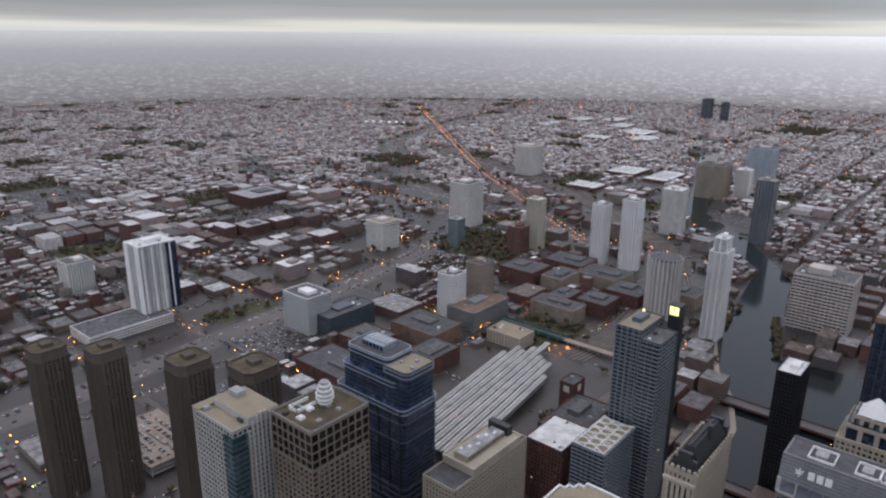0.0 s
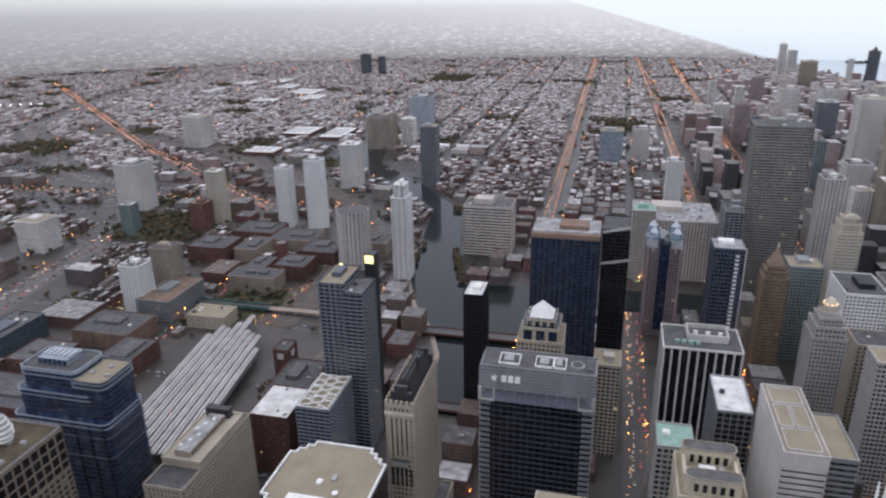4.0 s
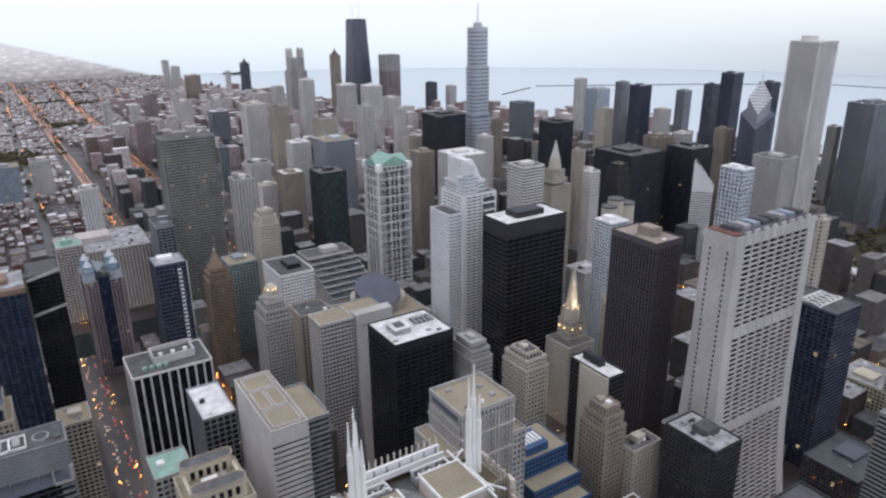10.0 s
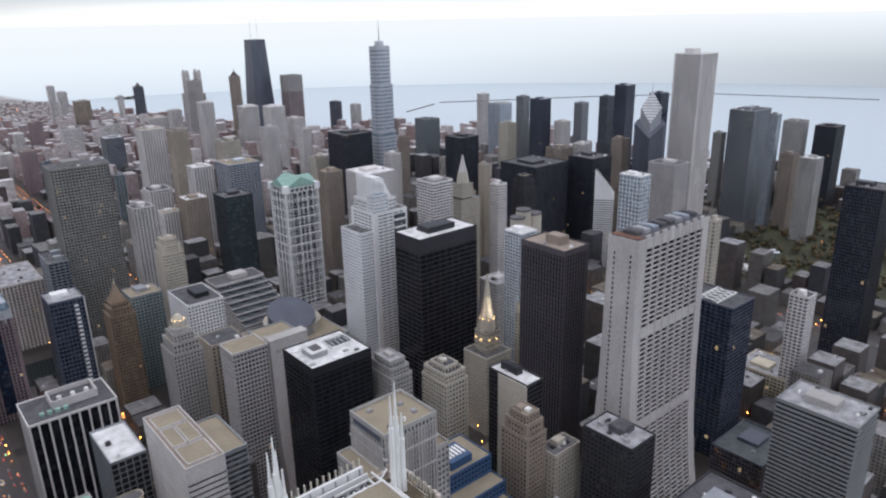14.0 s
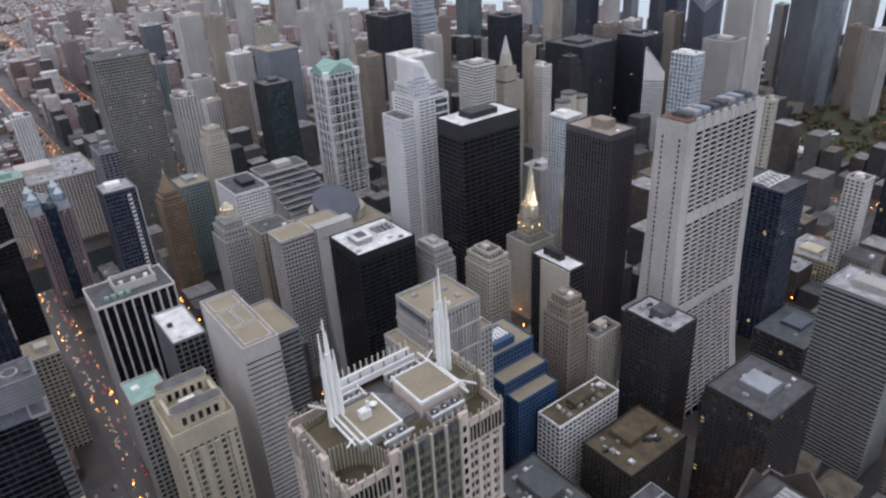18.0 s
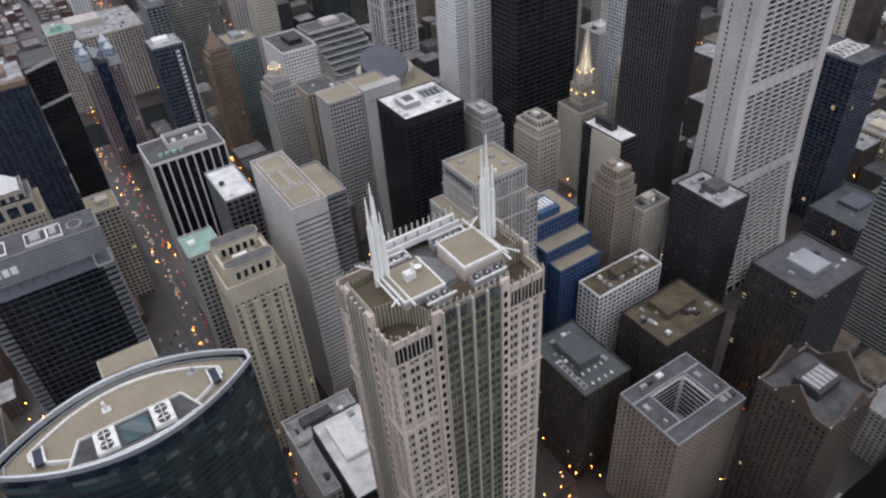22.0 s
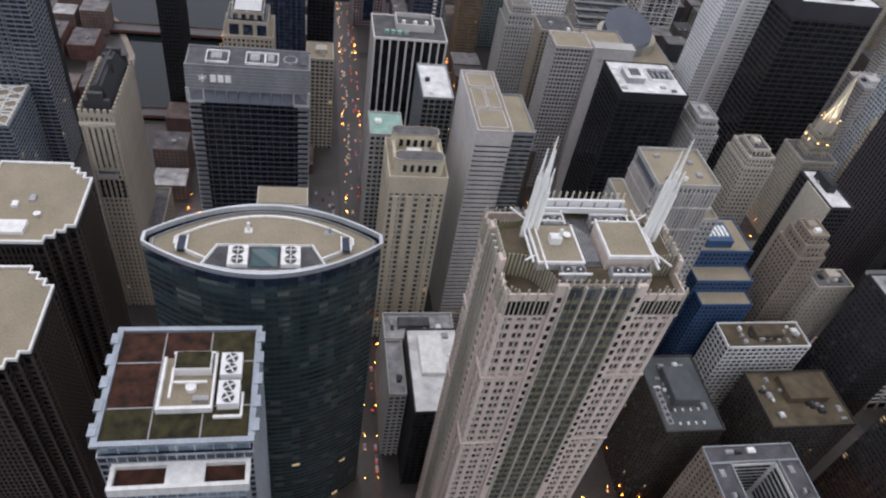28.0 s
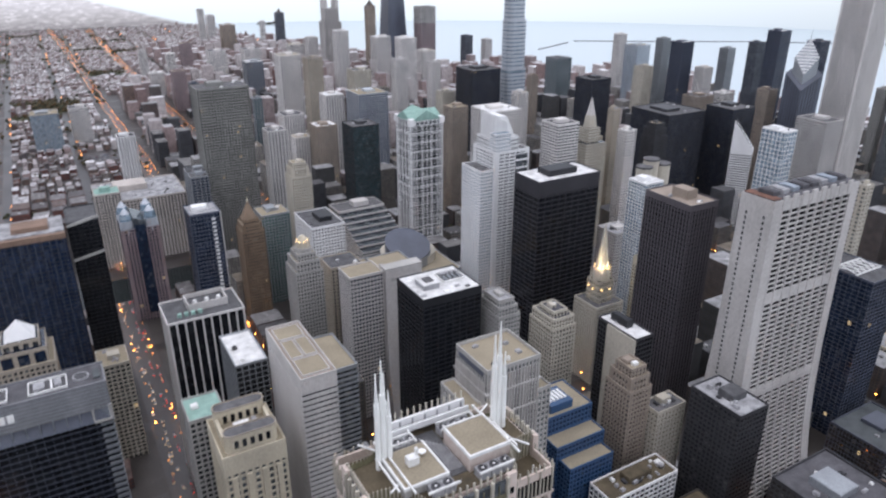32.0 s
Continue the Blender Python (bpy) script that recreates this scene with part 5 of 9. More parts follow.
tower("brown_tower", "brown ribbed tower with tan plant room", 406, 436, 333, 380, 234, roof="tan", wall="rib", pane="g_black", bay=3.2, floor=3.9, pier=0.4, band=0, hero=True, pent=7, units=3, pent_mat="tan", proud=0.7, crown=4)
b_ = bpy.data.objects["brown_tower"]
for i_ in range(58):
    part("spandrel", [(-14.6, 14.6, -23.1, 23.1, 3.95 * i_ + 2, 3.95 * i_ + 3.4)], "courtblack", b_)
tower("blue_glass_tower", "pale blue glass apartment tower", 500, 524, 468, 492, 198, roof="whiteroof", wall="white", pane="g_sky", bay=4, floor=3.6, pier=0.12, band=0.22, pent=4)


tower("lit_cream_block", "cream office block with yellow-lit window bands", 492, 516, 448, 466, 124, roof="greyroof", wall="warmstone", pane="g_warm", bay=3, floor=3.9, pier=0.3, band=0.45, pent=0, units=4, crown=7)
tower("white_windowed_block", "white gridded mid-rise with a pale roof", 516, 548, 518, 548, 124, roof="dirtyroof", wall="pale", pane="g_dark", bay=3, floor=3.8, pier=0.4, band=0.4, pent=3, units=4)
tower("lit_podium_block", "low dark green glass block with amber-lit floors", 540, 600, 215, 262, 34, roof="slateroof", wall="slate", pane="g_warm", bay=3, floor=4.2, pier=0.1, band=0.2, pent=3, units=5)


def flared_tower():
    """Tall granite bank tower whose long sides swing outwards to the ground."""
    b = thing("flared_bank_tower", "pale granite tower flaring out to its base", "building", 452, 279)
    TAKEN.append((400, 505, 250, 310))
    w, d, h = 94, 26, 259
    prof = [(0, 30), (25, 25), (50, 21), (85, 17.5), (130, 15), (180, 13.6), (259, 13)]

    def half(z):
        for (z0, a), (z1, c) in zip(prof, prof[1:]):
            if z <= z1:
                return a + (c - a) * (z - z0) / (z1 - z0)
        return 13
    v, f = [], []
    for i, (z, a) in enumerate(prof):
        v += [(-w / 2 + 9, -a + .9, z), (w / 2 - 9, -a + .9, z), (w / 2 - 9, a - .9, z), (-w / 2 + 9, a - .9, z)]
        if i:
            o = 4 * i
            f += [[o - 4 + k, o - 4 + (k + 1) % 4, o + (k + 1) % 4, o + k] for k in range(4)]
    f.append([4 * len(prof) - 4 + k for k in range(4)])
    me = bpy.data.meshes.new("glazing")
    me.from_pydata(v, [], f)
    part("glazing", me, "g_black", b)
    for i in range(64):
        z = 6 + 3.95 * i
        solid = i in (24, 25, 44, 45, 62, 63)
        a = half(z)
        for s in (-1, 1):
            part("spandrel", [(-w / 2 + 9, w / 2 - 9, min(s * (a + .1), s * (a - 1)), max(s * (a + .1), s * (a - 1)), z, z + (3.9 if solid else 1.15))], "pale", b)
    nb = 8
    for k in range(nb + 1):
        x = -w / 2 + 9 + (w - 18) * k / nb
        for s in (-1, 1):
            pv, pf = [], []
            for i, (z, a) in enumerate(prof):
                pv += [(x - .6, s * (a - 1), z), (x + .6, s * (a - 1), z), (x + .6, s * (a + .5), z), (x - .6, s * (a + .5), z)]
                if i:
                    o = 4 * i
                    pf += [[o - 4 + q, o - 4 + (q + 1) % 4, o + (q + 1) % 4, o + q] for q in range(4)]
            pf.append([4 * len(prof) - 4 + q for q in range(4)])
            me = bpy.data.meshes.new("pier")
            me.from_pydata(pv, [], pf)
            part("pier", me, "pale", b)
    for s in (-1, 1):
        pv, pf = [], []
        x0, x1 = (-w / 2, -w / 2 + 9) if s < 0 else (w / 2 - 9, w / 2)
        for i, (z, a) in enumerate(prof):
            pv += [(x0, -a - .2, z), (x1, -a - .2, z), (x1, a + .2, z), (x0, a + .2, z)]
            if i:
                o = 4 * i
                pf += [[o - 4 + q, o - 4 + (q + 1) % 4, o + (q + 1) % 4, o + q] for q in range(4)]
        pf.append([4 * len(prof) - 4 + q for q in range(4)])
        me = bpy.data.meshes.new("end_core")
        me.from_pydata(pv, [], pf)
        part("end_core", me, "pale", b)
        for yy in (-7, 7):
            for i in range(58):
                z = 20 + 3.95 * i
                xx = x0 if s < 0 else x1
                part("slit_window", [(xx - .12, xx + .12, yy - .7, yy + .7, z, z + 2.2)], "g_dark", b) if i % 1 == 0 and s < 0 else None
    part("roof", [(-w / 2 + 1, w / 2 - 1, -12.2, 12.2, 258.5, 259.6)], "mauveroof", b)
    part("core_roof", [(-w / 2 + .5, -w / 2 + 8.5, -11.8, 11.8, 259.6, 260)], "rust", b)
    for i in range(8):
        part("rooftop_unit", [(-40 + 10.5 * i, -33 + 10.5 * i, -6, 6, 259.6, 262.6), (-39 + 10.5 * i, -34 + 10.5 * i, -4, 4, 262.6, 263)], ("mauveroof", "unit", "edge", "mauveroof")[i % 4], b)
        part("fin", [(-w / 2 + 9 + 10.2 * i, -w / 2 + 14 + 10.2 * i, -13.6, -12.4, 252, 261.5)], "pale", b)


flared_tower()


def white_stepped():
    b = thing("white_stepped_tower", "white stepped tower with a sloping crown", "building", 440, 640)
    TAKEN.append((400, 480, 610, 670))
    tier(b, 46, 46, 0, 205, "white", "g_grey", bay=7.2, floor=3.9, pier=0.14, band=0.62, hero=True, corner=5, cx=4)
    part("bay_glazing", [(8.6, 23.4, -25, -22.8, 4, 200)], "g_grey", b)
    for i in range(22):
        part("bay_ledge", [(8, 24, -25.6, -22.8, 9 * i + 4, 9 * i + 6.2)], "white", b)

    tier(b, 20, 40, 0, 185, "white", "g_sky", bay=3.2, floor=3.9, pier=0.3, band=0.5, cx=-26)
    roof_on(b, 20, 40, 185, "greyroof", "white", cx=-26, pent=0)
    roof_on(b, 46, 46, 205, "greyroof", "white", cx=4, pent=0)
    tier(b, 34, 34, 205, 218, "white", "g_grey", bay=3.2, floor=4.2, pier=0.35, band=0.4, cx=-1)
    roof_on(b, 34, 34, 218, "greyroof", "white", cx=-1, pent=0)
    v = [(-15, -14, 218), (13, -14, 218), (13, 14, 218), (-15, 14, 218), (-14, -12, 244), (2, -12, 242), (2, 12, 242), (-14, 12, 244)]
    me = bpy.data.meshes.new("crown")
    me.from_pydata(v, [], [[0, 3, 2, 1], [4, 5, 6, 7], [0, 1, 5, 4], [1, 2, 6, 5], [2, 3, 7, 6], [3, 0, 4, 7]])
    part("crown", me, "white", b)
    tier(b, 20, 12, 205, 226, "white", "g_sky", bay=3.2, floor=3.9, pier=0.4, band=0.3, cx=-9, cy=-17)
    for i in range(7):
        part("crown_fin", [(-14.5 + 2.6 * i, -13.6 + 2.6 * i, -14.6, -13.2, 218, 245 - 1.6 * i)], "white", b)
        part("crown_fin", [(-15.4, -14.2, -13.5 + 4.4 * i, -12.6 + 4.4 * i, 218, 246)], "white", b)


def pediment_tower():
    b = thing("pediment_tower", "white-gridded glass tower with green pedimented roof", "building", 431, 815)
    TAKEN.append((405, 457, 790, 840))
    tier(b, 56, 50, 0, 200, "white", "g_dark", bay=9.3, floor=12, pier=0.07, band=0.055, proud=0.8, corner=1)
    grid = []
    for i in range(50):
        grid.append((-27.5, 27.5, -24.5, 24.5, 4 * i + 1.4, 4 * i + 1.75))
    for i in range(16):
        grid.append((-28.02, 28.02, -25.02, 25.02, 12.5 * i + 2.6, 12.5 * i + 3.2))
    for x in (-25, -22, -7, 7, 22, 25):
        grid += [(x - .3, x + .3, -25.1, 25.1, 0, 200)]
    for y in (-22, -19, -6, 6, 19, 22):
        grid += [(-28.1, 28.1, y - .3, y + .3, 0, 200)]
    part("facade_grid", grid, "white", b, kind="stuff")
    tier(b, 52, 46, 200, 206, "white", "g_grey", bay=7, floor=6, pier=0.2, band=0.3)
    for s in (-1, 1):
        v = [(-27, s * 25, 206), (27, s * 25, 206), (0, s * 25, 219), (-27, 0, 206), (27, 0, 206), (0, 0, 219)]
        me = bpy.data.meshes.new("gable_roof")
        me.from_pydata(v, [], [[0, 1, 2] if s < 0 else [0, 2, 1], [1, 4, 5, 2] if s < 0 else [2, 5, 4, 1], [0, 2, 5, 3] if s < 0 else [3, 5, 2, 0], [0, 3, 4, 1] if s < 0 else [1, 4, 3, 0]])
        part("gable_roof", me, "copper", b)
        v = [(s * 28, -25, 206), (s * 28, 25, 206), (s * 28, 0, 217), (0, -25, 206), (0, 25, 206), (0, 0, 217)]
        me = bpy.data.meshes.new("gable_roof")
        me.from_pydata(v, [], [[0, 1, 2] if s > 0 else [0, 2, 1], [0, 2, 5, 3] if s > 0 else [3, 5, 2, 0], [1, 4, 5, 2] if s > 0 else [2, 5, 4, 1], [0, 3, 4, 1] if s > 0 else [1, 4, 3, 0]])
        part("gable_roof", me, "copper", b)
        for t in (-1, 1):
            part("corner_block", [(s * 26 - 4, s * 26 + 4, t * 23 - 4, t * 23 + 4, 200, 209)], "white", b)
    b.scale = (0.86, 0.86, 1.0)


white_stepped()
pediment_tower()


def spire_church():
    b = thing("spire_tower", "stone church tower with floodlit tapering spire", "building", 447, 463)
    TAKEN.append((425, 470, 440, 486))
    tier(b, 34, 34, 0, 88, "cream", "g_warm", bay=3, floor=3.9, pier=0.5, band=0.4)
    roof_on(b, 34, 34, 88, "greyroof", "cream", pent=0)
    tier(b, 18, 18, 88, 112, "cream", "g_warm", bay=3, floor=6, pier=0.5, band=0.3)
    part("lantern", cone_mesh("lantern", 9, 7, 112, 124, 8), "cream", b)
    part("lantern", cone_mesh("lantern", 6.5, 5.4, 124, 132, 8), "cream", b)
    part("spire", cone_mesh("spire", 5.2, 0.3, 132, 171, 8), "cream", b)
    for i in range(8):
        a = 2 * math.pi * i / 8 + .2
        part("pinnacle", cone_mesh("pinnacle", .9, .1, 112, 126, 6, 10 * math.cos(a), 10 * math.sin(a)), "cream", b)
        part("floodlight", [(7.8 * math.cos(a) - .3, 7.8 * math.cos(a) + .3, 7.8 * math.sin(a) - .3, 7.8 * math.sin(a) + .3, 124, 124.6)], "yellowlamp", b)
        part("floodlight", [(11.5 * math.cos(a) - .4, 11.5 * math.cos(a) + .4, 11.5 * math.sin(a) - .4, 11.5 * math.sin(a) + .4, 103, 104)], "yellowlamp", b)
    for s in (-1, 1):
        lp = new("spire_floodlight", bpy.data.lights.new("spire_floodlight", "SPOT"))
        lp.data.energy, lp.data.color, lp.data.spot_size = 90000, (1, 0.78, 0.5), radians(50)
        lp.matrix_world = look((447 + s * 12, 463 - 14, 114), (447, 463, 146))


spire_church()

tower("stepped_grey_tower", "grey stone tower with stepped shoulders", 180, 216, 265, 298, 200, roof="gravel", wall="concrete", pane="g_grey", bay=2.6, floor=3.8, pier=0.46, band=0.22, hero=True, pent=0, units=5, parapet=2)
b_ = bpy.data.objects["stepped_grey_tower"]
part("glass_band", [(-18.4, -17.9, -13, 13, 196, 199.2)], "slate", b_, "slate-blue clerestory band")
for i_ in range(17):
    part("rib", [(-16.6 + 2.06 * i_, -16.1 + 2.06 * i_, -17.6, -16.4, 100, 197)], "pale", b_)
    part("rib", [(-19.2, -17.9, -15 + 1.86 * i_, -14.5 + 1.86 * i_, 100, 193)], "pale", b_)
for z_ in (120, 146, 170, 186):
    part("ledge", [(-18.9, 18.9, -17.5, 17.4, z_, z_ + .9)], "pale", b_)
b_ = thing("stepped_shoulder_block", "grey stone lower block with narrow windows", "building", 197, 281)
for s_ in (-1, 1):
    tier(b_, 9, 34, 0, 178, "concrete", "g_grey", bay=2.6, pier=0.4, band=0.4, cx=s_ * 22.8)
    roof_on(b_, 9, 34, 178, "gravel", "concrete", cx=s_ * 22.8, pent=0)
b_ = thing("blue_stepped_building", "blue-clad stepped office building with tan roofs", "building", 262, 290)
TAKEN.append((238, 284, 255, 325))
for w_, d_, cy_, h_ in ((40, 32, 14, 130), (40, 14, -9, 117), (36, 12, -22, 108)):
    tier(b_, w_, d_, 0, h_, "blue", "g_blue", bay=3, floor=3.7, pier=0.25, band=0.4, hero=True, cy=cy_, proud=0.35)
    roof_on(b_, w_, d_, h_, "gravel", "blue", cy=cy_, pent=0, units=0, parapet=1.0)
for i_ in range(5):
    part("louver", [(-10 + 3 * i_, -8.4 + 3 * i_, 6, 16, 136, 137)], "whitepaint", b_)
part("plant_room", [(-12, 6, 2, 20, 130, 136)], "blue", b_)
part("cooling_unit", [(-16, -4, 18, 28, 130, 134)], "whitepaint", b_)
parapet_crowned("limestone_tower", "carved cream limestone tower with setbacks", 298, 320, 353, 382, 160, "cream", "g_dark", cut=(.93, .975, .9, .6), roof="mauveroof", hero=True, pier=0.42, band=0.36)
parapet_crowned("round_top_tower", "grey limestone tower with rounded crown", 267, 287, 380, 410, 166, "concrete", "g_grey", cut=(.93, .97, .86, .7), roof="dirtyroof", pier=0.42)
tower("white_roof_block", "dark glass block with white end wall and white roof", 334, 351, 304, 344, 155, roof="whiteroof", wall="charcoal", pane="g_black", bay=3, pier=0.2, band=0.3, pent=6, pent_mat="black", units=1, hero=True)
b_ = bpy.data.objects["white_roof_block"]
part("end_wall", [(-9.6, -8.5, -20.1, 9, 0, 155)], "cream", b_, "plain cream end wall")
parapet_crowned("art_deco_tower", "tan stone art deco tower with stepped crown", 304, 324, 276, 300, 152, "tan", "g_dark", hero=True)
tower("cream_block", "cream narrow office block with grey roof", 325, 352, 268, 284, 118, roof="greyroof", wall="cream", pane="g_dark", bay=3.2, pier=0.6, band=0.5, units=6)
tower("dark_snow_block", "dark office block with a pale worn roof", 343, 370, 219, 259, 140, roof="dirtyroof", wall="charcoal", pane="g_dark", bay=3.2, pier=0.25, band=0.45, hero=True, pent=5, units=8, pent_mat="darkroof")
tower("white_striped_tower", "grey horizontally banded office tower with a pale roof", 459, 497, 126, 180, 150, roof="dirtyroof", wall="midgrey", pane="g_black", bay=40, floor=3.6, pier=0, band=0.5, hero=True, pent=5, units=8, pent_mat="concrete")
tower("zigzag_roof_tower", "dark glass tower with white roof trusses", 566, 606, 270, 322, 158, roof="darkroof", wall="slate", pane="g_navy", bay=5, pier=0.05, band=0.1, pent=0, units=0)
b_ = thing("roof_truss", "white zigzag steel trusses on a roof", "roof truss", 586, 296, 158)
for i_ in range(5):
    for s_ in (-1, 1):
        me_ = box_mesh("truss_bar", [(-.4, .4, -9, 9, 0, .8)])
        o_ = part("truss_bar", me_, "whitepaint", b_, at=(-14 + 7 * i_, 0, 1.2))
        o_.rotation_euler = (0, 0, s_ * 0.36)
part("truss_chord", [(-18, 18, -10, -9.2, .4, 2), (-18, 18, 9.2, 10, .4, 2)], "whitepaint", b_)
tower("big_dark_block", "dark office block with railed grey roof", 336, 388, 142, 187, 120, roof="mauveroof", wall="charcoal", pane="g_warm", bay=3.4, floor=3.8, pier=0.25, band=0.4, hero=True, pent=5, units=7, pent_mat="steel", parapet=1.5)
b_ = thing("courtyard_building", "tan stone block round an open light court", "building", 238, 150)
TAKEN.append((211, 266, 129, 172))
for cx_, cy_, w_, d_ in ((0, -16.5, 54, 10), (0, 16.5, 54, 10), (-20.5, 0, 13, 23), (20.5, 0, 13, 23)):
    tier(b_, w_, d_, 0, 95, "tan", "g_dark", bay=3.2, floor=3.8, pier=0.5, band=0.45, cx=cx_, cy=cy_)
    roof_on(b_, w_, d_, 95, "mauveroof", "steel", cx=cx_, cy=cy_, pent=0, units=3, seed=int(cy_) + 40)
part("court_floor", [(-14, 14, -11.5, 11.5, 60, 61)], "whiteroof", b_)
for s_ in (-1, 1):
    part("court_wall", [(min(s_ * 13.4, s_ * 14), max(s_ * 13.4, s_ * 14), -11.4, 11.4, 61, 94)], "white", b_, "white glazed brick court wall")
    part("court_wall", [(-13.4, 13.4, min(s_ * 10.9, s_ * 11.5), max(s_ * 10.9, s_ * 11.5), 61, 94)], "white", b_, "white glazed brick court wall")
    for k_ in range(8):
        part("court_window", [(s_ * 13.2 - .35, s_ * 13.2 + .35, -9, 9, 64 + 3.8 * k_, 65.6 + 3.8 * k_)], "g_dark", b_)
        part("court_window", [(-11, 11, s_ * 10.7 - .35, s_ * 10.7 + .35, 64 + 3.8 * k_, 65.6 + 3.8 * k_)], "g_dark", b_)
tower("grey_roof_block", "dark low block with a grey roof of vents", 200, 237, 187, 240, 85, roof="slateroof", wall="darkstone", pane="g_warm", bay=3, pier=0.4, band=0.3, pent=6, units=10, pent_mat="slateroof")
b_ = bpy.data.objects["grey_roof_block"]
for i_ in range(6):
    u_ = part("cooling_unit", [(-16, -12.4, -22 + 4.2 * i_, -18.4 + 4.2 * i_, 85.1, 87)], "unit", b_)
    part("fan", cone_mesh("fan", 1.3, 1.3, 87, 87.3, 12, -14.2, -20.2 + 4.2 * i_), "charcoal", u_)
for i_ in range(14):
    part("vent", [(-8 + 5 * (i_ % 4), -7 + 5 * (i_ % 4), -22 + 9 * (i_ // 4), -20.2 + 9 * (i_ // 4), 85.1, 85.8)], "whitepaint", b_)
tower("tan_roof_block", "brown brick block with a tan roof", 272, 329, 190, 230, 80, roof="brownroof", wall="darkstone", pane="g_dark", bay=3.4, pier=0.45, band=0.4, pent=5, units=24, pent_mat="brownroof")
tower("white_gridded_block", "white gridded low block with cluttered roof", 258, 316, 238, 258, 95, roof="brownroof", wall="white", pane="g_dark", bay=4, pier=0.2, band=0.3, units=18, pent=4, pent_mat="brownroof", hero=True)
b_ = thing("gabled_tower", "brown stone tower with gabled dark top", "building", 281, 103)
TAKEN.append((258, 304, 80, 126))
tier(b_, 40, 40, 0, 118, "bronze", "g_dark", bay=3.2, floor=3.8, pier=0.5, band=0.42)
part("roof", [(-19.5, 19.5, -19.5, 19.5, 117, 118)], "darkroof", b_)
for a_ in range(4):
    me_ = bpy.data.meshes.new("gable")
    me_.from_pydata([(-20.2, -20.4, 117), (20.2, -20.4, 117), (20.2, -20.4, 121), (12, -20.4, 121), (0, -20.4, 134), (-12, -20.4, 121), (-20.2, -20.4, 121),
                     (-20.2, -19, 117), (20.2, -19, 117), (20.2, -19, 121), (12, -19, 121), (0, -19, 134), (-12, -19, 121), (-20.2, -19, 121)], [],
                    [[0, 1, 2, 3, 4, 5, 6], [13, 12, 11, 10, 9, 8, 7]] + [[k, k + 7, (k + 1) % 7 + 7, (k + 1) % 7] for k in range(7)])
    o_ = part("gable", me_, "bronze", b_)
    o_.rotation_euler = (0, 0, a_ * math.pi / 2)
    for k_ in range(3):
        p_ = part("stud_light", cone_mesh("stud_light", .35, .35, 121.2, 122, 8, -20 + 10 * k_, -20.6), "whitepaint", b_)
        p_.rotation_euler = (0, 0, a_ * math.pi / 2)
part("plant_room", [(-8, 10, -6, 9, 118, 124)], "charcoal", b_)
for k_ in range(5):
    part("rooftop_unit", [(-7 + 3.4 * k_, -4.4 + 3.4 * k_, -4, 6, 124, 125.4)], "unit", b_)
b_ = tower("tan_tower", "tan stone tower with rounded roof parapets", 47, 83, 326, 366, 152, roof="gravel", wall="warmstone", pane="g_grey", bay=4.0, floor=4.6, pier=0.36, band=0.34, hero=True, crown=12, pent=0, units=0)
for cy_ in (-13, 13):
    bar_ = rounded(30, 9, 4.2, 5, 0, cy_)
    part("attic_wall", poly_mesh("attic_wall", bar_, 152, 163), "warmstone", b_)
    part("attic_coping", rim_mesh("attic_coping", [(x * 1.02, cy_ + (y - cy_) * 1.06) for x, y in bar_], .5, 163, 164), "limestone", b_)
    part("attic_deck", poly_mesh("attic_deck", [(x * .96, cy_ + (y - cy_) * .9) for x, y in bar_], 163, 163.4), "greyroof", b_)
    for i_ in range(5):
        part("arch_window", [(-10.2 + 4.5 * i_, -7.8 + 4.5 * i_, cy_ - 4.7, cy_ - 4.3, 155, 160)], "g_black", b_)
part("attic_side", [(-15, -13, -9, 9, 152, 159), (13, 15, -9, 9, 152, 159)], "warmstone", b_)
part("attic_roof", [(-13, 13, -8.6, 8.6, 154, 154.6)], "gravel", b_)
part("rooftop_unit", [(-6, 3, -4, 3, 154.6, 158)], "whitepaint", b_)
part("rooftop_unit", [(5, 8, -6, 5, 154.6, 157)], "unit", b_)
for i_ in range(4):
    part("facade_bay", [(-14.6 + 8.6 * i_, -11.4 + 8.6 * i_, -20.9, -19.8, 20, 138)], "warmstone", b_)
tower("green_copper_block", "stone block with a green copper roof", 38, 60, 372, 398, 150, roof="copper", wall="concrete", pane="g_dark", pent=0, units=1)
tower("white_low_block", "low black block with a broad white roof", 58.5, 90, 207, 266, 82, roof="whiteroof", wall="black", pane="g_black", units=3, pent=3, pent_mat="whitepaint")
tower("white_low_block", "low pale block with a cluttered white roof", 47, 57.5, 228, 268, 68, roof="dirtyroof", wall="pale", pane="g_dark", units=2, pent=0, parapet=2.2)
tower("white_low_block", "low pale block with dark roof wells", 47, 92, 269, 290, 68, roof="dirtyroof", wall="pale", pane="g_dark", units=9, pent=4, pent_mat="darkroof", parapet=2.2)
tower("wide_black_block", "wide dark blue glass office block with white roof", -72, -6, 642, 690, 186, roof="whiteroof", wall="charcoal", pane="g_blue", bay=4, pier=0.1, band=0.12, hero=True, pent=6, units=3, pent_mat="brownbrick")
b_ = bpy.data.objects["wide_black_block"]
part("roof_front_band", [(-33.2, 33.2, -24.4, -19, 183, 187.6)], "brownbrick", b_, "brown roof edge band")
part("roof_upper_deck", [(-32.6, 32.6, -18.9, 23.4, 186.2, 188.4)], "dirtyroof", b_)
for i_ in range(12):
    part("facade_fin", [(-31 + 5.6 * i_, -30.6 + 5.6 * i_, -24.9, -24.3, 20, 183)], "slate", b_)
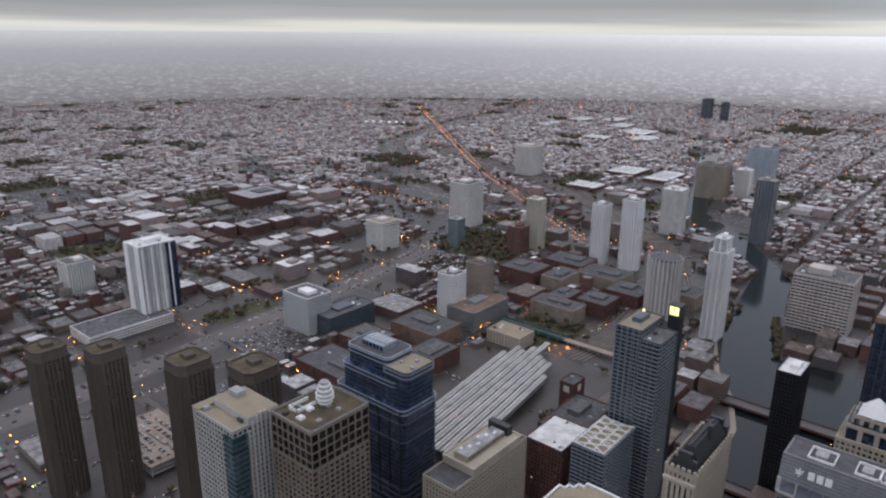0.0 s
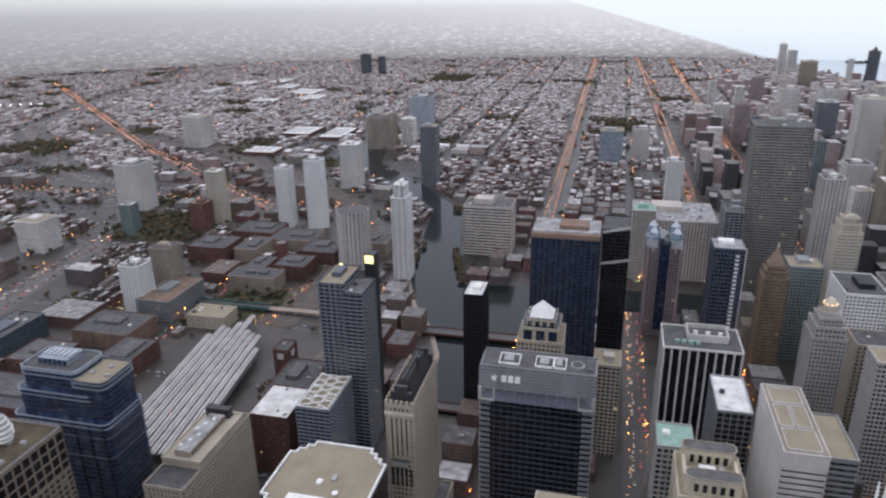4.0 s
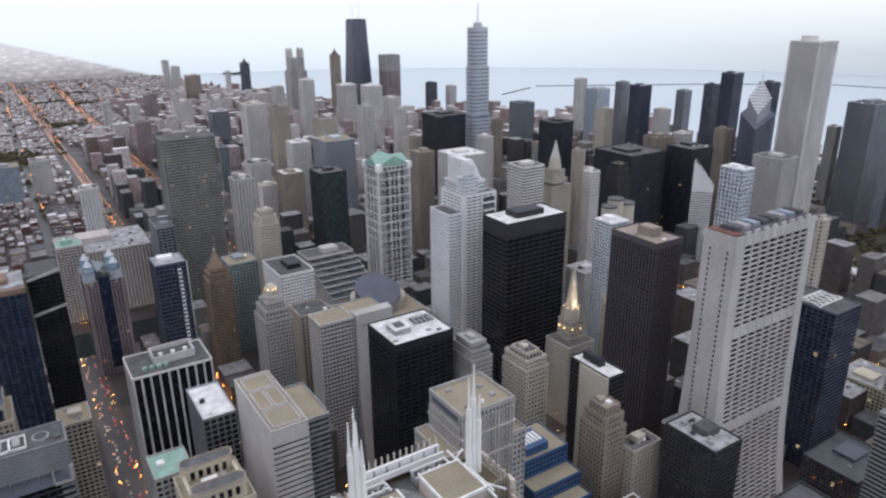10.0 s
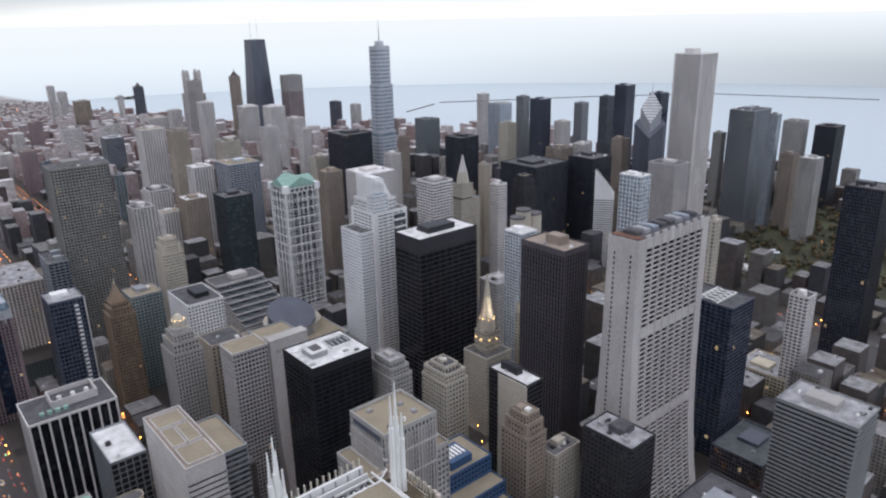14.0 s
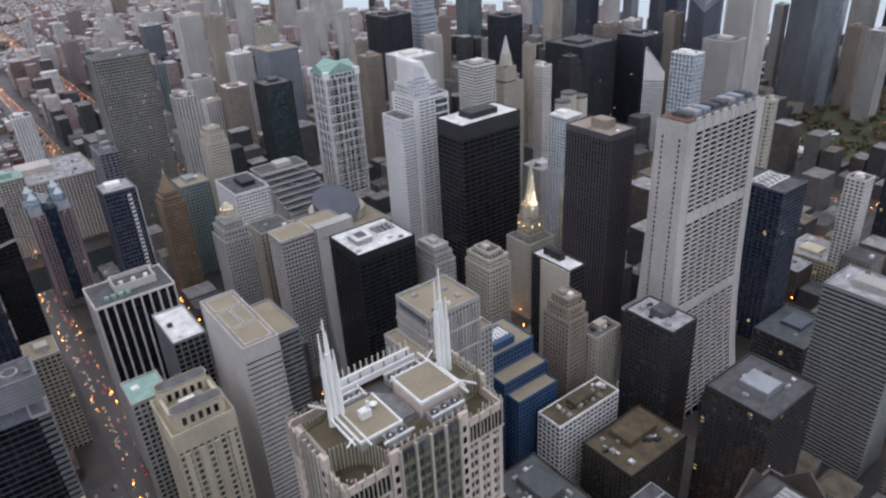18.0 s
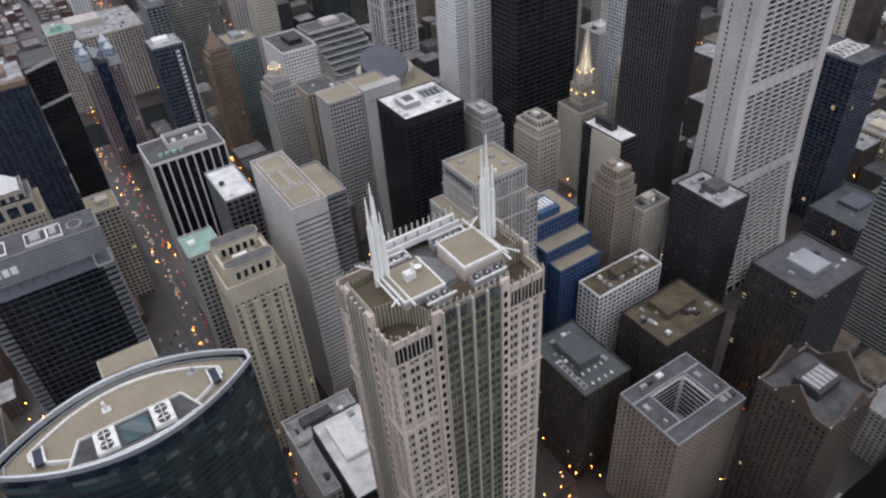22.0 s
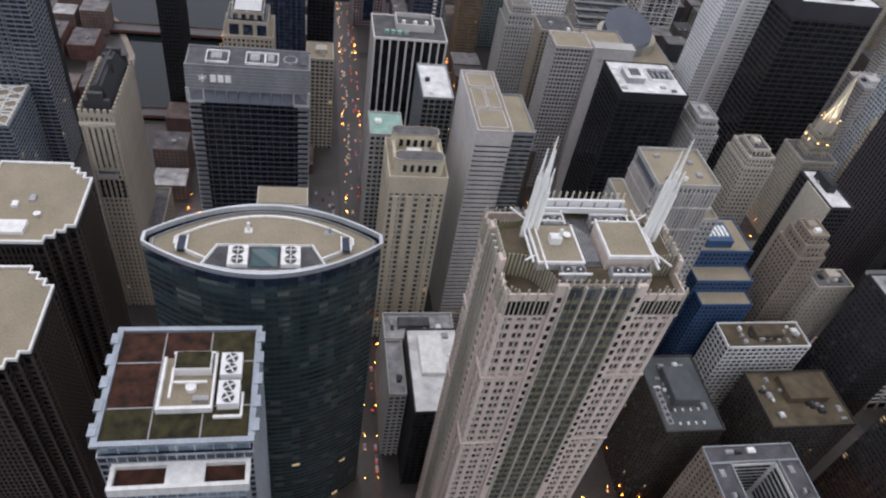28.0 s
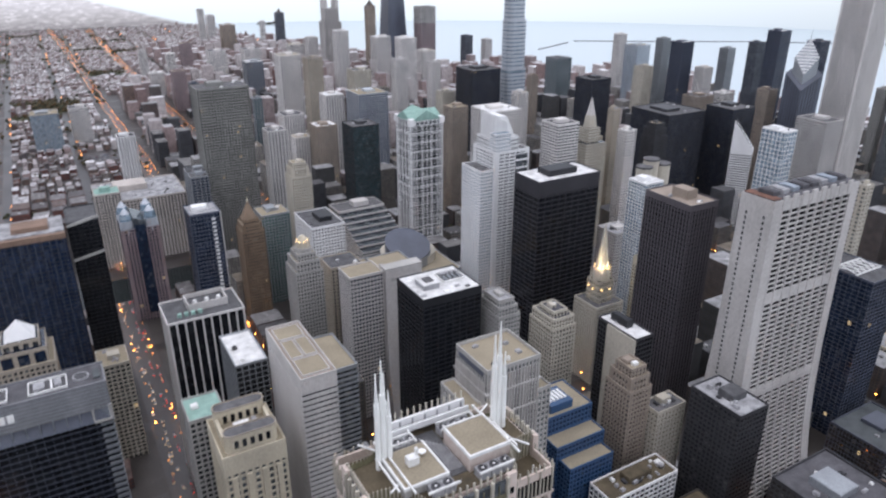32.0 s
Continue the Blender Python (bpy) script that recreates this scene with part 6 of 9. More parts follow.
tower("wide_black_block", "dark glass wing with a slanting pale band", -4, 22, 655, 702, 190, roof="darkroof", wall="black", pane="g_black", bay=4, pier=0.1, band=0.12, pent=0, units=0)
b_ = [o for o in bpy.data.objects if o.name.startswith("wide_black_block")][-1]
for z_, t_ in ((158, -.2), (191, -.22)):
    o_ = part("slanting_band", [(-13.4, 13.4, -.5, .5, -1.2, 1.2)], "concrete", b_, "pale slanting band", at=(0, -23.9, z_))
    o_.rotation_euler = (0, t_, 0)
tower("slim_black_tower", "slim black tower with a white roof", -131, -112, 598, 634, 135, roof="whiteroof", wall="black", pane="g_black", bay=2.6, pier=0.3, band=0.3, pent=4, units=2, pent_mat="whitepaint", hero=True)


def pyramid_tower():
    b = thing("pyramid_top_tower", "cream stone tower with a glass pyramid top", "building", -48, 530)
    TAKEN.append((-70, -26, 508, 552))
    tier(b, 38, 38, 0, 138, "limestone", "g_dark", bay=3.4, pier=0.4, band=0.4, hero=True)
    roof_on(b, 38, 38, 138, "gravel", "limestone", pent=0)
    tier(b, 31, 31, 138, 150, "limestone", "g_navy", bay=10, floor=12, pier=0.3, band=0.25)
    tier(b, 24, 24, 150, 156, "limestone", "g_dark", bay=6, floor=6, pier=0.4, band=0.4)
    part("pyramid", cone_mesh("pyramid", 14, 0.4, 156, 168, 4), "white", b).rotation_euler = (0, 0, radians(45))
    for i in range(4):
        part("pyramid_rib", cone_mesh("pyramid_rib", .4, .3, 0, 1, 6), "whitepaint", b, at=(12 * math.cos(i * math.pi / 2), 12 * math.sin(i * math.pi / 2), 156))


pyramid_tower()


def clock_tower_block():
    b = thing("clock_tower_block", "grey glass riverside tower with a lit clock", "building", -222, 520)
    TAKEN.append((-247, -198, 510, 566))
    tier(b, 24, 44, 0, 171, "steel", "g_navy", bay=6, floor=3.8, pier=0.05, band=0.3, hero=True, cx=-11, cy=21)
    for i in range(5):
        part("facade_fin", [(-22.6 + 5.2 * i, -22 + 5.2 * i, -1.6, -.6, 0, 172)], "edge", b)
    tier(b, 18, 36, 0, 165, "steel", "g_navy", bay=6, floor=3.8, pier=0.05, band=0.3, hero=True, cx=10.4, cy=14)
    roof_on(b, 24, 44, 171, "gravel", "slate", cx=-11, cy=21, pent=4, units=2, seed=3)
    roof_on(b, 18, 36, 165, "greyroof", "slate", cx=10.4, cy=14, pent=0, units=2, seed=4)
    part("clock_shaft", [(9, 19, 33, 43, 0, 186)], "black", b)
    part("clock_head", [(8.5, 19.5, 32.5, 43.5, 178, 188)], "charcoal", b)
    part("clock_face", [(10, 18, 32.1, 32.5, 179.5, 187)], M_CLOCK, b, "glowing yellow clock face")
    part("clock_face", [(8.1, 8.5, 34, 42, 179.5, 187)], M_CLOCK, b, "glowing yellow clock face")
    part("clock_bar", [(13.7, 14.3, 31.9, 32.1, 183, 186)], "black", b)
    part("lamp_ball", cone_mesh("lamp_ball", 1.6, 1.2, 171.2, 175, 10, -16, 38), M_CLOCK, b)


M_CLOCK = glow("clock_yellow", (1.0, 0.86, 0.38), 1.4)
clock_tower_block()
b_ = thing("opera_block", "buff limestone opera tower with dark steep roof", "building", -120.5, 388)
TAKEN.append((-160, -98, 350, 440))
tier(b_, 19, 60, 0, 165, "limestone", "g_dark", bay=2.7, floor=3.8, pier=0.5, band=0.42, hero=True)
tier(b_, 46, 64, 0, 58, "limestone", "g_dark", bay=4, pier=0.5, band=0.4, cx=-4, cy=3)
roof_on(b_, 46, 64, 58, "greyroof", "limestone", cx=-4, cy=3, pent=0, units=4, seed=21)
roof_on(b_, 19, 60, 165, "darkroof", "limestone", pent=0)
me_ = bpy.data.meshes.new("steep_roof")
me_.from_pydata([(-8, -22, 165), (8, -22, 165), (8, 27, 165), (-8, 27, 165), (-2.5, -17, 177), (2.5, -17, 177), (2.5, 22, 177), (-2.5, 22, 177)], [], [[0, 3, 2, 1], [4, 5, 6, 7], [0, 1, 5, 4], [1, 2, 6, 5], [2, 3, 7, 6], [3, 0, 4, 7]])
part("steep_roof", me_, "black", b_)
part("roof_crest", [(-.4, .4, -17, 22, 177, 178.2)], "charcoal", b_)
# dark pane added for the shaded recess behind the loggia columns
part("loggia_glazing", [(-6.4, 6.4, -30.6, -30.2, 128, 156)], "g_dark", b_)
for i_ in range(5):
    part("loggia_column", [(-7.4 + 3.2 * i_, -5.4 + 3.2 * i_, -31.4, -30, 126, 158)], "limestone", b_)
    part("gable_window", [(-6.7 + 3.2 * i_, -5.5 + 3.2 * i_, -30.5, -30, 104, 118)], "g_black", b_)
part("cornice", [(-9.8, 9.8, -31.4, -29.6, 158.4, 160.4)], "cream", b_)
part("balcony", [(-5, 5, -32.6, -30, 121, 125)], "concrete", b_)
part("balcony_rail", [(-5, 5, -32.8, -32.4, 125, 126.4)], "slate", b_)
for i_ in range(6):
    part("battlement", [(-9.4 + 3.4 * i_, -7.6 + 3.4 * i_, -30.4, -29.2, 166, 169)], "limestone", b_)
for i_ in range(13):
    for s_ in (-1, 1):
        part("battlement", [(9.2 * s_ - .5, 9.2 * s_ + .5, -26 + 4.4 * i_, -23.8 + 4.4 * i_, 166, 168.6)], "limestone", b_)
for y_ in (-25, 26):
    part("end_gable", [(-7, 7, y_, y_ + 2.6, 165, 172), (-4, 4, y_, y_ + 2.6, 172, 176.5)], "charcoal", b_)
part("chimney", [(2, 4.6, 4, 7, 172, 182)], "charcoal", b_)

# west of the river
tower("diagonal_roof_block", "grey banded block with a white diagonal roof grid", -247, -216, 459, 514, 82, roof="gravel", wall="edge", pane="g_navy", bay=5, floor=3.8, pier=0.05, band=0.4, units=0, pent=0, hero=True)
b_ = thing("roof_lattice", "white diagonal steel lattice on a flat roof", "roof frame", -231.5, 486.5, 82.1)
for i_ in range(5):
    for s_ in (-1, 1):
        o_ = part("lattice_bar", [(-.4, .4, -16.5, 16.5, 0, .8)], "whitepaint", b_, at=(0, -20 + 10 * i_, 1.3))
        o_.rotation_euler = (0, 0, s_ * 1.1)
for x_ in (-13.4, -4.5, 4.5, 13.4):
    part("lattice_rail", [(x_ - .35, x_ + .35, -26, 26, 1.0, 1.8)], "whitepaint", b_)
for y_ in (-26, -8.7, 8.7, 26):
    part("lattice_rail", [(-13.7, 13.7, y_ - .35, y_ + .35, .2, 1.0)], "whitepaint", b_)

tower("brick_block", "dark red brick block with a white roof", -300, -262, 470, 520, 60, roof="whiteroof", wall="brick", pane="g_dark", bay=3.4, pier=0.5, band=0.45, units=3, pent=0)
tower("brick_block", "dark red brick factory with rooftop tower", -322, -280, 526, 604, 40, roof="darkroof", wall="brick", pane="g_dark", bay=3.4, pier=0.5, band=0.45, units=9, pent=5, pent_mat="greyroof")
b_ = tower("brick_clock_tower", "square red brick clock tower over a factory", -340, -323, 596, 620, 52, roof="darkroof", wall="brick", pane="g_dark", bay=4, pier=0.6, band=0.5, units=1, pent=0)
part("dial", [(-3.5, 3.5, -12.5, -12.2, 42, 49)], "pale", b_)
part("dial", [(8.7, 9.0, -3.5, 3.5, 42, 49)], "pale", b_)
tower("cream_classical_block", "cream stone classical block with pale cluttered roof", -302, -271, 333, 427, 92, roof="darkroof", wall="limestone", pane="g_dark", bay=3, pier=0.5, band=0.42, hero=True, units=4, pent=0)
b_ = bpy.data.objects["cream_classical_block"]
part("upper_storey", [(-15.4, 15.4, -24, 38, 92, 98)], "limestone", b_)
part("upper_parapet", [(-15.7, 15.7, -24.3, -23.4, 97.6, 99.2), (-15.7, 15.7, 37.4, 38.3, 97.6, 99.2), (-15.7, -14.8, -23.4, 37.4, 97.6, 99.2), (14.8, 15.7, -23.4, 37.4, 97.6, 99.2)], "cream", b_)
part("plant_house", [(-7, 6, -20, 28, 98, 103)], "limestone", b_)
part("plant_roof", [(-6.4, 5.4, -19.4, 27.4, 103, 103.4)], "dirtyroof", b_)
for i_ in range(14):
    part("house_window", [(5.9, 6.2, -18 + 3.3 * i_, -16.4 + 3.3 * i_, 99.4, 102)], "g_black", b_)
for i_ in range(6):
    part("vent", [(-5 + 3 * (i_ % 3), -3 + 3 * (i_ % 3), -17 + 7 * i_, -14 + 7 * i_, 103.4, 105)], "whitepaint", b_)
part("dark_screen", [(-12, 8, 30, 36, 98, 106)], "charcoal", b_)


def blue_stepped():
    b = thing("blue_stepped_tower", "dark blue glass tower with rounded stepped shoulders", "building", -357, 350)
    TAKEN.append((-396, -318, 318, 384))
    for w, d, z0, z1, cx, cy in ((76, 40, 0, 140, 0, 0), (62, 35, 140, 158, -4, 2), (46, 30, 158, 172, -9, 3), (27, 33, 0, 168, 24, 1.5)):
        part("glazing", poly_mesh("glazing", rounded(w - .7, d - .7, 5, 5, cx, cy), z0, z1), "g_blue", b)
        me = poly_mesh("floor_band", rounded(w, d, 5.2, 5, cx, cy), 0, .75)
        for i in range(int((z1 - z0) / 3.9)):
            part("floor_band", me, "charcoal", b, at=(0, 0, z0 + 3.9 * i + 2))
        for k in (0, 3.4):
            part("shoulder_band", poly_mesh("shoulder_band", rounded(w + 1.2, d + 1.2, 5.6, 5, cx, cy), z1 - 1.0 - k, z1 - .2 - k), "edge", b, "rounded blue-grey metal band")
    me = poly_mesh("shoulder_band", rounded(77.2, 41.2, 5.6, 5), 0, .9)
    for z in (128, 112, 70, 64, 58, 52):
        part("shoulder_band", me, "slate", b, at=(0, 0, z))
    for i in range(7):
        x = -34 + 11.4 * i
        part("facade_groove", [(x - .5, x + .5, -20.5, -19.6, 20, 138)], "black", b)
    part("roof", poly_mesh("roof", rounded(25, 31, 4.5, 5, 24, 1.5), 168, 168.3), "gravel", b)
    part("parapet", rim_mesh("parapet", rounded(27.4, 33.4, 5, 5, 24, 1.5), .8, 167.6, 169.4), "slate", b)
    part("roof", poly_mesh("roof", rounded(44, 28, 4.5, 5, -9, 3), 172, 172.3), "darkroof", b)
    part("parapet", rim_mesh("parapet", rounded(46.4, 30.4, 5, 5, -9, 3), .8, 171.6, 173.4), "edge", b)
    part("plant_room", [(-22, 2, -4, 12, 172.3, 177)], "edge", b)
    for i in range(6):
        part("louvre", [(-21.5 + 4 * i, -18.5 + 4 * i, -4.3, -3.9, 172.8, 176.4)], "g_blue", b)
        part("rooftop_unit", [(-21 + 4 * i, -19 + 4 * i, 0, 8, 177, 178.2)], "silver", b)
    for x, y in ((18, -3), (26, 6), (31, -5)):
        part("rooftop_unit", [(x, x + 3, y, y + 2.4, 168.3, 169.8)], "unit", b)


blue_stepped()
tower("white_grid_tower", "white gridded tower with tan terraces", -397, -350, 207, 243, 168, roof="gravel", wall="concrete", pane="g_dark", bay=3.6, floor=3.8, pier=0.35, band=0.35, hero=True, units=4, pent=0)
b_ = bpy.data.objects["white_grid_tower"]
part("upper_block", [(-16, 23.2, -6, 17.6, 168, 173)], "concrete", b_)
part("upper_roof", [(-15.4, 22.6, -5.4, 17, 173, 173.3)], "gravel", b_)
part("roof_box", [(-14, -4, 4, 11, 173.3, 177)], "unit", b_)
part("corner_glazing", [(14, 24.6, -19.4, -8, 0, 164)], "g_teal", b_, "teal glass corner bay")
for i_ in range(40):
    part("corner_band", [(13.8, 24.9, -19.7, -7.8, 4 * i_ + 3, 4 * i_ + 3.9)], "slate", b_)
for i_ in range(8):
    part("tall_fin", [(23.4, 24.8, -7 + 3.2 * i_, -5.9 + 3.2 * i_, 30, 162 + 13 * math.sin(math.pi * (i_ + .5) / 8))], "pale", b_)
part("terrace_step", [(-23.9, -16, -18.6, 18, 169.4, 170)], "gravel", b_)
b_ = tower("crowned_tan_tower", "tan stone tower with dark glass crown", -338, -298, 228, 276, 152, roof="brownroof", wall="umber", pane="g_dark", bay=4.4, floor=3.9, pier=0.3, band=0.35, hero=True, units=0, pent=0)
tier(b_, 40, 48, 152, 178, "umber", "g_black", bay=6, floor=7, pier=0.16, band=0.16)
roof_on(b_, 40, 48, 178, "brownroof", "umber", pent=0, units=9, seed=12)
part("roof_rail", [(-19.6, 19.6, -23.8, -23.6, 179.4, 180.4), (-19.6, 19.6, 23.6, 23.8, 179.4, 180.4), (-19.8, -19.6, -23.6, 23.6, 179.4, 180.4), (19.6, 19.8, -23.6, 23.6, 179.4, 180.4)], "unit", b_)
part("roof_frame", [(-15, -6, -14, -13.4, 178.4, 181), (-15, -14.4, -14, 2, 178.4, 181), (-6.6, -6, -14, 2, 178.4, 181)], "whitepaint", b_)
for i_, (r_, z_) in enumerate(((5, 180), (6, 183), (6, 186), (5, 189), (4, 192))):
    part("round_vent", cone_mesh("round_vent", r_, r_, z_, z_ + 1.2, 20, -2, 6), "whitepaint", b_)
    part("vent_gap", cone_mesh("vent_gap", r_ - .9, r_ - .9, z_ + 1.2, z_ + 3, 20, -2, 6), "unit", b_)
b_ = tower("green_glass_block", "green glass block with a slanted banded top", -455, -425, 380, 420, 80, roof="greyroof", wall="silver", pane="g_green", bay=3, pier=0.1, band=0.25, units=3)


def octagon_tower(x, y, h, k):
    b = thing("octagonal_tower", "tan concrete octagonal apartment tower", "building", x, y, group="four apartment towers")
    TAKEN.append((x - 26, x + 26, y - 26, y + 26))
    pts = [(a * k, c * k) for a, c in ((-15, -23), (15, -23), (23, -15), (23, 15), (15, 23), (-15, 23), (-23, 15), (-23, -15))]
    part("glazing", poly_mesh("glazing", [(a * .98, c * .98) for a, c in pts], 0, h - 9), "g_dark", b)
    me = poly_mesh("floor_band", pts, 0, 1.75)
    for i in range(int((h - 9) / 2.95)):
        part("floor_band", me, "browncon", b, at=(0, 0, 1.4 + 2.95 * i))
    for (a, c), (e, g) in zip(pts, pts[1:] + pts[:1]):
        for q in range(5):
            u = q / 5
            px, py = a + (e - a) * u, c + (g - c) * u
            part("pier", [(px - .9, px + .9, py - .9, py + .9, 0, h - 8)], "browncon", b)
    part("top_wall", poly_mesh("top_wall", [(a * 1.02, c * 1.02) for a, c in pts], h - 9, h), "browncon", b)
    part("roof", poly_mesh("roof", [(a * .92, c * .92) for a, c in pts], h, h + .3), "brownroof", b)
    part("plant_room", [(-5, 5, -4, 5, h, h + 4)], "browncon", b)
    part("parapet", rim_mesh("parapet", [(a * 1.02, c * 1.02) for a, c in pts], 1.2, h - .5, h + 1.4), "browncon", b)


octagon_tower(-622, 196, 147, 0.60)
octagon_tower(-582, 229, 147, 0.60)
octagon_tower(-509, 266, 147, 0.68)
octagon_tower(-458, 296, 147, 0.74)


def slab_on_podium():
    b = thing("white_slab_tower", "white balconied apartment slab on a parking podium", "building", -935, 432)
    TAKEN.append((-985, -890, 338, 500))
    tier(b, 44, 56, 15, 117, "white", "g_grey", bay=7.2, floor=3, pier=0.1, band=0.3, cx=-19, cy=28)
    part("end_wall", [(-41.2, -29, -.8, 0, 15, 117), (-9, 3.2, -.8, 0, 15, 117)], "white", b)
    for i in range(4):
        part("balcony_bay", [(3.1, 4.6, 3 + 14 * i, 5 + 14 * i, 17, 115)], "white", b)
    part("glass_corner", [(2.6, 3.6, 40, 56.2, 15, 116)], "g_navy", b, "dark glass corner bay")
    roof_on(b, 44, 56, 117, "whiteroof", "white", cx=-19, cy=28, pent=6, units=2)
    tier(b, 62, 120, 0, 15, "lightcon", "g_dark", bay=5, floor=3.6, pier=0.2, band=0.5, cx=-8, cy=-30)
    roof_on(b, 62, 120, 15, "greyroof", "white", cx=-8, cy=-30, pent=0, units=6, seed=5)


slab_on_podium()
b_ = tower("glass_cube_block", "teal glass cube block with a white roof frame", -777, -722, 560, 603, 56, roof="greyroof", wall="white", pane="g_teal", bay=4, floor=4, pier=0.12, band=0.2, units=5)
tower("grey_brick_block", "long grey office block with a brown roof", -606, -556, 722, 806, 30, roof="brownbrick", wall="steel", pane="g_grey", bay=4, pier=0.1, band=0.5, units=4)


def train_sheds():
    b = thing("train_shed", "long white ribbed train shed roofs", "train shed", -424, 592)
    TAKEN.append((-500, -365, 440, 780))
    ends = (95, 118, 112, 128, 150, 108, 100, 96, 62)
    for i in range(9):
        x = -36 + 9 * i
        part("shed_roof", [(x - 3.3, x + 3.3, -140, ends[i], 13, 14.2)], "shedroof", b)
        part("shed_ridge", [(x - .8, x + .8, -140, ends[i], 14.2, 15.4)], "concrete", b)
        part("shed_gutter", [(x + 3.3, x + 5.7, -140, ends[i] - 4, 11.4, 12)], "darkroof", b)
        for y in (-120, -40, 40):
            part("shed_post", [(x - .3, x + .3, y, y + .6, 0, 13)], "steel", b)
    b.rotation_euler = (0, 0, radians(8))


train_sheds()

# north of the river and along it
b_ = thing("round_balcony_tower", "pale concrete tower of rounded balconies", "building", -385, 964)
TAKEN.append((-412, -358, 938, 990))
pts_ = [(25 * math.cos(a_), 22 * math.sin(a_)) for a_ in [2 * math.pi * i / 24 for i in range(24)]]
part("glazing", poly_mesh("glazing", [(a * .95, c * .95) for a, c in pts_], 0, 93), "g_grey", b_)
me_ = poly_mesh("balcony_band", pts_, 0, 1.3)
for i_ in range(30):
    part("balcony_band", me_, "pale", b_, at=(0, 0, 2 + 3 * i_))
for i_ in range(24):
    part("pier", [(pts_[i_][0] - 1.1, pts_[i_][0] + 1.1, pts_[i_][1] - 1.1, pts_[i_][1] + 1.1, 0, 94)], "pale", b_)
part("roof", poly_mesh("roof", [(a * .98, c * .98) for a, c in pts_], 93, 94), "greyroof", b_)
b_ = thing("white_riverside_tower", "slim white balconied riverside tower", "building", -296, 935)
TAKEN.append((-312, -272, 910, 960))
tier(b_, 24, 30, 0, 130, "white", "g_dark", bay=8, floor=3, pier=0.12, band=0.5)
tier(b_, 17, 22, 130, 148, "white", "g_dark", bay=8, floor=3, pier=0.2, band=0.4)
roof_on(b_, 24, 30, 130, "whiteroof", "white", pent=0)
roof_on(b_, 17, 22, 148, "whiteroof", "white", pent=6, units=1)
tower("beige_exhibition_block", "beige exhibition block with a ribbed front", -228, -150, 1046, 1100, 84, roof="greyroof", wall="palestone", pane="g_dark", bay=6, floor=5, pier=0.12, band=0.5, units=10, pent=9)
tower("merchandise_block", "huge beige stone warehouse block", 36, 152, 1003, 1100, 92, roof="dirtyroof", wall="palestone", pane="g_dark", bay=4.4, floor=4.2, pier=0.45, band=0.3, units=16, pent=8)
tower("corner_pavilion", "beige stone corner pavilion with green roof", 34, 66, 994, 1026, 108, roof="copper", wall="palestone", pane="g_dark", pent=6, units=0, pent_mat="copper")
tower("gridded_river_tower", "grey-green banded tower with many lit windows", 178, 248, 968, 1012, 239, roof="greyroof", wall="greenbrown", pane="g_warm", bay=4, floor=3.9, pier=0.25, band=0.4, pent=6, units=2)
b_ = thing("crystal_topped_tower", "grey tower with four glass crystal caps", "building", 68, 836)
TAKEN.append((46, 91, 814, 858))
tier(b_, 41, 42, 0, 118, "rose", "g_navy", bay=3.4, floor=3.8, pier=0.35, band=0.3, corner=3)
for s_ in (-1, 1):
    part("centre_glazing", [(-6, 6, 21.2 * s_ - .4, 21.2 * s_ + .4, 10, 122)], "g_navy", b_, "tall strip of dark glass")
    part("centre_glazing", [(20.7 * s_ - .4, 20.7 * s_ + .4, -6, 6, 10, 122)], "g_navy", b_, "tall strip of dark glass")
    for t_ in (-1, 1):
        part("turret", cone_mesh("turret", 7.5, 7.5, 112, 127, 8, 13 * s_, 13.5 * t_), "brightsteel", b_)
        part("crystal_cap", cone_mesh("crystal_cap", 7.2, 5.4, 127, 135, 8, 13 * s_, 13.5 * t_), "g_sky", b_)
        part("crystal_tip", cone_mesh("crystal_tip", 5.4, 1.2, 135, 141, 8, 13 * s_, 13.5 * t_), "brightsteel", b_)
part("glass_ridge", wedge_mesh("glass_ridge", -6, 6, -20, 20, 118, 131, 125), "g_grey", b_)
roof_on(b_, 41, 42, 118, "greyroof", "silver", pent=0)
parapet_crowned("gold_brown_tower", "gold-brown art deco tower with a pointed cap", 166, 192, 746, 774, 128, "gold", "g_dark")
b_ = bpy.data.objects["gold_brown_tower"]
part("pyramid_cap", cone_mesh("pyramid_cap", 11, 1, 128, 147, 4), "gold", b_).rotation_euler = (0, 0, radians(45))
part("cap_lantern", cone_mesh("cap_lantern", 1.2, .2, 147, 154, 8), "warmstone", b_)
parapet_crowned("domed_tower", "grey limestone tower with a lit round cap", 168, 194, 560, 590, 156, "concrete", "g_dark")
b_ = bpy.data.objects["domed_tower"]
part("drum", cone_mesh("drum", 8.6, 8.2, 150, 160, 16), "concrete", b_)
for i_ in range(10):
    part("drum_column", cone_mesh("drum_column", .6, .6, 158, 166, 6, 6.6 * math.cos(i_ * .628), 6.6 * math.sin(i_ * .628)), "cream", b_)
part("lantern", cone_mesh("lantern", 5.5, 5.0, 156, 166, 16), "cream", b_)
part("lantern_cap", cone_mesh("lantern_cap", 5.6, 2.0, 166, 171, 16), "warmstone", b_)
for i_ in range(8):
    part("lantern_lamp", [(5.2 * math.cos(i_ * .785) - .3, 5.2 * math.cos(i_ * .785) + .3, 5.2 * math.sin(i_ * .785) - .3, 5.2 * math.sin(i_ * .785) + .3, 166, 166.7)], "yellowlamp", b_)
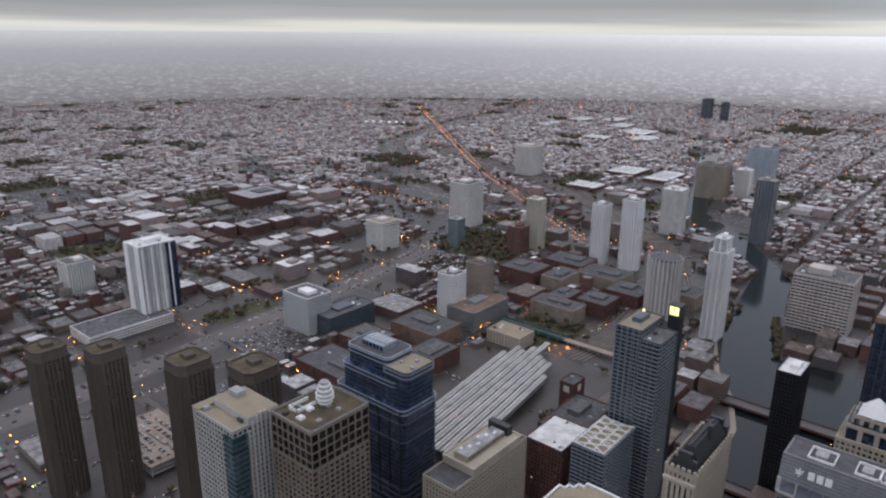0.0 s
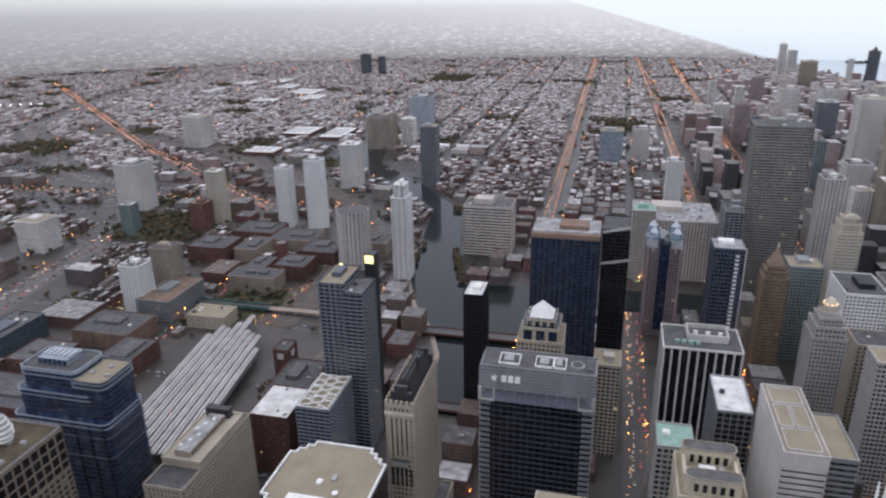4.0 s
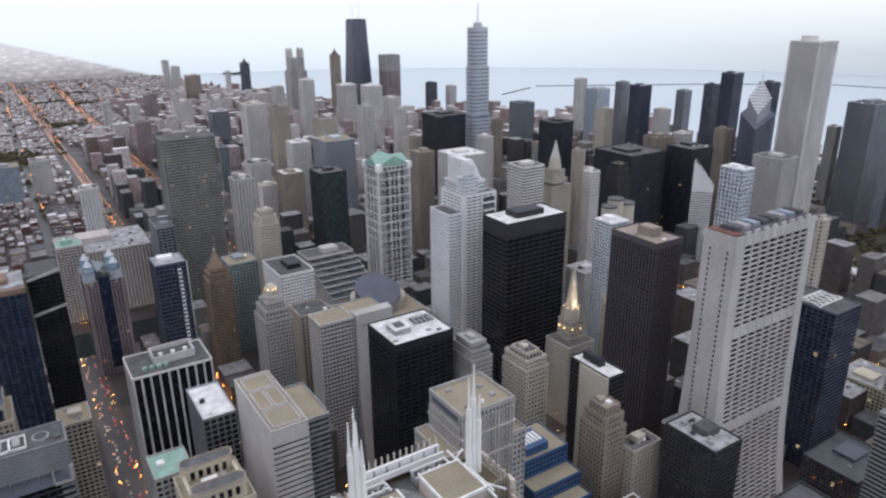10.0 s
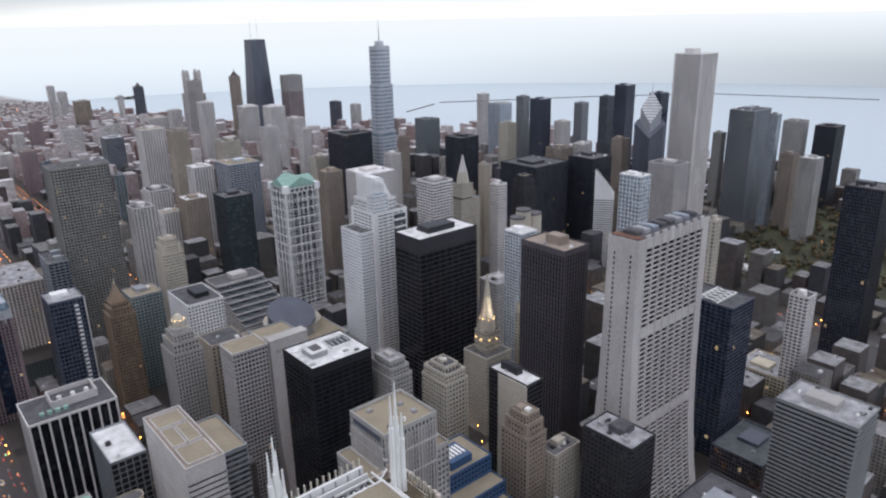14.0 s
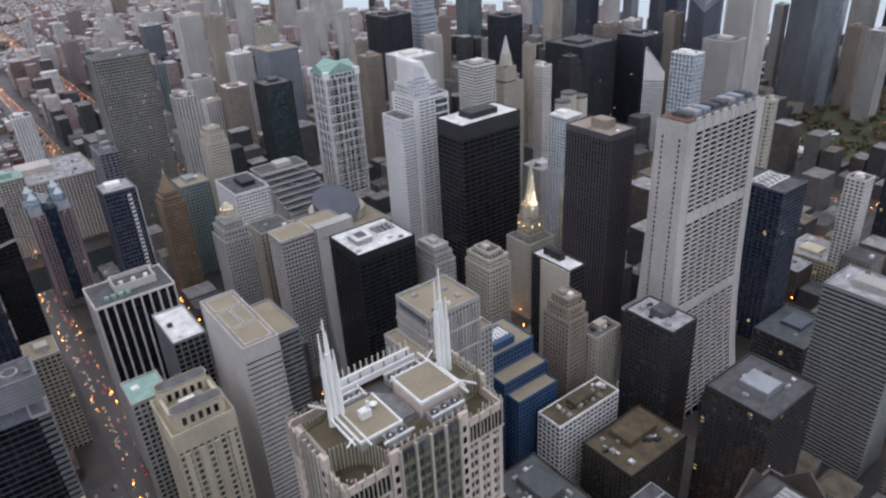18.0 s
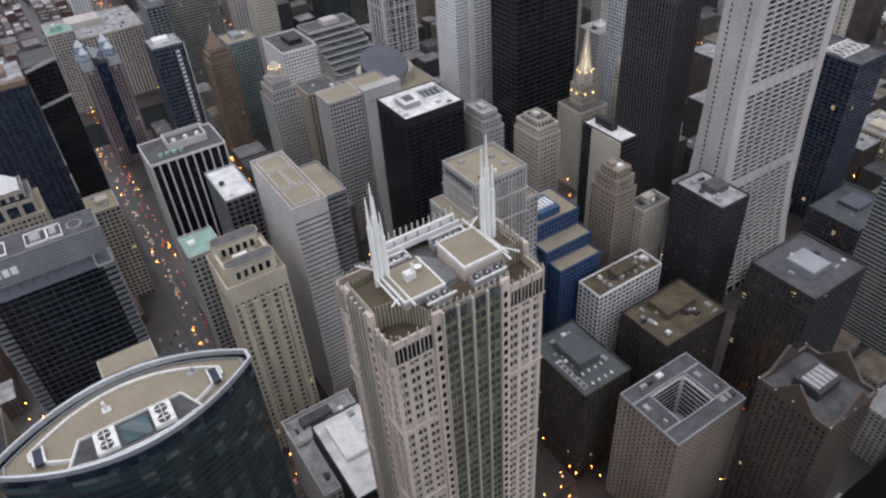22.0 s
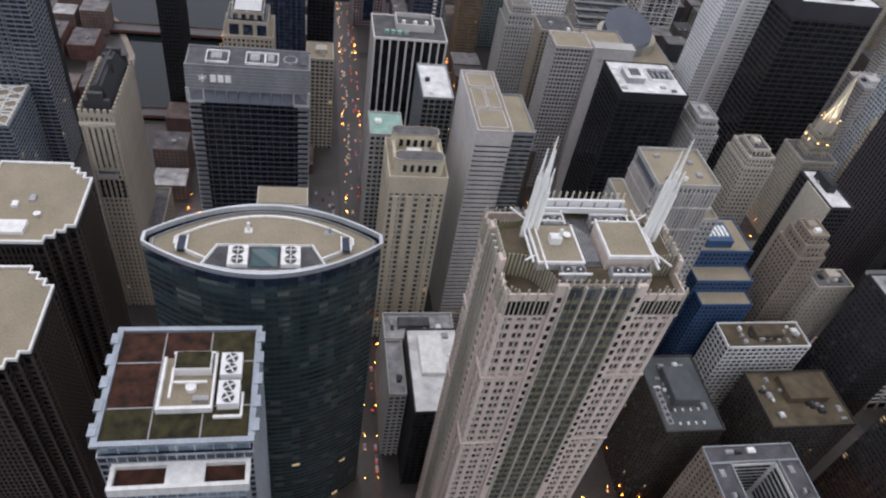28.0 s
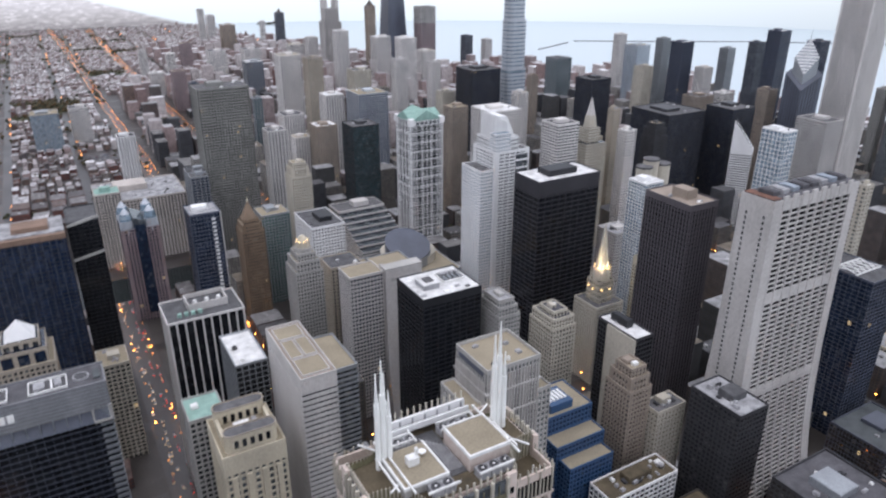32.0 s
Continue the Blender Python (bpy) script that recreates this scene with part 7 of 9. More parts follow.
tower("white_gridded_tower", "white gridded office tower with dark roof", 227, 266, 684, 742, 130, roof="darkroof", wall="white", pane="g_dark", bay=3.4, floor=3.8, pier=0.4, band=0.45, pent=5, units=3, pent_mat="black")
b_ = thing("terraced_glass_block", "banded glass block with curved terraced top", "building", 338, 784)
TAKEN.append((300, 375, 722, 845))
for i_ in range(8):
    tier(b_, 66, 112 - 11 * i_, 0 if i_ == 0 else 64 + 4 * i_, 68 + 4 * i_, "pale", "g_grey", bay=30, floor=3.6, pier=0, band=0.5, cy=5.5 * i_)
roof_on(b_, 66, 34, 96, "greyroof", "pale", cy=38.5, pent=6)
b_ = thing("rotunda_block", "glass civic centre with a sliced round atrium", "building", 335, 668)
TAKEN.append((270, 395, 610, 712))
tier(b_, 100, 80, 0, 70, "silver", "g_sky", bay=3, floor=4, pier=0.1, band=0.25)
roof_on(b_, 100, 80, 70, "gravel", "silver", pent=0, units=3)
me_ = cone_mesh("atrium_drum", 27, 27, 70, 92, 40, 6, 10)
for v_ in me_.vertices:
    if v_.co.z > 80:
        v_.co.z += (v_.co.y - 10) * 0.36
part("atrium_drum", me_, "slate", b_)
part("atrium_lip", rim_mesh("atrium_lip", [(6 + 27.4 * math.cos(2 * math.pi * q / 40), 10 + 27.4 * math.sin(2 * math.pi * q / 40)) for q in range(40)], 1.0, 70, 82), "steel", b_)
part("atrium_ring", cone_mesh("atrium_ring", 33, 33, 70, 80, 40, 10, 18), "cream", b_)
b_ = tower("grid_slab_tower", "grey gridded office slab with a tan roof", 199, 231, 508, 534, 150, roof="gravel", wall="pale", pane="g_navy", bay=3.2, floor=3.9, pier=0.3, band=0.35, hero=True, pent=0, units=0)
b_ = thing("plain_end_slab", "plain pale curving slab wall of an office tower", "building", 250, 511)
TAKEN.append((232, 270, 500, 562))
v_ = []
for z_, o_ in ((0, -11), (20, -7), (45, -3.5), (75, -1.2), (105, 0), (152, 0)):
    v_ += [(-18, -5.5 + o_, z_), (18, -5.5 + o_, z_), (18, 5.5, z_), (-18, 5.5, z_)]
me_ = bpy.data.meshes.new("wall")
me_.from_pydata(v_, [], [[4 * k + q, 4 * k + (q + 1) % 4, 4 * k + 4 + (q + 1) % 4, 4 * k + 4 + q] for k in range(5) for q in range(4)] + [[20, 21, 22, 23]])
part("wall", me_, "pale", b_)
part("coping", [(-18.3, 18.3, -5.8, 5.8, 152, 152.8)], "concrete", b_)
part("louvre_strip", [(-13, 13, -5.7, -5.4, 140, 143)], "concrete", b_)
tower("roof_terrace_block", "office wing with a tan gravel roof", 233, 268, 518, 552, 145, roof="gravel", wall="steel", pane="g_navy", bay=3.2, pier=0.15, band=0.3, pent=0, units=2)
tower("brown_stone_block", "brown stone block with a sunk dark roof", 216, 250, 600, 632, 118, roof="darkroof", wall="limestone", pane="g_dark", pier=0.5, band=0.4, units=3, pent=0)
tower("yellow_brick_block", "yellow brick block with a tan roof", -4, 20, 560, 590, 95, roof="gravel", wall="cream", pane="g_dark", units=6)
parapet_crowned("tan_spired_tower", "tan stone tower with a small spire", 250, 276, 815, 842, 165, "cream", "g_dark")

# the lakefront giants
b_ = thing("tapering_black_tower", "black tapering tower with two white masts", "building", 1070, 2204)
# the black shaft is coloured slate blue to take in the haze
for w0_, w1_, z0_, z1_ in ((84, 74, 0, 90), (74, 64, 90, 190), (64, 55, 190, 290), (55, 50, 290, 351)):
    me_ = cone_mesh("shaft", w0_ * .70, w1_ * .70, z0_, z1_, 4)
    part("shaft", me_, "slate", b_).rotation_euler = (0, 0, radians(45))
for s_ in (-1, 1):
    part("mast", cone_mesh("mast", 0.9, 0.35, 351, 425, 8, 12 * s_, 0), "whitepaint", b_)
part("roof", [(-24, 24, -24, 24, 350.5, 352.5)], "black", b_)
b_ = thing("setback_glass_tower", "silver glass tower with rounded setbacks and a spire", "building", 787, 1104)
for w_, d_, r_, z0_, z1_, cx_ in ((52, 34, 12, 0, 122, 2), (46, 32, 11, 122, 205, 0), (42, 30, 11, 205, 292, -1), (37, 27, 10, 292, 362, -2)):
    part("glazing", poly_mesh("glazing", rounded(w_ - .8, d_ - .8, r_, 5, cx_), z0_, z1_), "g_sky", b_)
    me_ = poly_mesh("floor_band", rounded(w_, d_, r_, 5, cx_), 0, 4.6)
    for k_ in range(int((z1_ - z0_) / 7)):
        part("floor_band", me_, "brightsteel", b_, at=(0, 0, z0_ + 7 * k_))
    for px_, py_ in rounded(w_, d_, r_, 2, cx_):
        part("mullion", [(px_ - .3, px_ + .3, py_ - .3, py_ + .3, z0_, z1_)], "brightsteel", b_)
    part("setback_cap", poly_mesh("setback_cap", rounded(w_ + .6, d_ + .6, r_, 5, cx_), z1_ - 3, z1_), "brightsteel", b_)
part("crown", cone_mesh("crown", 9, 8, 362, 371, 20, -2), "brightsteel", b_)
part("spire", cone_mesh("spire", 1.3, .3, 371, 412, 8, -2), "silver", b_)
b_ = tower("white_shaft_tower", "tall white granite shaft with narrow ribs", 1162, 1216, 664, 718, 340, roof="whiteroof", wall="lightcon", pane="g_grey", bay=3.2, floor=4, pier=0.6, band=0, pent=9, units=0, corner=3, proud=0.6)
b_ = thing("diamond_top_tower", "dark grey tower with a sloping white-striped diamond face", "building", 1082, 706)
b_.rotation_euler = (0, 0, radians(-57))


def sliced_prism(name, r, z0, mid, rise):
    """A square shaft set cornerwise, cut off by a sloping plane."""
    q = [(0, -r), (r, 0), (0, r), (-r, 0)]
    me = bpy.data.meshes.new(name)
    me.from_pydata([(x, y, z0) for x, y in q] + [(x, y, mid + rise * y) for x, y in q], [],
                   [[3, 2, 1, 0], [4, 5, 6, 7]] + [[i, (i + 1) % 4, 4 + (i + 1) % 4, 4 + i] for i in range(4)])
    return me


part("shaft", sliced_prism("shaft", 27, 0, 226, .85), "slate", b_)
for k_ in range(6):
    for s_ in (-1, 1):
        u_ = k_ * 4 + 1.5
        part("rib", [(s_ * u_ - .4, s_ * u_ + .4, u_ - 27.5, u_ - 26.6, 0, 226 + .85 * (u_ - 27))], "charcoal", b_)
part("diamond_core", sliced_prism("diamond_core", 17.7, 200, 253, 1.525), "steel", b_)
for k_ in range(11):
    y_ = -15 + 3 * k_
    h_ = 17.7 - abs(y_)
    part("stripe", [(-h_, h_, y_ - .55, y_ + .55, 252 + 1.525 * y_, 254.6 + 1.525 * y_)], "white", b_)
part("mast", cone_mesh("mast", .5, .15, 278, 296, 6, 0, 17), "steel", b_)
b_ = thing("cream_spire_tower", "slim cream stone tower with a tapering spire", "building", 634, 706)
tier(b_, 36, 32, 0, 172, "cream", "g_dark", bay=3.2, pier=0.5, band=0.4)
tier(b_, 20, 20, 172, 192, "cream", "g_dark", bay=3.2, pier=0.5, band=0.4)
part("lantern", cone_mesh("lantern", 9, 6.5, 192, 208, 8), "cream", b_)
part("spire", cone_mesh("spire", 6, .6, 208, 231, 8), "pale", b_)
tower("white_banded_block", "pale office slab with a plain roofline", 1000, 1042, 600, 650, 176, roof="greyroof", wall="pale", pane="g_grey", bay=3.4, pier=0.35, band=0.3)
tower("gridded_glass_tower", "white-framed glass apartment tower", 817, 841, 541, 576, 196, roof="whiteroof", wall="white", pane="g_sky", bay=6, floor=6, pier=0.14, band=0.14, units=3)
b_ = thing("slant_top_tower", "white striped tower with a sliced slanting top", "building", 938, 690)
TAKEN.append((905, 965, 650, 715))
b_.rotation_euler = (0, 0, radians(-54))
part("glazing", wedge_mesh("glazing", -15.6, 15.6, -13, 15, 0, 167, 126), "g_dark", b_)
for k_ in range(44):
    z_ = 3.8 * k_
    x_ = min(16, 16 - (z_ + 2 - 127) * 32 / 41)
    part("floor_band", [(-16, x_, -13.5, 15.5, z_, z_ + 2.2)], "white", b_)
part("slant_edge", wedge_mesh("slant_edge", -16.2, 16.2, -13.8, -12.8, 120, 169, 128), "white", b_)
tower("dark_lake_tower", "dark steel and glass lakefront tower", 1330, 1400, 640, 690, 227, roof="darkroof", wall="steel", pane="g_navy", bay=3, pier=0.3, band=0.25, pent=5)
b_ = thing("two_tone_tower", "rose marble tower with a grey top", "building", 1135, 2100)
tier(b_, 54, 50, 0, 190, "rose", "g_grey", bay=4, pier=0.4, band=0.3)
tier(b_, 54, 50, 190, 240, "concrete", "g_grey", bay=4, pier=0.4, band=0.3)
roof_on(b_, 54, 50, 240, "darkroof", "concrete", pent=0)
b_ = thing("pinnacled_tower", "pale stone tower with four corner pinnacles", "building", 880, 2290)
tier(b_, 60, 50, 0, 190, "pale", "g_dark", bay=4, pier=0.4, band=0.3)
tier(b_, 48, 40, 190, 232, "pale", "g_dark", bay=4, pier=0.4, band=0.3)
for s_ in (-1, 1):
    for t_ in (-1, 1):
        part("pinnacle", [(s_ * 19 - 5, s_ * 19 + 5, t_ * 15 - 5, t_ * 15 + 5, 232, 256), (s_ * 19 - 3, s_ * 19 + 3, t_ * 15 - 3, t_ * 15 + 3, 256, 264)], "pale", b_)
parapet_crowned("wedding_cake_tower", "tan terracotta tower with a domed lantern", 665, 700, 745, 780, 168, "limestone", "g_dark")
parapet_crowned("green_gold_tower", "dark green tower with a gilded cap", 742, 768, 690, 716, 184, "charcoal", "g_dark")
b_ = thing("round_twin_tower", "pale concrete tower of rounded bays", "building", 590, 545)
for i_, dx_ in enumerate((-14, 0, 14)):
    part("round_bay", cone_mesh("round_bay", 9, 9, 0, 185 + 6 * (i_ == 1), 16, dx_, 4 * (i_ == 1)), "cream", b_)
    part("bay_top", cone_mesh("bay_top", 9.3, 9.3, 185 + 6 * (i_ == 1), 187 + 6 * (i_ == 1), 16, dx_, 4 * (i_ == 1)), "greyroof", b_)

for x_, y_, z_, r_ in ((972.5, 2171.5, 243, 15), (975, 3153, 153, 15)):
    b_ = thing("tower_cap", "dark pointed cap on a tall slim tower", "tower cap", x_, y_, z_)
    part("pyramid", cone_mesh("pyramid", r_, 2, .2, 16, 4), "bronze", b_).rotation_euler = (0, 0, radians(45))
    part("finial", cone_mesh("finial", 1.6, .4, 16, 24, 8), "bronze", b_)

# blocks, lots and viaducts west of the tracks
tower("tan_corner_block", "small tan stone block beside the tracks", -528, -474, 716, 752, 18, roof="gravel", wall="limestone", pane="g_dark", bay=5, pier=0.6, band=0.5, units=5, pent=0)
for q_ in ((-536, -462, 835, 872, 24), (-536, -500, 880, 930, 20), (-490, -440, 890, 940, 22), (-664, -596, 930, 990, 26), (-700, -640, 830, 880, 18), (-585, -545, 940, 1000, 24), (-480, -420, 960, 1020, 20), (-450, -350, 1010, 1060, 22), (-560, -480, 1010, 1070, 18),
           (-640, -560, 1030, 1090, 20), (-1500, -1400, 935, 1045, 26), (-1260, -1205, 790, 850, 20), (-660, -600, 560, 610, 24), (-650, -560, 480, 540, 20), (-560, -515, 560, 640, 22), (-640, -560, 640, 700, 22)):
    tower("brick_loft_block", "dark brick loft block with a flat roof", *q_, roof=("darkroof", "greyroof", "mauveroof", "dirtyroof")[int(-q_[0]) // 4 % 4], wall=("brick", "brownbrick", "brick", "brick", "tan")[int(q_[2]) // 7 % 5], pane="g_dark", bay=4.2, floor=3.8, pier=0.5, band=0.4, units=2, pent=3, pent_mat="greyroof", group="brick loft blocks")
tower("atrium_block", "low dark teal glass office block", -738, -694, 575, 660, 30, roof="greyroof", wall="slate", pane="g_teal", bay=3, pier=0.1, band=0.3, units=6, pent=3)
b_ = thing("tracks_viaduct", "teal-sided footbridge viaduct over the rail tracks", "bridge", -495, 780, 0)
part("deck", [(-56, 54, -6, 6, 6.5, 7.5)], "asphalt", b_)
for s_ in (-1, 1):
    part("side_wall", [(-56, 54, 6 * s_ - .4, 6 * s_ + .4, 5.5, 10)], "g_green", b_, "teal painted side wall")
part("approach_deck", [(54, 128, -5, 5, 5.5, 7)], "tan", b_)
for i_ in range(12):
    part("post", [(-54 + 16 * i_, -53 + 16 * i_, -1, 1, 0, 6)], "concrete", b_)
b_ = thing("parking_garage", "open concrete parking garage beside the apartment towers", "garage", -630, 284, 0)
TAKEN.append((-690, -575, 245, 325))
part("deck", [(-50, 50, -30, 30, 3, 3.6)], "concrete", b_)
part("deck", [(-50, 50, -30, 30, 7, 7.6)], "concrete", b_)
part("roof_deck", [(-50, 50, -30, 30, 11, 11.6)], "tan", b_)
part("parapet", [(-50, 50, -30.4, -30, 10.6, 12.8), (-50, 50, 30, 30.4, 10.6, 12.8), (-50.4, -50, -30, 30, 10.6, 12.8), (50, 50.4, -30, 30, 10.6, 12.8)], "tan", b_)
for i_ in range(8):
    part("column", [(-49 + 14 * i_, -48 + 14 * i_, -29.6, -28.8, 0, 11)], "concrete", b_)
part("ramp_wall", [(-10, 20, -2, 2, 11.6, 13)], "tan", b_)
b_ = thing("stadium_lights", "row of white floodlights on tall poles", "floodlights", -2212, 2197)
for i_ in range(6):
    p_ = part("pole", [(-76 + 30 * i_, -75 + 30 * i_, -43 + 17 * i_, -42 + 17 * i_, 0, 25)], "steel", b_)
    part("floodlight", [(-78 + 30 * i_, -73 + 30 * i_, -44 + 17 * i_, -41 + 17 * i_, 25, 28)], "flood", p_)

b_ = thing("band_pavilion", "curling silver steel concert pavilion in the park", "pavilion", 1155, 505)
for k_, (x_, y_, r_, w_) in enumerate(((-20, 0, .5, 16), (-8, 6, -.3, 18), (6, 8, .4, 18), (20, 2, -.5, 16), (0, -6, .1, 22), (-14, -10, .8, 14), (14, -9, -.8, 14))):
    me_ = bpy.data.meshes.new("steel_sheet")
    n_ = 8
    v_ = []
    for q_ in range(n_ + 1):
        a_ = -0.3 + 2.4 * q_ / n_
        v_ += [(-w_ / 2, 7 * math.cos(a_), 6 + 14 * math.sin(a_) * (.7 + .1 * k_ % .3)), (w_ / 2, 9 * math.cos(a_), 4 + 16 * math.sin(a_) * .8)]
    me_.from_pydata(v_, [], [[2 * q, 2 * q + 1, 2 * q + 3, 2 * q + 2] for q in range(n_)])
    o_ = part("steel_sheet", me_, "silver", b_, at=(x_, y_, 0))
    o_.rotation_euler = (0, 0, r_)
part("stage", [(-18, 18, -4, 14, 0, 9)], "unit", b_)
for x_, y_, w_, d_ in ((1172, 578, 34, 14), (1110, 540, 40, 22), (1078, 500, 30, 26), (1120, 600, 50, 18)):
    tower("park_pavilion", "low white-roofed pavilion beside the park", x_ - w_ / 2, x_ + w_ / 2, y_ - d_ / 2, y_ + d_ / 2, 9, roof="whiteroof", wall="pale", pane="g_dark", pier=0.4, band=0.4, units=2, pent=0, group="park pavilions")
b_ = tower("lit_parking_block", "buff parking block with yellow-lit lower decks", 700, 750, 268, 324, 36, roof="dirtyroof", wall="warmstone", pane="g_warm", bay=4, floor=4, pier=0.3, band=0.4, units=8, pent=3)
for k_ in range(9):
    part("deck_lamp", [(-25.6, -25.1, -24 + 6 * k_, -22 + 6 * k_, 2.6, 3.2)], "yellowlamp", b_)


# ---- high-rises of the skyline ----
# Walls and panes are toned paler here, standing in for haze.
SKY = "towers of the skyline"
tower("high_rise", "tall pale grey concrete building with grey windows", 702, 730, 3514, 3542, 152, roof="greyroof", wall="lightcon", pane="g_grey", bay=4.5, pier=0.3, band=0.4, units=2, group=SKY)
tower("high_rise", "high pale grey concrete building with grey windows", 717, 752, 3404, 3439, 132, roof="darkroof", wall="lightcon", pane="g_grey", bay=4.5, pier=0.3, band=0.4, units=3, group=SKY)
tower("high_rise", "high tan concrete building with grey windows", 708, 762, 3088, 3142, 117, roof="whiteroof", wall="tan", pane="g_grey", bay=4, pier=0.45, band=0.4, units=4, group=SKY)
tower("high_rise", "high pale concrete building with grey windows", 974, 996, 3452, 3474, 93, roof="gravel", wall="lightcon", pane="g_grey", bay=5, pier=0.4, band=0.35, units=2, group=SKY)
tower("high_rise", "tall slate metal building with grey windows", 958, 992, 3136, 3170, 153, roof="greyroof", wall="slate", pane="g_grey", bay=3, pier=0.2, band=0.25, units=3, group=SKY)
tower("high_rise", "tall tan concrete building with grey windows", 959, 986, 2158, 2185, 243, roof="darkroof", wall="tan", pane="g_grey", bay=4, pier=0.45, band=0.4, units=4, group=SKY)
tower("high_rise", "tall pale concrete building with grey windows", 881, 926, 1761, 1806, 187, roof="whiteroof", wall="lightcon", pane="g_grey", bay=5, pier=0.4, band=0.35, units=2, group=SKY)
tower("high_rise", "high pale grey concrete building with grey windows", 1003, 1046, 1868, 1911, 133, roof="gravel", wall="lightcon", pane="g_grey", bay=4.5, pier=0.3, band=0.4, units=3, group=SKY)
tower("high_rise", "high slate metal building with grey windows", 1351, 1383, 2196, 2228, 126, roof="greyroof", wall="slate", pane="g_grey", bay=3, pier=0.2, band=0.25, units=4, group=SKY)
tower("high_rise", "high pale grey concrete building with grey windows", 1413, 1442, 2158, 2187, 114, roof="darkroof", wall="lightcon", pane="g_grey", bay=4.5, pier=0.3, band=0.4, units=2, group=SKY)
tower("high_rise", "tall pale concrete building with grey windows", 779, 815, 1979, 2015, 191, roof="whiteroof", wall="lightcon", pane="g_grey", bay=5, pier=0.4, band=0.35, units=3, group=SKY)
tower("high_rise", "tall pale concrete building with grey windows", 447, 493, 1464, 1510, 205, roof="gravel", wall="lightcon", pane="g_grey", bay=5, pier=0.4, band=0.35, units=4, group=SKY)
tower("high_rise", "tall buff limestone building with grey windows", 477, 509, 1379, 1411, 208, roof="greyroof", wall="limestone", pane="g_grey", bay=4, pier=0.5, band=0.4, units=2, group=SKY)
tower("high_rise", "tall cream stone building with grey windows", 568, 607, 1360, 1399, 179, roof="darkroof", wall="cream", pane="g_grey", bay=4, pier=0.5, band=0.45, units=3, group=SKY)
tower("high_rise", "tall pale concrete building with grey windows", 450, 486, 1216, 1252, 164, roof="whiteroof", wall="lightcon", pane="g_grey", bay=5, pier=0.4, band=0.35, units=4, group=SKY)
tower("high_rise", "tall silver metal building with blue glass", 469, 525, 1108, 1164, 182, roof="gravel", wall="silver", pane="g_blue", bay=6, pier=0.12, band=0.45, units=2, group=SKY)
tower("high_rise", "tall charcoal metal building with teal glass", 378, 419, 918, 959, 176, roof="greyroof", wall="charcoal", pane="g_teal", bay=3, pier=0.2, band=0.25, units=3, group=SKY)
tower("high_rise", "tall charcoal metal building with black glass", 672, 731, 1064, 1123, 212, roof="darkroof", wall="charcoal", pane="g_navy", bay=3, pier=0.3, band=0.25, units=4, group=SKY)
tower("high_rise", "tall pale grey concrete building with grey windows", 558, 612, 833, 887, 194, roof="whiteroof", wall="lightcon", pane="g_grey", bay=4.5, pier=0.3, band=0.4, units=2, group=SKY)
tower("high_rise", "tall tan concrete building with grey windows", 560, 589, 946, 975, 180, roof="gravel", wall="tan", pane="g_grey", bay=4, pier=0.45, band=0.4, units=3, group=SKY)
tower("high_rise", "tall cream stone building with grey windows", 652, 679, 1137, 1164, 164, roof="greyroof", wall="cream", pane="g_grey", bay=4, pier=0.5, band=0.45, units=4, group=SKY)
tower("high_rise", "high pale concrete building with grey windows", 379, 418, 1249, 1288, 128, roof="darkroof", wall="lightcon", pane="g_grey", bay=5, pier=0.4, band=0.35, units=2, group=SKY)
tower("high_rise", "high tan concrete building with grey windows", 384, 421, 1090, 1127, 140, roof="whiteroof", wall="tan", pane="g_grey", bay=4, pier=0.45, band=0.4, units=3, group=SKY)
tower("high_rise", "high pale concrete building with grey windows", 358, 386, 1127, 1155, 116, roof="gravel", wall="lightcon", pane="g_grey", bay=5, pier=0.4, band=0.35, units=4, group=SKY)
tower("high_rise", "tall pale concrete building with grey windows", 278, 307, 1004, 1033, 163, roof="greyroof", wall="lightcon", pane="g_grey", bay=5, pier=0.4, band=0.35, units=2, group=SKY)
tower("high_rise", "high grey steel building with navy glass", 152, 182, 971, 1001, 127, roof="darkroof", wall="steel", pane="g_navy", bay=6, pier=0.15, band=0.3, units=3, group=SKY)
tower("high_rise", "mid-rise pale grey concrete building with grey windows", 292, 331, 2259, 2298, 70, roof="whiteroof", wall="lightcon", pane="g_grey", bay=4.5, pier=0.3, band=0.4, units=4, group=SKY)
tower("high_rise", "high brown brick building with grey windows", 314, 349, 2005, 2040, 108, roof="gravel", wall="rose", pane="g_grey", bay=4, pier=0.5, band=0.5, units=2, group=SKY)
tower("high_rise", "high slate metal building with blue glass", 329, 351, 1858, 1880, 98, roof="greyroof", wall="slate", pane="g_blue", bay=3, pier=0.2, band=0.25, units=3, group=SKY)
tower("high_rise", "mid-rise pale grey concrete building with grey windows", 317, 344, 2666, 2693, 87, roof="darkroof", wall="lightcon", pane="g_grey", bay=4.5, pier=0.3, band=0.4, units=4, group=SKY)
tower("high_rise", "mid-rise pale concrete building with grey windows", 397, 427, 2603, 2633, 78, roof="whiteroof", wall="lightcon", pane="g_grey", bay=5, pier=0.4, band=0.35, units=2, group=SKY)
tower("high_rise", "high brown brick building with grey windows", 462, 501, 2687, 2726, 99, roof="gravel", wall="rose", pane="g_grey", bay=4, pier=0.5, band=0.5, units=3, group=SKY)
tower("high_rise", "high pale grey concrete building with grey windows", 481, 535, 2319, 2373, 113, roof="greyroof", wall="lightcon", pane="g_grey", bay=4.5, pier=0.3, band=0.4, units=4, group=SKY)
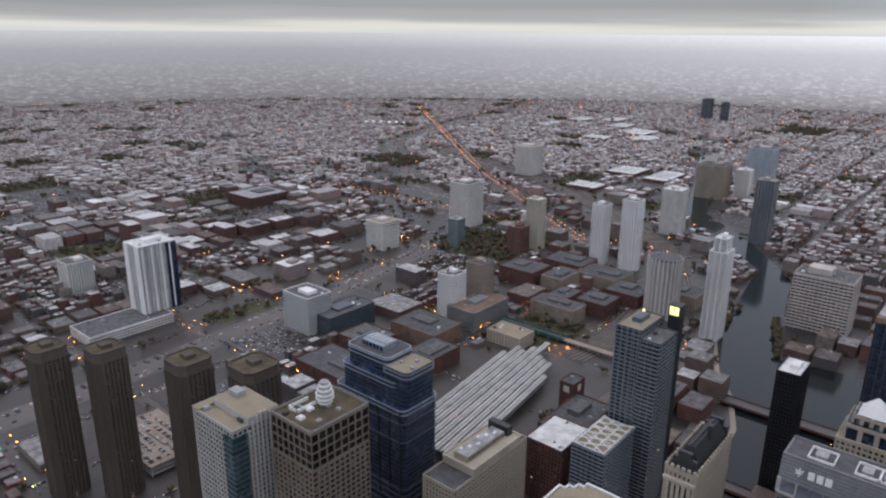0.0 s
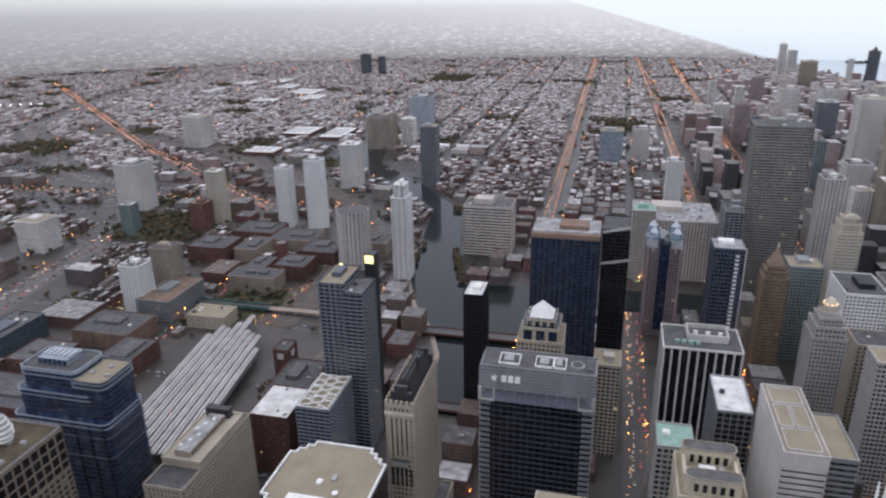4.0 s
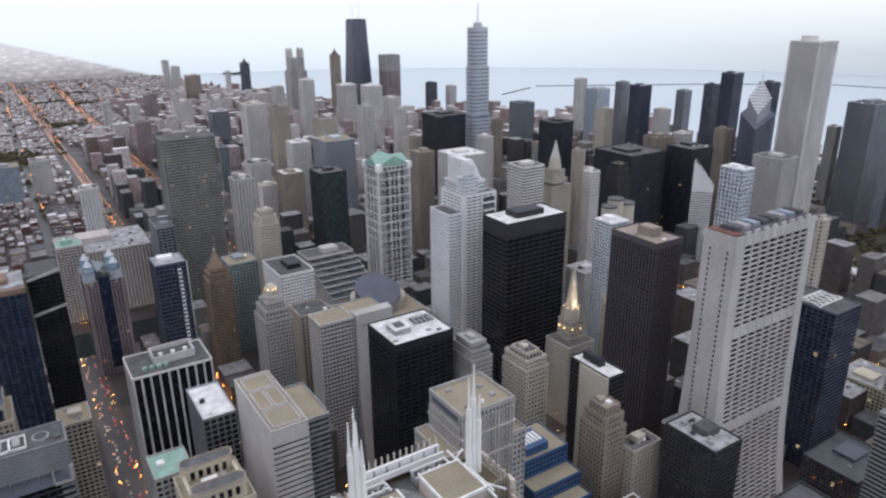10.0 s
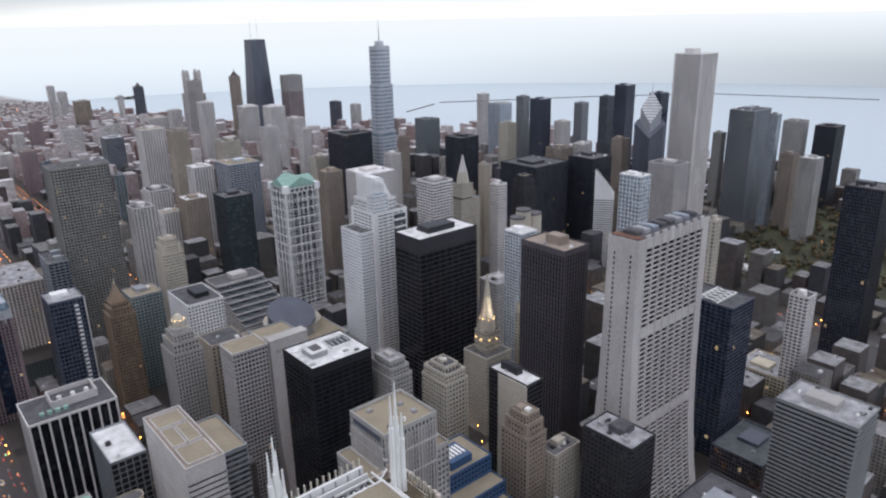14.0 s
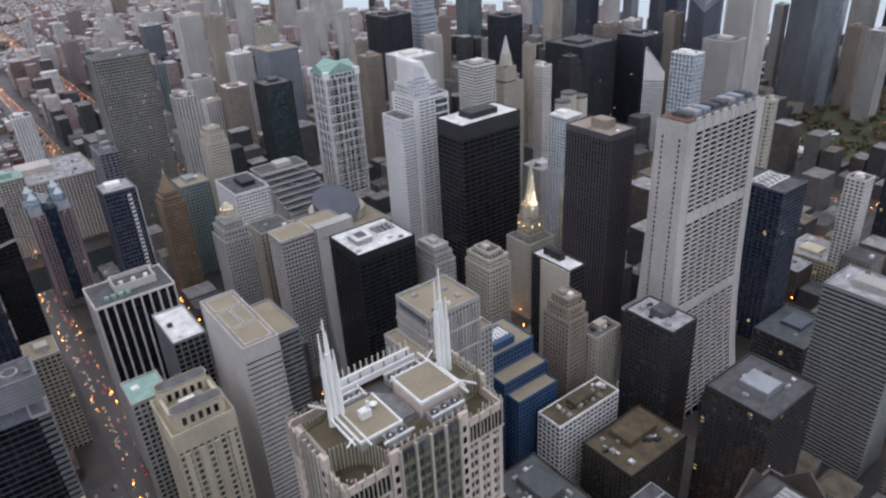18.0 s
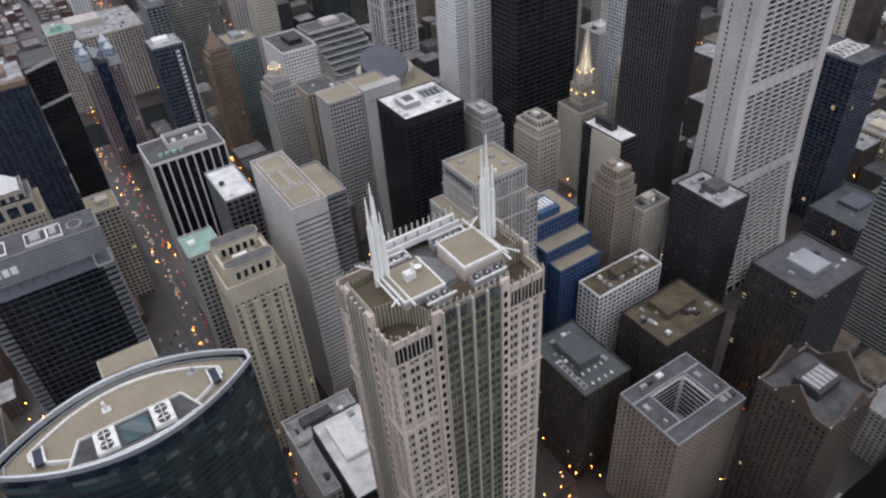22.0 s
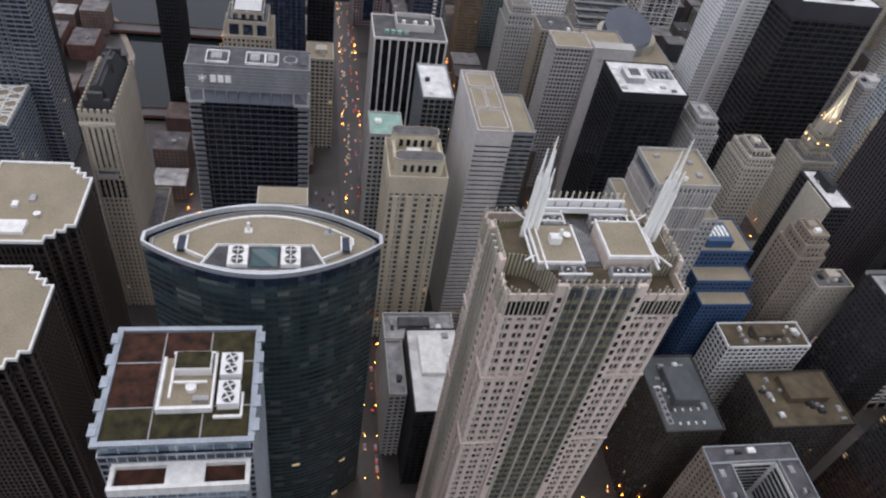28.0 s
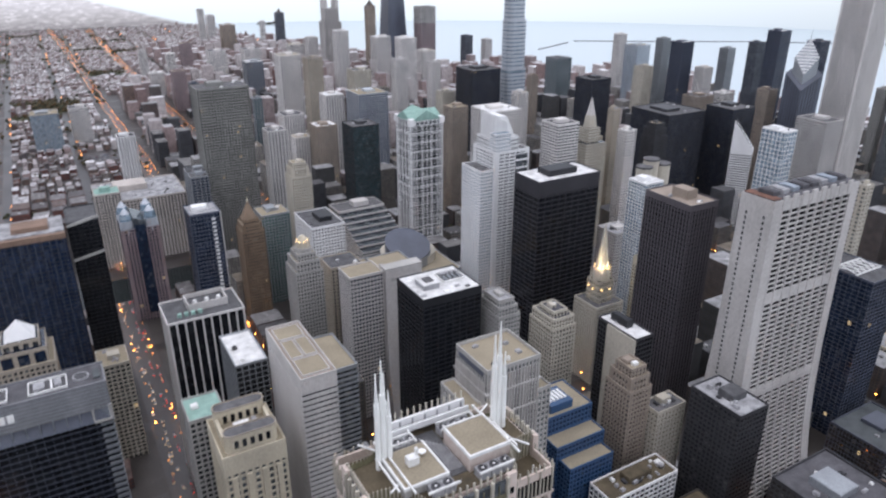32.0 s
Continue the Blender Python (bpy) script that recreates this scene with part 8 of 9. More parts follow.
tower("high_rise", "high pale concrete building with grey windows", 610, 667, 2388, 2445, 103, roof="darkroof", wall="lightcon", pane="g_grey", bay=5, pier=0.4, band=0.35, units=2, group=SKY)
tower("high_rise", "high grey steel building with navy glass", 502, 549, 1957, 2004, 125, roof="whiteroof", wall="steel", pane="g_navy", bay=6, pier=0.15, band=0.3, units=3, group=SKY)
tower("high_rise", "high pale grey concrete building with grey windows", 756, 806, 2350, 2400, 115, roof="gravel", wall="lightcon", pane="g_grey", bay=4.5, pier=0.3, band=0.4, units=4, group=SKY)
tower("high_rise", "high pale grey concrete building with grey windows", 882, 920, 2526, 2564, 113, roof="greyroof", wall="lightcon", pane="g_grey", bay=4.5, pier=0.3, band=0.4, units=2, group=SKY)
tower("high_rise", "tall grey steel building with teal glass", 1173, 1221, 1451, 1499, 151, roof="darkroof", wall="steel", pane="g_teal", bay=6, pier=0.15, band=0.3, units=3, group=SKY)
tower("high_rise", "tall pale grey concrete building with grey windows", 1470, 1497, 1542, 1569, 188, roof="whiteroof", wall="lightcon", pane="g_grey", bay=4.5, pier=0.3, band=0.4, units=4, group=SKY)
tower("high_rise", "tall silver metal building with pale blue glass", 1356, 1402, 1356, 1402, 183, roof="gravel", wall="silver", pane="g_sky", bay=6, pier=0.12, band=0.45, units=2, group=SKY)
tower("high_rise", "tall cream stone building with grey windows", 1213, 1245, 1187, 1219, 162, roof="greyroof", wall="cream", pane="g_grey", bay=4, pier=0.5, band=0.45, units=3, group=SKY)
tower("high_rise", "tall grey steel building with grey windows", 1316, 1340, 1233, 1257, 215, roof="darkroof", wall="steel", pane="g_grey", bay=6, pier=0.15, band=0.3, units=4, group=SKY)
tower("high_rise", "tall slate metal building with navy glass", 1265, 1301, 1127, 1163, 220, roof="whiteroof", wall="slate", pane="g_navy", bay=3, pier=0.2, band=0.25, units=2, group=SKY)
tower("high_rise", "tall pale grey concrete building with grey windows", 1289, 1317, 1078, 1106, 169, roof="gravel", wall="lightcon", pane="g_grey", bay=4.5, pier=0.3, band=0.4, units=3, group=SKY)
tower("high_rise", "tall grey steel building with grey windows", 1473, 1500, 1169, 1196, 189, roof="greyroof", wall="steel", pane="g_grey", bay=6, pier=0.15, band=0.3, units=4, group=SKY)
tower("high_rise", "tall slate metal building with grey windows", 1433, 1459, 1059, 1085, 217, roof="darkroof", wall="slate", pane="g_grey", bay=3, pier=0.2, band=0.25, units=2, group=SKY)
tower("high_rise", "tall slate metal building with black glass", 1413, 1447, 992, 1026, 249, roof="whiteroof", wall="slate", pane="g_navy", bay=3, pier=0.2, band=0.25, units=3, group=SKY)
tower("high_rise", "tall slate metal building with navy glass", 1266, 1294, 805, 833, 255, roof="gravel", wall="slate", pane="g_navy", bay=3, pier=0.2, band=0.25, units=4, group=SKY)
tower("high_rise", "tall tan concrete building with grey windows", 1065, 1088, 751, 774, 193, roof="greyroof", wall="tan", pane="g_grey", bay=4, pier=0.45, band=0.4, units=2, group=SKY)
tower("high_rise", "tall tan concrete building with grey windows", 1051, 1090, 882, 921, 160, roof="darkroof", wall="tan", pane="g_grey", bay=4, pier=0.45, band=0.4, units=3, group=SKY)
tower("high_rise", "tall pale grey concrete building with grey windows", 1102, 1126, 868, 892, 165, roof="whiteroof", wall="lightcon", pane="g_grey", bay=4.5, pier=0.3, band=0.4, units=4, group=SKY)
tower("high_rise", "tall charcoal metal building with black glass", 819, 862, 916, 959, 206, roof="darkroof", wall="charcoal", pane="g_navy", bay=3, pier=0.3, band=0.25, units=2, group=SKY)
tower("high_rise", "tall plain pale concrete building with grey glass", 556, 590, 677, 711, 208, roof="greyroof", wall="lightcon", pane="g_grey", bay=6, pier=0.12, band=0.45, units=3, group=SKY)
tower("high_rise", "tall buff limestone building with grey windows", 726, 739, 759, 772, 195, roof="darkroof", wall="limestone", pane="g_grey", bay=4, pier=0.5, band=0.4, units=4, group=SKY)
tower("high_rise", "tall pale grey concrete building with grey windows", 669, 686, 671, 688, 188, roof="whiteroof", wall="lightcon", pane="g_grey", bay=4.5, pier=0.3, band=0.4, units=2, group=SKY)
tower("high_rise", "tall charcoal metal building with black glass", 834, 915, 751, 832, 175, roof="darkroof", wall="charcoal", pane="g_navy", bay=3, pier=0.3, band=0.25, units=3, group=SKY)
tower("high_rise", "tall charcoal metal building with black glass", 947, 1000, 724, 777, 177, roof="greyroof", wall="charcoal", pane="g_navy", bay=3, pier=0.3, band=0.25, units=4, group=SKY)
tower("high_rise", "tall pale grey concrete building with grey windows", 1350, 1369, 712, 731, 175, roof="whiteroof", wall="concrete", pane="g_grey", bay=4.5, pier=0.3, band=0.4, units=3, group=SKY)
tower("high_rise", "tall grey steel building with pale blue glass", 1340, 1357, 599, 616, 223, roof="gravel", wall="steel", pane="g_sky", bay=5, pier=0.35, band=0.4, units=4, group=SKY)
tower("high_rise", "high tan concrete building with grey windows", 1350, 1376, 564, 590, 150, roof="greyroof", wall="tan", pane="g_grey", bay=4, pier=0.45, band=0.4, units=2, group=SKY)
tower("high_rise", "tall pale grey concrete building with grey windows", 1565, 1604, 647, 686, 181, roof="darkroof", wall="concrete", pane="g_grey", bay=4.5, pier=0.3, band=0.4, units=3, group=SKY)
tower("high_rise", "tall pale grey concrete building with grey windows", 1306, 1337, 504, 535, 156, roof="whiteroof", wall="concrete", pane="g_grey", bay=4.5, pier=0.3, band=0.4, units=4, group=SKY)
tower("high_rise", "tall charcoal metal building with black glass", 1569, 1613, 576, 620, 176, roof="darkroof", wall="charcoal", pane="g_navy", bay=3, pier=0.3, band=0.25, units=2, group=SKY)
tower("high_rise", "tall charcoal metal building with navy glass", 838, 878, 250, 290, 223, roof="greyroof", wall="charcoal", pane="g_navy", bay=3, pier=0.2, band=0.25, units=3, group=SKY)
tower("high_rise", "high pale grey concrete building with grey windows", 701, 720, 258, 277, 134, roof="darkroof", wall="lightcon", pane="g_grey", bay=4.5, pier=0.3, band=0.4, units=4, group=SKY)
tower("high_rise", "tall cream stone building with grey windows", 615, 625, 320, 330, 220, roof="whiteroof", wall="cream", pane="g_grey", bay=4, pier=0.5, band=0.45, units=2, group=SKY)
tower("high_rise", "tall pale grey concrete building with grey windows", 726, 748, 999, 1021, 179, roof="gravel", wall="lightcon", pane="g_grey", bay=4.5, pier=0.3, band=0.4, units=3, group=SKY)
tower("high_rise", "tall tan concrete building with grey windows", 896, 913, 1188, 1205, 168, roof="greyroof", wall="tan", pane="g_grey", bay=4, pier=0.45, band=0.4, units=4, group=SKY)
tower("high_rise", "tall pale concrete building with grey windows", 695, 724, 1419, 1448, 186, roof="darkroof", wall="lightcon", pane="g_grey", bay=5, pier=0.4, band=0.35, units=2, group=SKY)
tower("high_rise", "tall pale grey concrete building with grey windows", 943, 993, 2062, 2112, 157, roof="whiteroof", wall="lightcon", pane="g_grey", bay=4.5, pier=0.3, band=0.4, units=3, group=SKY)
tower("high_rise", "high pale concrete building with grey windows", 323, 341, 1556, 1574, 125, roof="gravel", wall="lightcon", pane="g_grey", bay=5, pier=0.4, band=0.35, units=4, group=SKY)
tower("high_rise", "high grey steel building with teal glass", 364, 381, 1392, 1409, 137, roof="greyroof", wall="steel", pane="g_teal", bay=6, pier=0.15, band=0.3, units=2, group=SKY)
tower("high_rise", "high pale grey concrete building with grey windows", 862, 888, 1560, 1586, 150, roof="darkroof", wall="lightcon", pane="g_grey", bay=4.5, pier=0.3, band=0.4, units=3, group=SKY)
tower("high_rise", "high brown brick building with grey windows", 955, 975, 1390, 1410, 145, roof="whiteroof", wall="rose", pane="g_grey", bay=4, pier=0.5, band=0.5, units=4, group=SKY)
tower("high_rise", "mid-rise grey steel building with pale blue glass", -33, 23, 1722, 1778, 81, roof="gravel", wall="steel", pane="g_sky", bay=6, pier=0.15, band=0.3, units=2, group=SKY)
tower("high_rise", "mid-rise pale grey concrete building with grey windows", 45, 86, 1778, 1819, 78, roof="greyroof", wall="lightcon", pane="g_grey", bay=4.5, pier=0.3, band=0.4, units=3, group=SKY)
tower("high_rise", "high white clad building with grey windows", 103, 133, 1360, 1390, 97, roof="darkroof", wall="white", pane="g_grey", bay=5, pier=0.35, band=0.4, units=4, group=SKY)
b_ = tower("dark_glass_tower", "dark glass tower with a white dashed window column", 94, 121, 622, 652, 190, roof="dirtyroof", wall="slate", pane="g_navy", bay=3, pier=0.12, band=0.2, units=3, pent=3, pent_mat="whitepaint")
for i_ in range(46):
    part("balcony_slab", [(5.2, 8.4, -15.9, -14.9, 8 + 3.9 * i_, 9.6 + 3.9 * i_)], "white", b_)
part("corner_trim", [(13.1, 13.9, -15.6, -14.8, 0, 191)], "pale", b_)
tower("high_rise", "high grey steel building with green glass", 199, 234, 783, 818, 117, roof="gravel", wall="steel", pane="g_green", bay=4, pier=0.25, band=0.35, units=3, group=SKY)
tower("high_rise", "high grey steel building with navy glass", 148, 171, 924, 947, 134, roof="greyroof", wall="steel", pane="g_navy", bay=6, pier=0.15, band=0.3, units=4, group=SKY)
tower("high_rise", "high pale grey concrete building with grey windows", -959, -907, 1149, 1201, 97, roof="darkroof", wall="lightcon", pane="g_grey", bay=4.5, pier=0.3, band=0.4, units=2, group=SKY)
tower("high_rise", "high cream stone building with grey windows", -730, -702, 1107, 1135, 103, roof="whiteroof", wall="cream", pane="g_grey", bay=4, pier=0.5, band=0.45, units=3, group=SKY)
tower("high_rise", "mid-rise red brick building with grey windows", -736, -706, 1055, 1085, 57, roof="gravel", wall="brick", pane="g_grey", bay=4, pier=0.5, band=0.5, units=4, group=SKY)
tower("high_rise", "high white clad building with grey windows", -593, -567, 1117, 1143, 113, roof="greyroof", wall="white", pane="g_grey", bay=5, pier=0.35, band=0.4, units=2, group=SKY)
tower("high_rise", "high white clad building with grey windows", -532, -503, 1112, 1141, 131, roof="darkroof", wall="white", pane="g_grey", bay=5, pier=0.35, band=0.4, units=3, group=SKY)
tower("high_rise", "high pale grey concrete building with teal glass", -579, -538, 1393, 1434, 98, roof="whiteroof", wall="lightcon", pane="g_teal", bay=4.5, pier=0.3, band=0.4, units=4, group=SKY)
tower("high_rise", "high grey steel building with navy glass", -411, -376, 1450, 1485, 132, roof="gravel", wall="steel", pane="g_navy", bay=6, pier=0.15, band=0.3, units=2, group=SKY)
tower("high_rise", "high silver metal building with pale blue glass", -609, -545, 2039, 2103, 105, roof="greyroof", wall="silver", pane="g_sky", bay=6, pier=0.12, band=0.45, units=3, group=SKY)
tower("high_rise", "mid-rise tan concrete building with grey windows", -659, -590, 1791, 1860, 86, roof="darkroof", wall="tan", pane="g_grey", bay=4, pier=0.45, band=0.4, units=4, group=SKY)
tower("high_rise", "mid-rise pale grey concrete building with grey windows", -579, -543, 1850, 1886, 74, roof="whiteroof", wall="lightcon", pane="g_grey", bay=4.5, pier=0.3, band=0.4, units=2, group=SKY)
tower("high_rise", "mid-rise pale grey concrete building with teal glass", -973, -927, 908, 954, 56, roof="gravel", wall="lightcon", pane="g_teal", bay=4.5, pier=0.3, band=0.4, units=3, group=SKY)
tower("high_rise", "mid-rise white clad building with grey windows", -633, -603, 732, 762, 72, roof="greyroof", wall="white", pane="g_grey", bay=5, pier=0.35, band=0.4, units=4, group=SKY)
tower("high_rise", "mid-rise tan concrete building with grey windows", -625, -594, 789, 820, 77, roof="darkroof", wall="tan", pane="g_grey", bay=4, pier=0.45, band=0.4, units=2, group=SKY)
tower("high_rise", "mid-rise grey steel building with green glass", -854, -830, 1018, 1042, 59, roof="whiteroof", wall="steel", pane="g_green", bay=6, pier=0.15, band=0.3, units=3, group=SKY)
tower("high_rise", "high slate metal building with grey windows", -1283, -1240, 3456, 3499, 104, roof="gravel", wall="slate", pane="g_grey", bay=3, pier=0.2, band=0.25, units=4, group=SKY)
tower("high_rise", "mid-rise slate metal building with grey windows", -1201, -1170, 3489, 3520, 89, roof="greyroof", wall="slate", pane="g_grey", bay=3, pier=0.2, band=0.25, units=2, group=SKY)
tower("high_rise", "mid-rise brown brick building with grey windows", -1566, -1494, 1004, 1076, 4, roof="darkroof", wall="rose", pane="g_grey", bay=4, pier=0.5, band=0.5, units=3, group=SKY)
tower("high_rise", "mid-rise brown brick building with grey windows", -968, -927, 681, 722, 25, roof="whiteroof", wall="rose", pane="g_grey", bay=4, pier=0.5, band=0.5, units=4, group=SKY)
tower("high_rise", "mid-rise pale grey concrete building with grey windows", -1184, -1124, 1724, 1784, 86, roof="gravel", wall="lightcon", pane="g_grey", bay=4.5, pier=0.3, band=0.4, units=2, group=SKY)
tower("high_rise", "mid-rise pale grey concrete building with green glass", -1173, -1133, 408, 448, 52, roof="greyroof", wall="lightcon", pane="g_green", bay=4.5, pier=0.3, band=0.4, units=3, group=SKY)


# ---- the low city ----
PARKS = [(1050, 1400, -420, 600), (1400, 1560, 440, 600), (-900, -700, 1000, 1150), (-30, 90, 2150, 2300), (-1700, -1510, 1550, 1720), (-870, -680, 3220, 3480)]
rng = random.Random(7)
walls_far, roofs_far, units_far, pave_boxes = [], [], [], []
near_n = 0
LOTS, GREENS = [(-790, -705, 470, 565), (-700, -640, 330, 420), (-560, -480, 330, 420), (-470, -440, 440, 500), (3, 26, 436, 500)], [(-894, -852, 500, 605)]
M["lowwall"] = islands("low_building_walls", [(0.17, 0.07, 0.055), (0.15, 0.10, 0.08), (0.14, 0.055, 0.045), (0.24, 0.21, 0.185), (0.13, 0.065, 0.055), (0.19, 0.13, 0.105), (0.11, 0.09, 0.09)], windows=True)
M["lowroof"] = islands("low_building_roofs", [(0.12, 0.108, 0.11), (0.18, 0.17, 0.172), (0.10, 0.09, 0.092), (0.55, 0.54, 0.55), (0.15, 0.115, 0.10), (0.26, 0.25, 0.25), (0.12, 0.085, 0.075), (0.16, 0.15, 0.148), (0.44, 0.43, 0.435), (0.12, 0.10, 0.095)], vary=0.35, rough=0.6, spec=0.4)
M["lowunit"] = islands("low_roof_units", [(0.4, 0.4, 0.4), (0.2, 0.2, 0.2), (0.6, 0.6, 0.6)])


def blocked(x0, x1, y0, y1, gap=3):
    return any(x0 < b + gap and x1 > a - gap and y0 < d + gap and y1 > c - gap for a, b, c, d in TAKEN)


def open_ground(x, y):
    return (in_poly(x, y, RIVER) or in_poly(x, y, LAKE) or near_line(x, y, FREEWAY, 45) or near_line(x, y, RAIL, 42)
            or any(near_line(x, y, a, 17) for a in AVENUES) or any(a < x < b and c < y < d for a, b, c, d in PARKS))


def tallness(x, y):
    """How high the ordinary buildings grow: towards the river north, the centre, and low to the west."""
    if y < 900 and x > 30:
        return (18, 75)
    if y < 900 and x > -250:
        return (10, 35)
    if x > 180 and y < 2400:
        return (16, 85)
    if x > 350 and y < 3300:
        return (12, 60)
    if x > -300 and y < 1400:
        return (10, 30)
    return (6, 15)


def warehouse(x, y, w, d, h=9, roof="whiteroof"):
    TAKEN.append((x - w / 2, x + w / 2, y - d / 2, y + d / 2))
    b = thing("warehouse", "low warehouse with a broad pale roof", "warehouse", x, y, group="riverside warehouses")
    part("wall", [(-w / 2, w / 2, -d / 2, d / 2, 0, h)], "brick", b)
    part("roof", [(-w / 2 + .4, w / 2 - .4, -d / 2 + .4, d / 2 - .4, h, h + .5)], roof, b)
    for i in range(4):
        part("skylight", [(-w * .4 + w * .2 * i, -w * .4 + w * .2 * i + 5, -d * .3, d * .3, h + .5, h + 1.6)], "unit", b)


WAREHOUSES = [(-1296, 2801, 120, 150), (-813, 1963, 70, 150), (-1710, 3044, 90, 110), (-1580, 3144, 90, 130), (-1200, 2650, 90, 120), (-1738, 2799, 60, 140), (-929, 1702, 90, 70), (-936, 1975, 90, 110), (-1356, 2552, 100, 80), (-1450, 2950, 80, 130)]
for q_ in LOTS + GREENS:
    TAKEN.append(q_)
for x_, y_, w_, d_ in WAREHOUSES:
    warehouse(x_, y_, w_, d_)
lx = STREET_X
walls_out, roofs_out, walls_core, roofs_core = [], [], [], []
# Pale colours and glossy roofs put the haze into the suburbs.
M["haze_outwall"] = islands("haze_toned_suburb_walls", [(0.34, 0.26, 0.25), (0.46, 0.41, 0.40), (0.28, 0.20, 0.19), (0.54, 0.50, 0.49), (0.27, 0.22, 0.215)], rough=0.6)
M["haze_outroof"] = islands("haze_toned_suburb_roofs", [(0.34, 0.32, 0.325), (0.66, 0.65, 0.66), (0.30, 0.26, 0.26), (0.46, 0.44, 0.45), (0.33, 0.285, 0.28), (0.78, 0.77, 0.78), (0.40, 0.375, 0.38), (0.36, 0.325, 0.32), (0.52, 0.50, 0.51)], vary=0.2, rough=0.4, spec=0.6)
for yi in range(len(STREET_Y) - 1):
    for xi in range(len(lx) - 1):
        bx0, bx1, by0, by1 = lx[xi] + 8, lx[xi + 1] - 8, STREET_Y[yi] + 7, STREET_Y[yi + 1] - 7
        mx_, my_ = (bx0 + bx1) / 2, (by0 + by1) / 2
        dist = math.hypot(mx_, my_)
        if dist > 4450 or mx_ * 0.3 + my_ < -420 or bx1 - bx0 < 20:
            continue
        if not any(in_poly(x, y, RIVER) or in_poly(x, y, LAKE) for x in (bx0, mx_, bx1) for y in (by0, my_, by1)):
            if not any(a < mx_ < b and c < my_ < d for a, b, c, d in PARKS):
                pave_boxes.append((bx0, bx1, by0, by1, 0.0, 0.22))
        lo, hi = tallness(mx_, my_)
        small = hi < 20
        west = small and dist < 1900 and mx_ < -230
        style = rng.random()
        if small and dist < 3000 and style < (0.16 if west else 0.06) and not blocked(bx0, bx1, by0, by1):
            LOTS.append((bx0, bx1, by0, by1))
            continue
        if small and 0.16 < style < 0.22 and dist > 700:
            GREENS.append((bx0, bx1, by0, by1))
            continue
        big = west and style > 0.55
        nx = max(1, round((bx1 - bx0) / (rng.uniform(30, 60) if big else rng.uniform(9, 20) if small else rng.uniform(24, 40))))
        ny = max(1, round((by1 - by0) / (rng.uniform(28, 60) if big else rng.uniform(13, 34) if small else rng.uniform(26, 42))))
        if west:
            lo, hi = (8, 24) if big else (6, 16)
        for i in range(nx):
            for j in range(ny):
                if rng.random() < (0.14 if small else 0.1):
                    continue
                cut = 0.22 if small and not big else 0.15
                cx0, cx1 = bx0 + (bx1 - bx0) * (i + rng.uniform(0, cut) * .5) / nx + .5, bx0 + (bx1 - bx0) * (i + 1 - rng.uniform(0, cut)) / nx - .5
                cy0, cy1 = by0 + (by1 - by0) * (j + rng.uniform(0, cut)) / ny + .5, by0 + (by1 - by0) * (j + 1 - rng.uniform(0, cut)) / ny - .5
                if cx1 - cx0 < 6 or cy1 - cy0 < 6 or blocked(cx0, cx1, cy0, cy1):
                    continue
                if any(open_ground(x, y) for x in (cx0, cx1) for y in (cy0, cy1)) or open_ground((cx0 + cx1) / 2, (cy0 + cy1) / 2):
                    continue
                h = lo + (hi - lo) * rng.random() ** (1.6 if small else 2.2)
                if rng.random() < 0.03 and small:
                    h *= 2
                d_ = math.hypot(cx0, cy0)
                if d_ < 800 and near_n < 130:
                    near_n += 1
                    # south-east blocks draw darker walls and roofs, partly in place of shade
                    wl = rng.choice((["brick", "brick", "brownbrick", "brick", "tan"] if cx0 < -230 else ["brick", "brownbrick", "limestone", "concrete", "tan", "cream"]) if cx0 < 300 or cy0 > 400 else ["brownbrick", "charcoal", "bronze", "browncon"])
                    nm = {"brick": "red brick", "brownbrick": "brown brick", "limestone": "buff stone", "concrete": "grey concrete", "tan": "tan concrete", "cream": "cream stone", "charcoal": "charcoal", "bronze": "dark bronze", "browncon": "brown concrete"}[wl]
                    rf = rng.choice(["greyroof", "darkroof", "gravel", "greyroof", "dirtyroof"] if cx0 < 300 or cy0 > 400 else ["darkroof", "darkroof", "browncon", "darkroof"])
                    rn = {"browncon": "brown", "greyroof": "grey", "darkroof": "dark tar", "gravel": "tan gravel", "dirtyroof": "worn pale"}[rf]
                    tower("street_block", "%s block with a flat %s roof" % (nm, rn), cx0, cx1, cy0, cy1, h, roof=rf, wall=wl, pane=rng.choice(["g_dark", "g_dark", "g_warm"]), bay=4, floor=3.9, pier=0.45, band=0.42, pent=rng.choice([0, 3, 4]), units=rng.randint(1, 4), group="ordinary street blocks")
                    TAKEN.pop()
                    continue
                # farther blocks join the haze-pale suburb meshes
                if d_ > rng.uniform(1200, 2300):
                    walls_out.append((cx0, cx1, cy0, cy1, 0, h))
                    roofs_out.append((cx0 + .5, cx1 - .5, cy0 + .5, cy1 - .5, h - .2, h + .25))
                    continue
                core = cx0 > 120 and cy0 < 2000
                (walls_core if core else walls_far).append((cx0, cx1, cy0, cy1, 0, h))
                t = 0.5
                (roofs_core if core else roofs_far).append((cx0 + t, cx1 - t, cy0 + t, cy1 - t, h - .2, h + .25))
                for k in range(rng.randint(0, 2) if d_ < 2200 else 0):
                    ux, uy = rng.uniform(cx0 + 1, cx1 - 3), rng.uniform(cy0 + 1, cy1 - 3)
                    units_far.append((ux, ux + rng.uniform(1.5, 4), uy, uy + rng.uniform(1.5, 4), h, h + rng.uniform(.8, 2.5)))


def stuff(name, me, material, label, category):
    if not me.materials:
        me.materials.append(M[material])
    return tagged(new(name, me), label, category, kind="stuff")


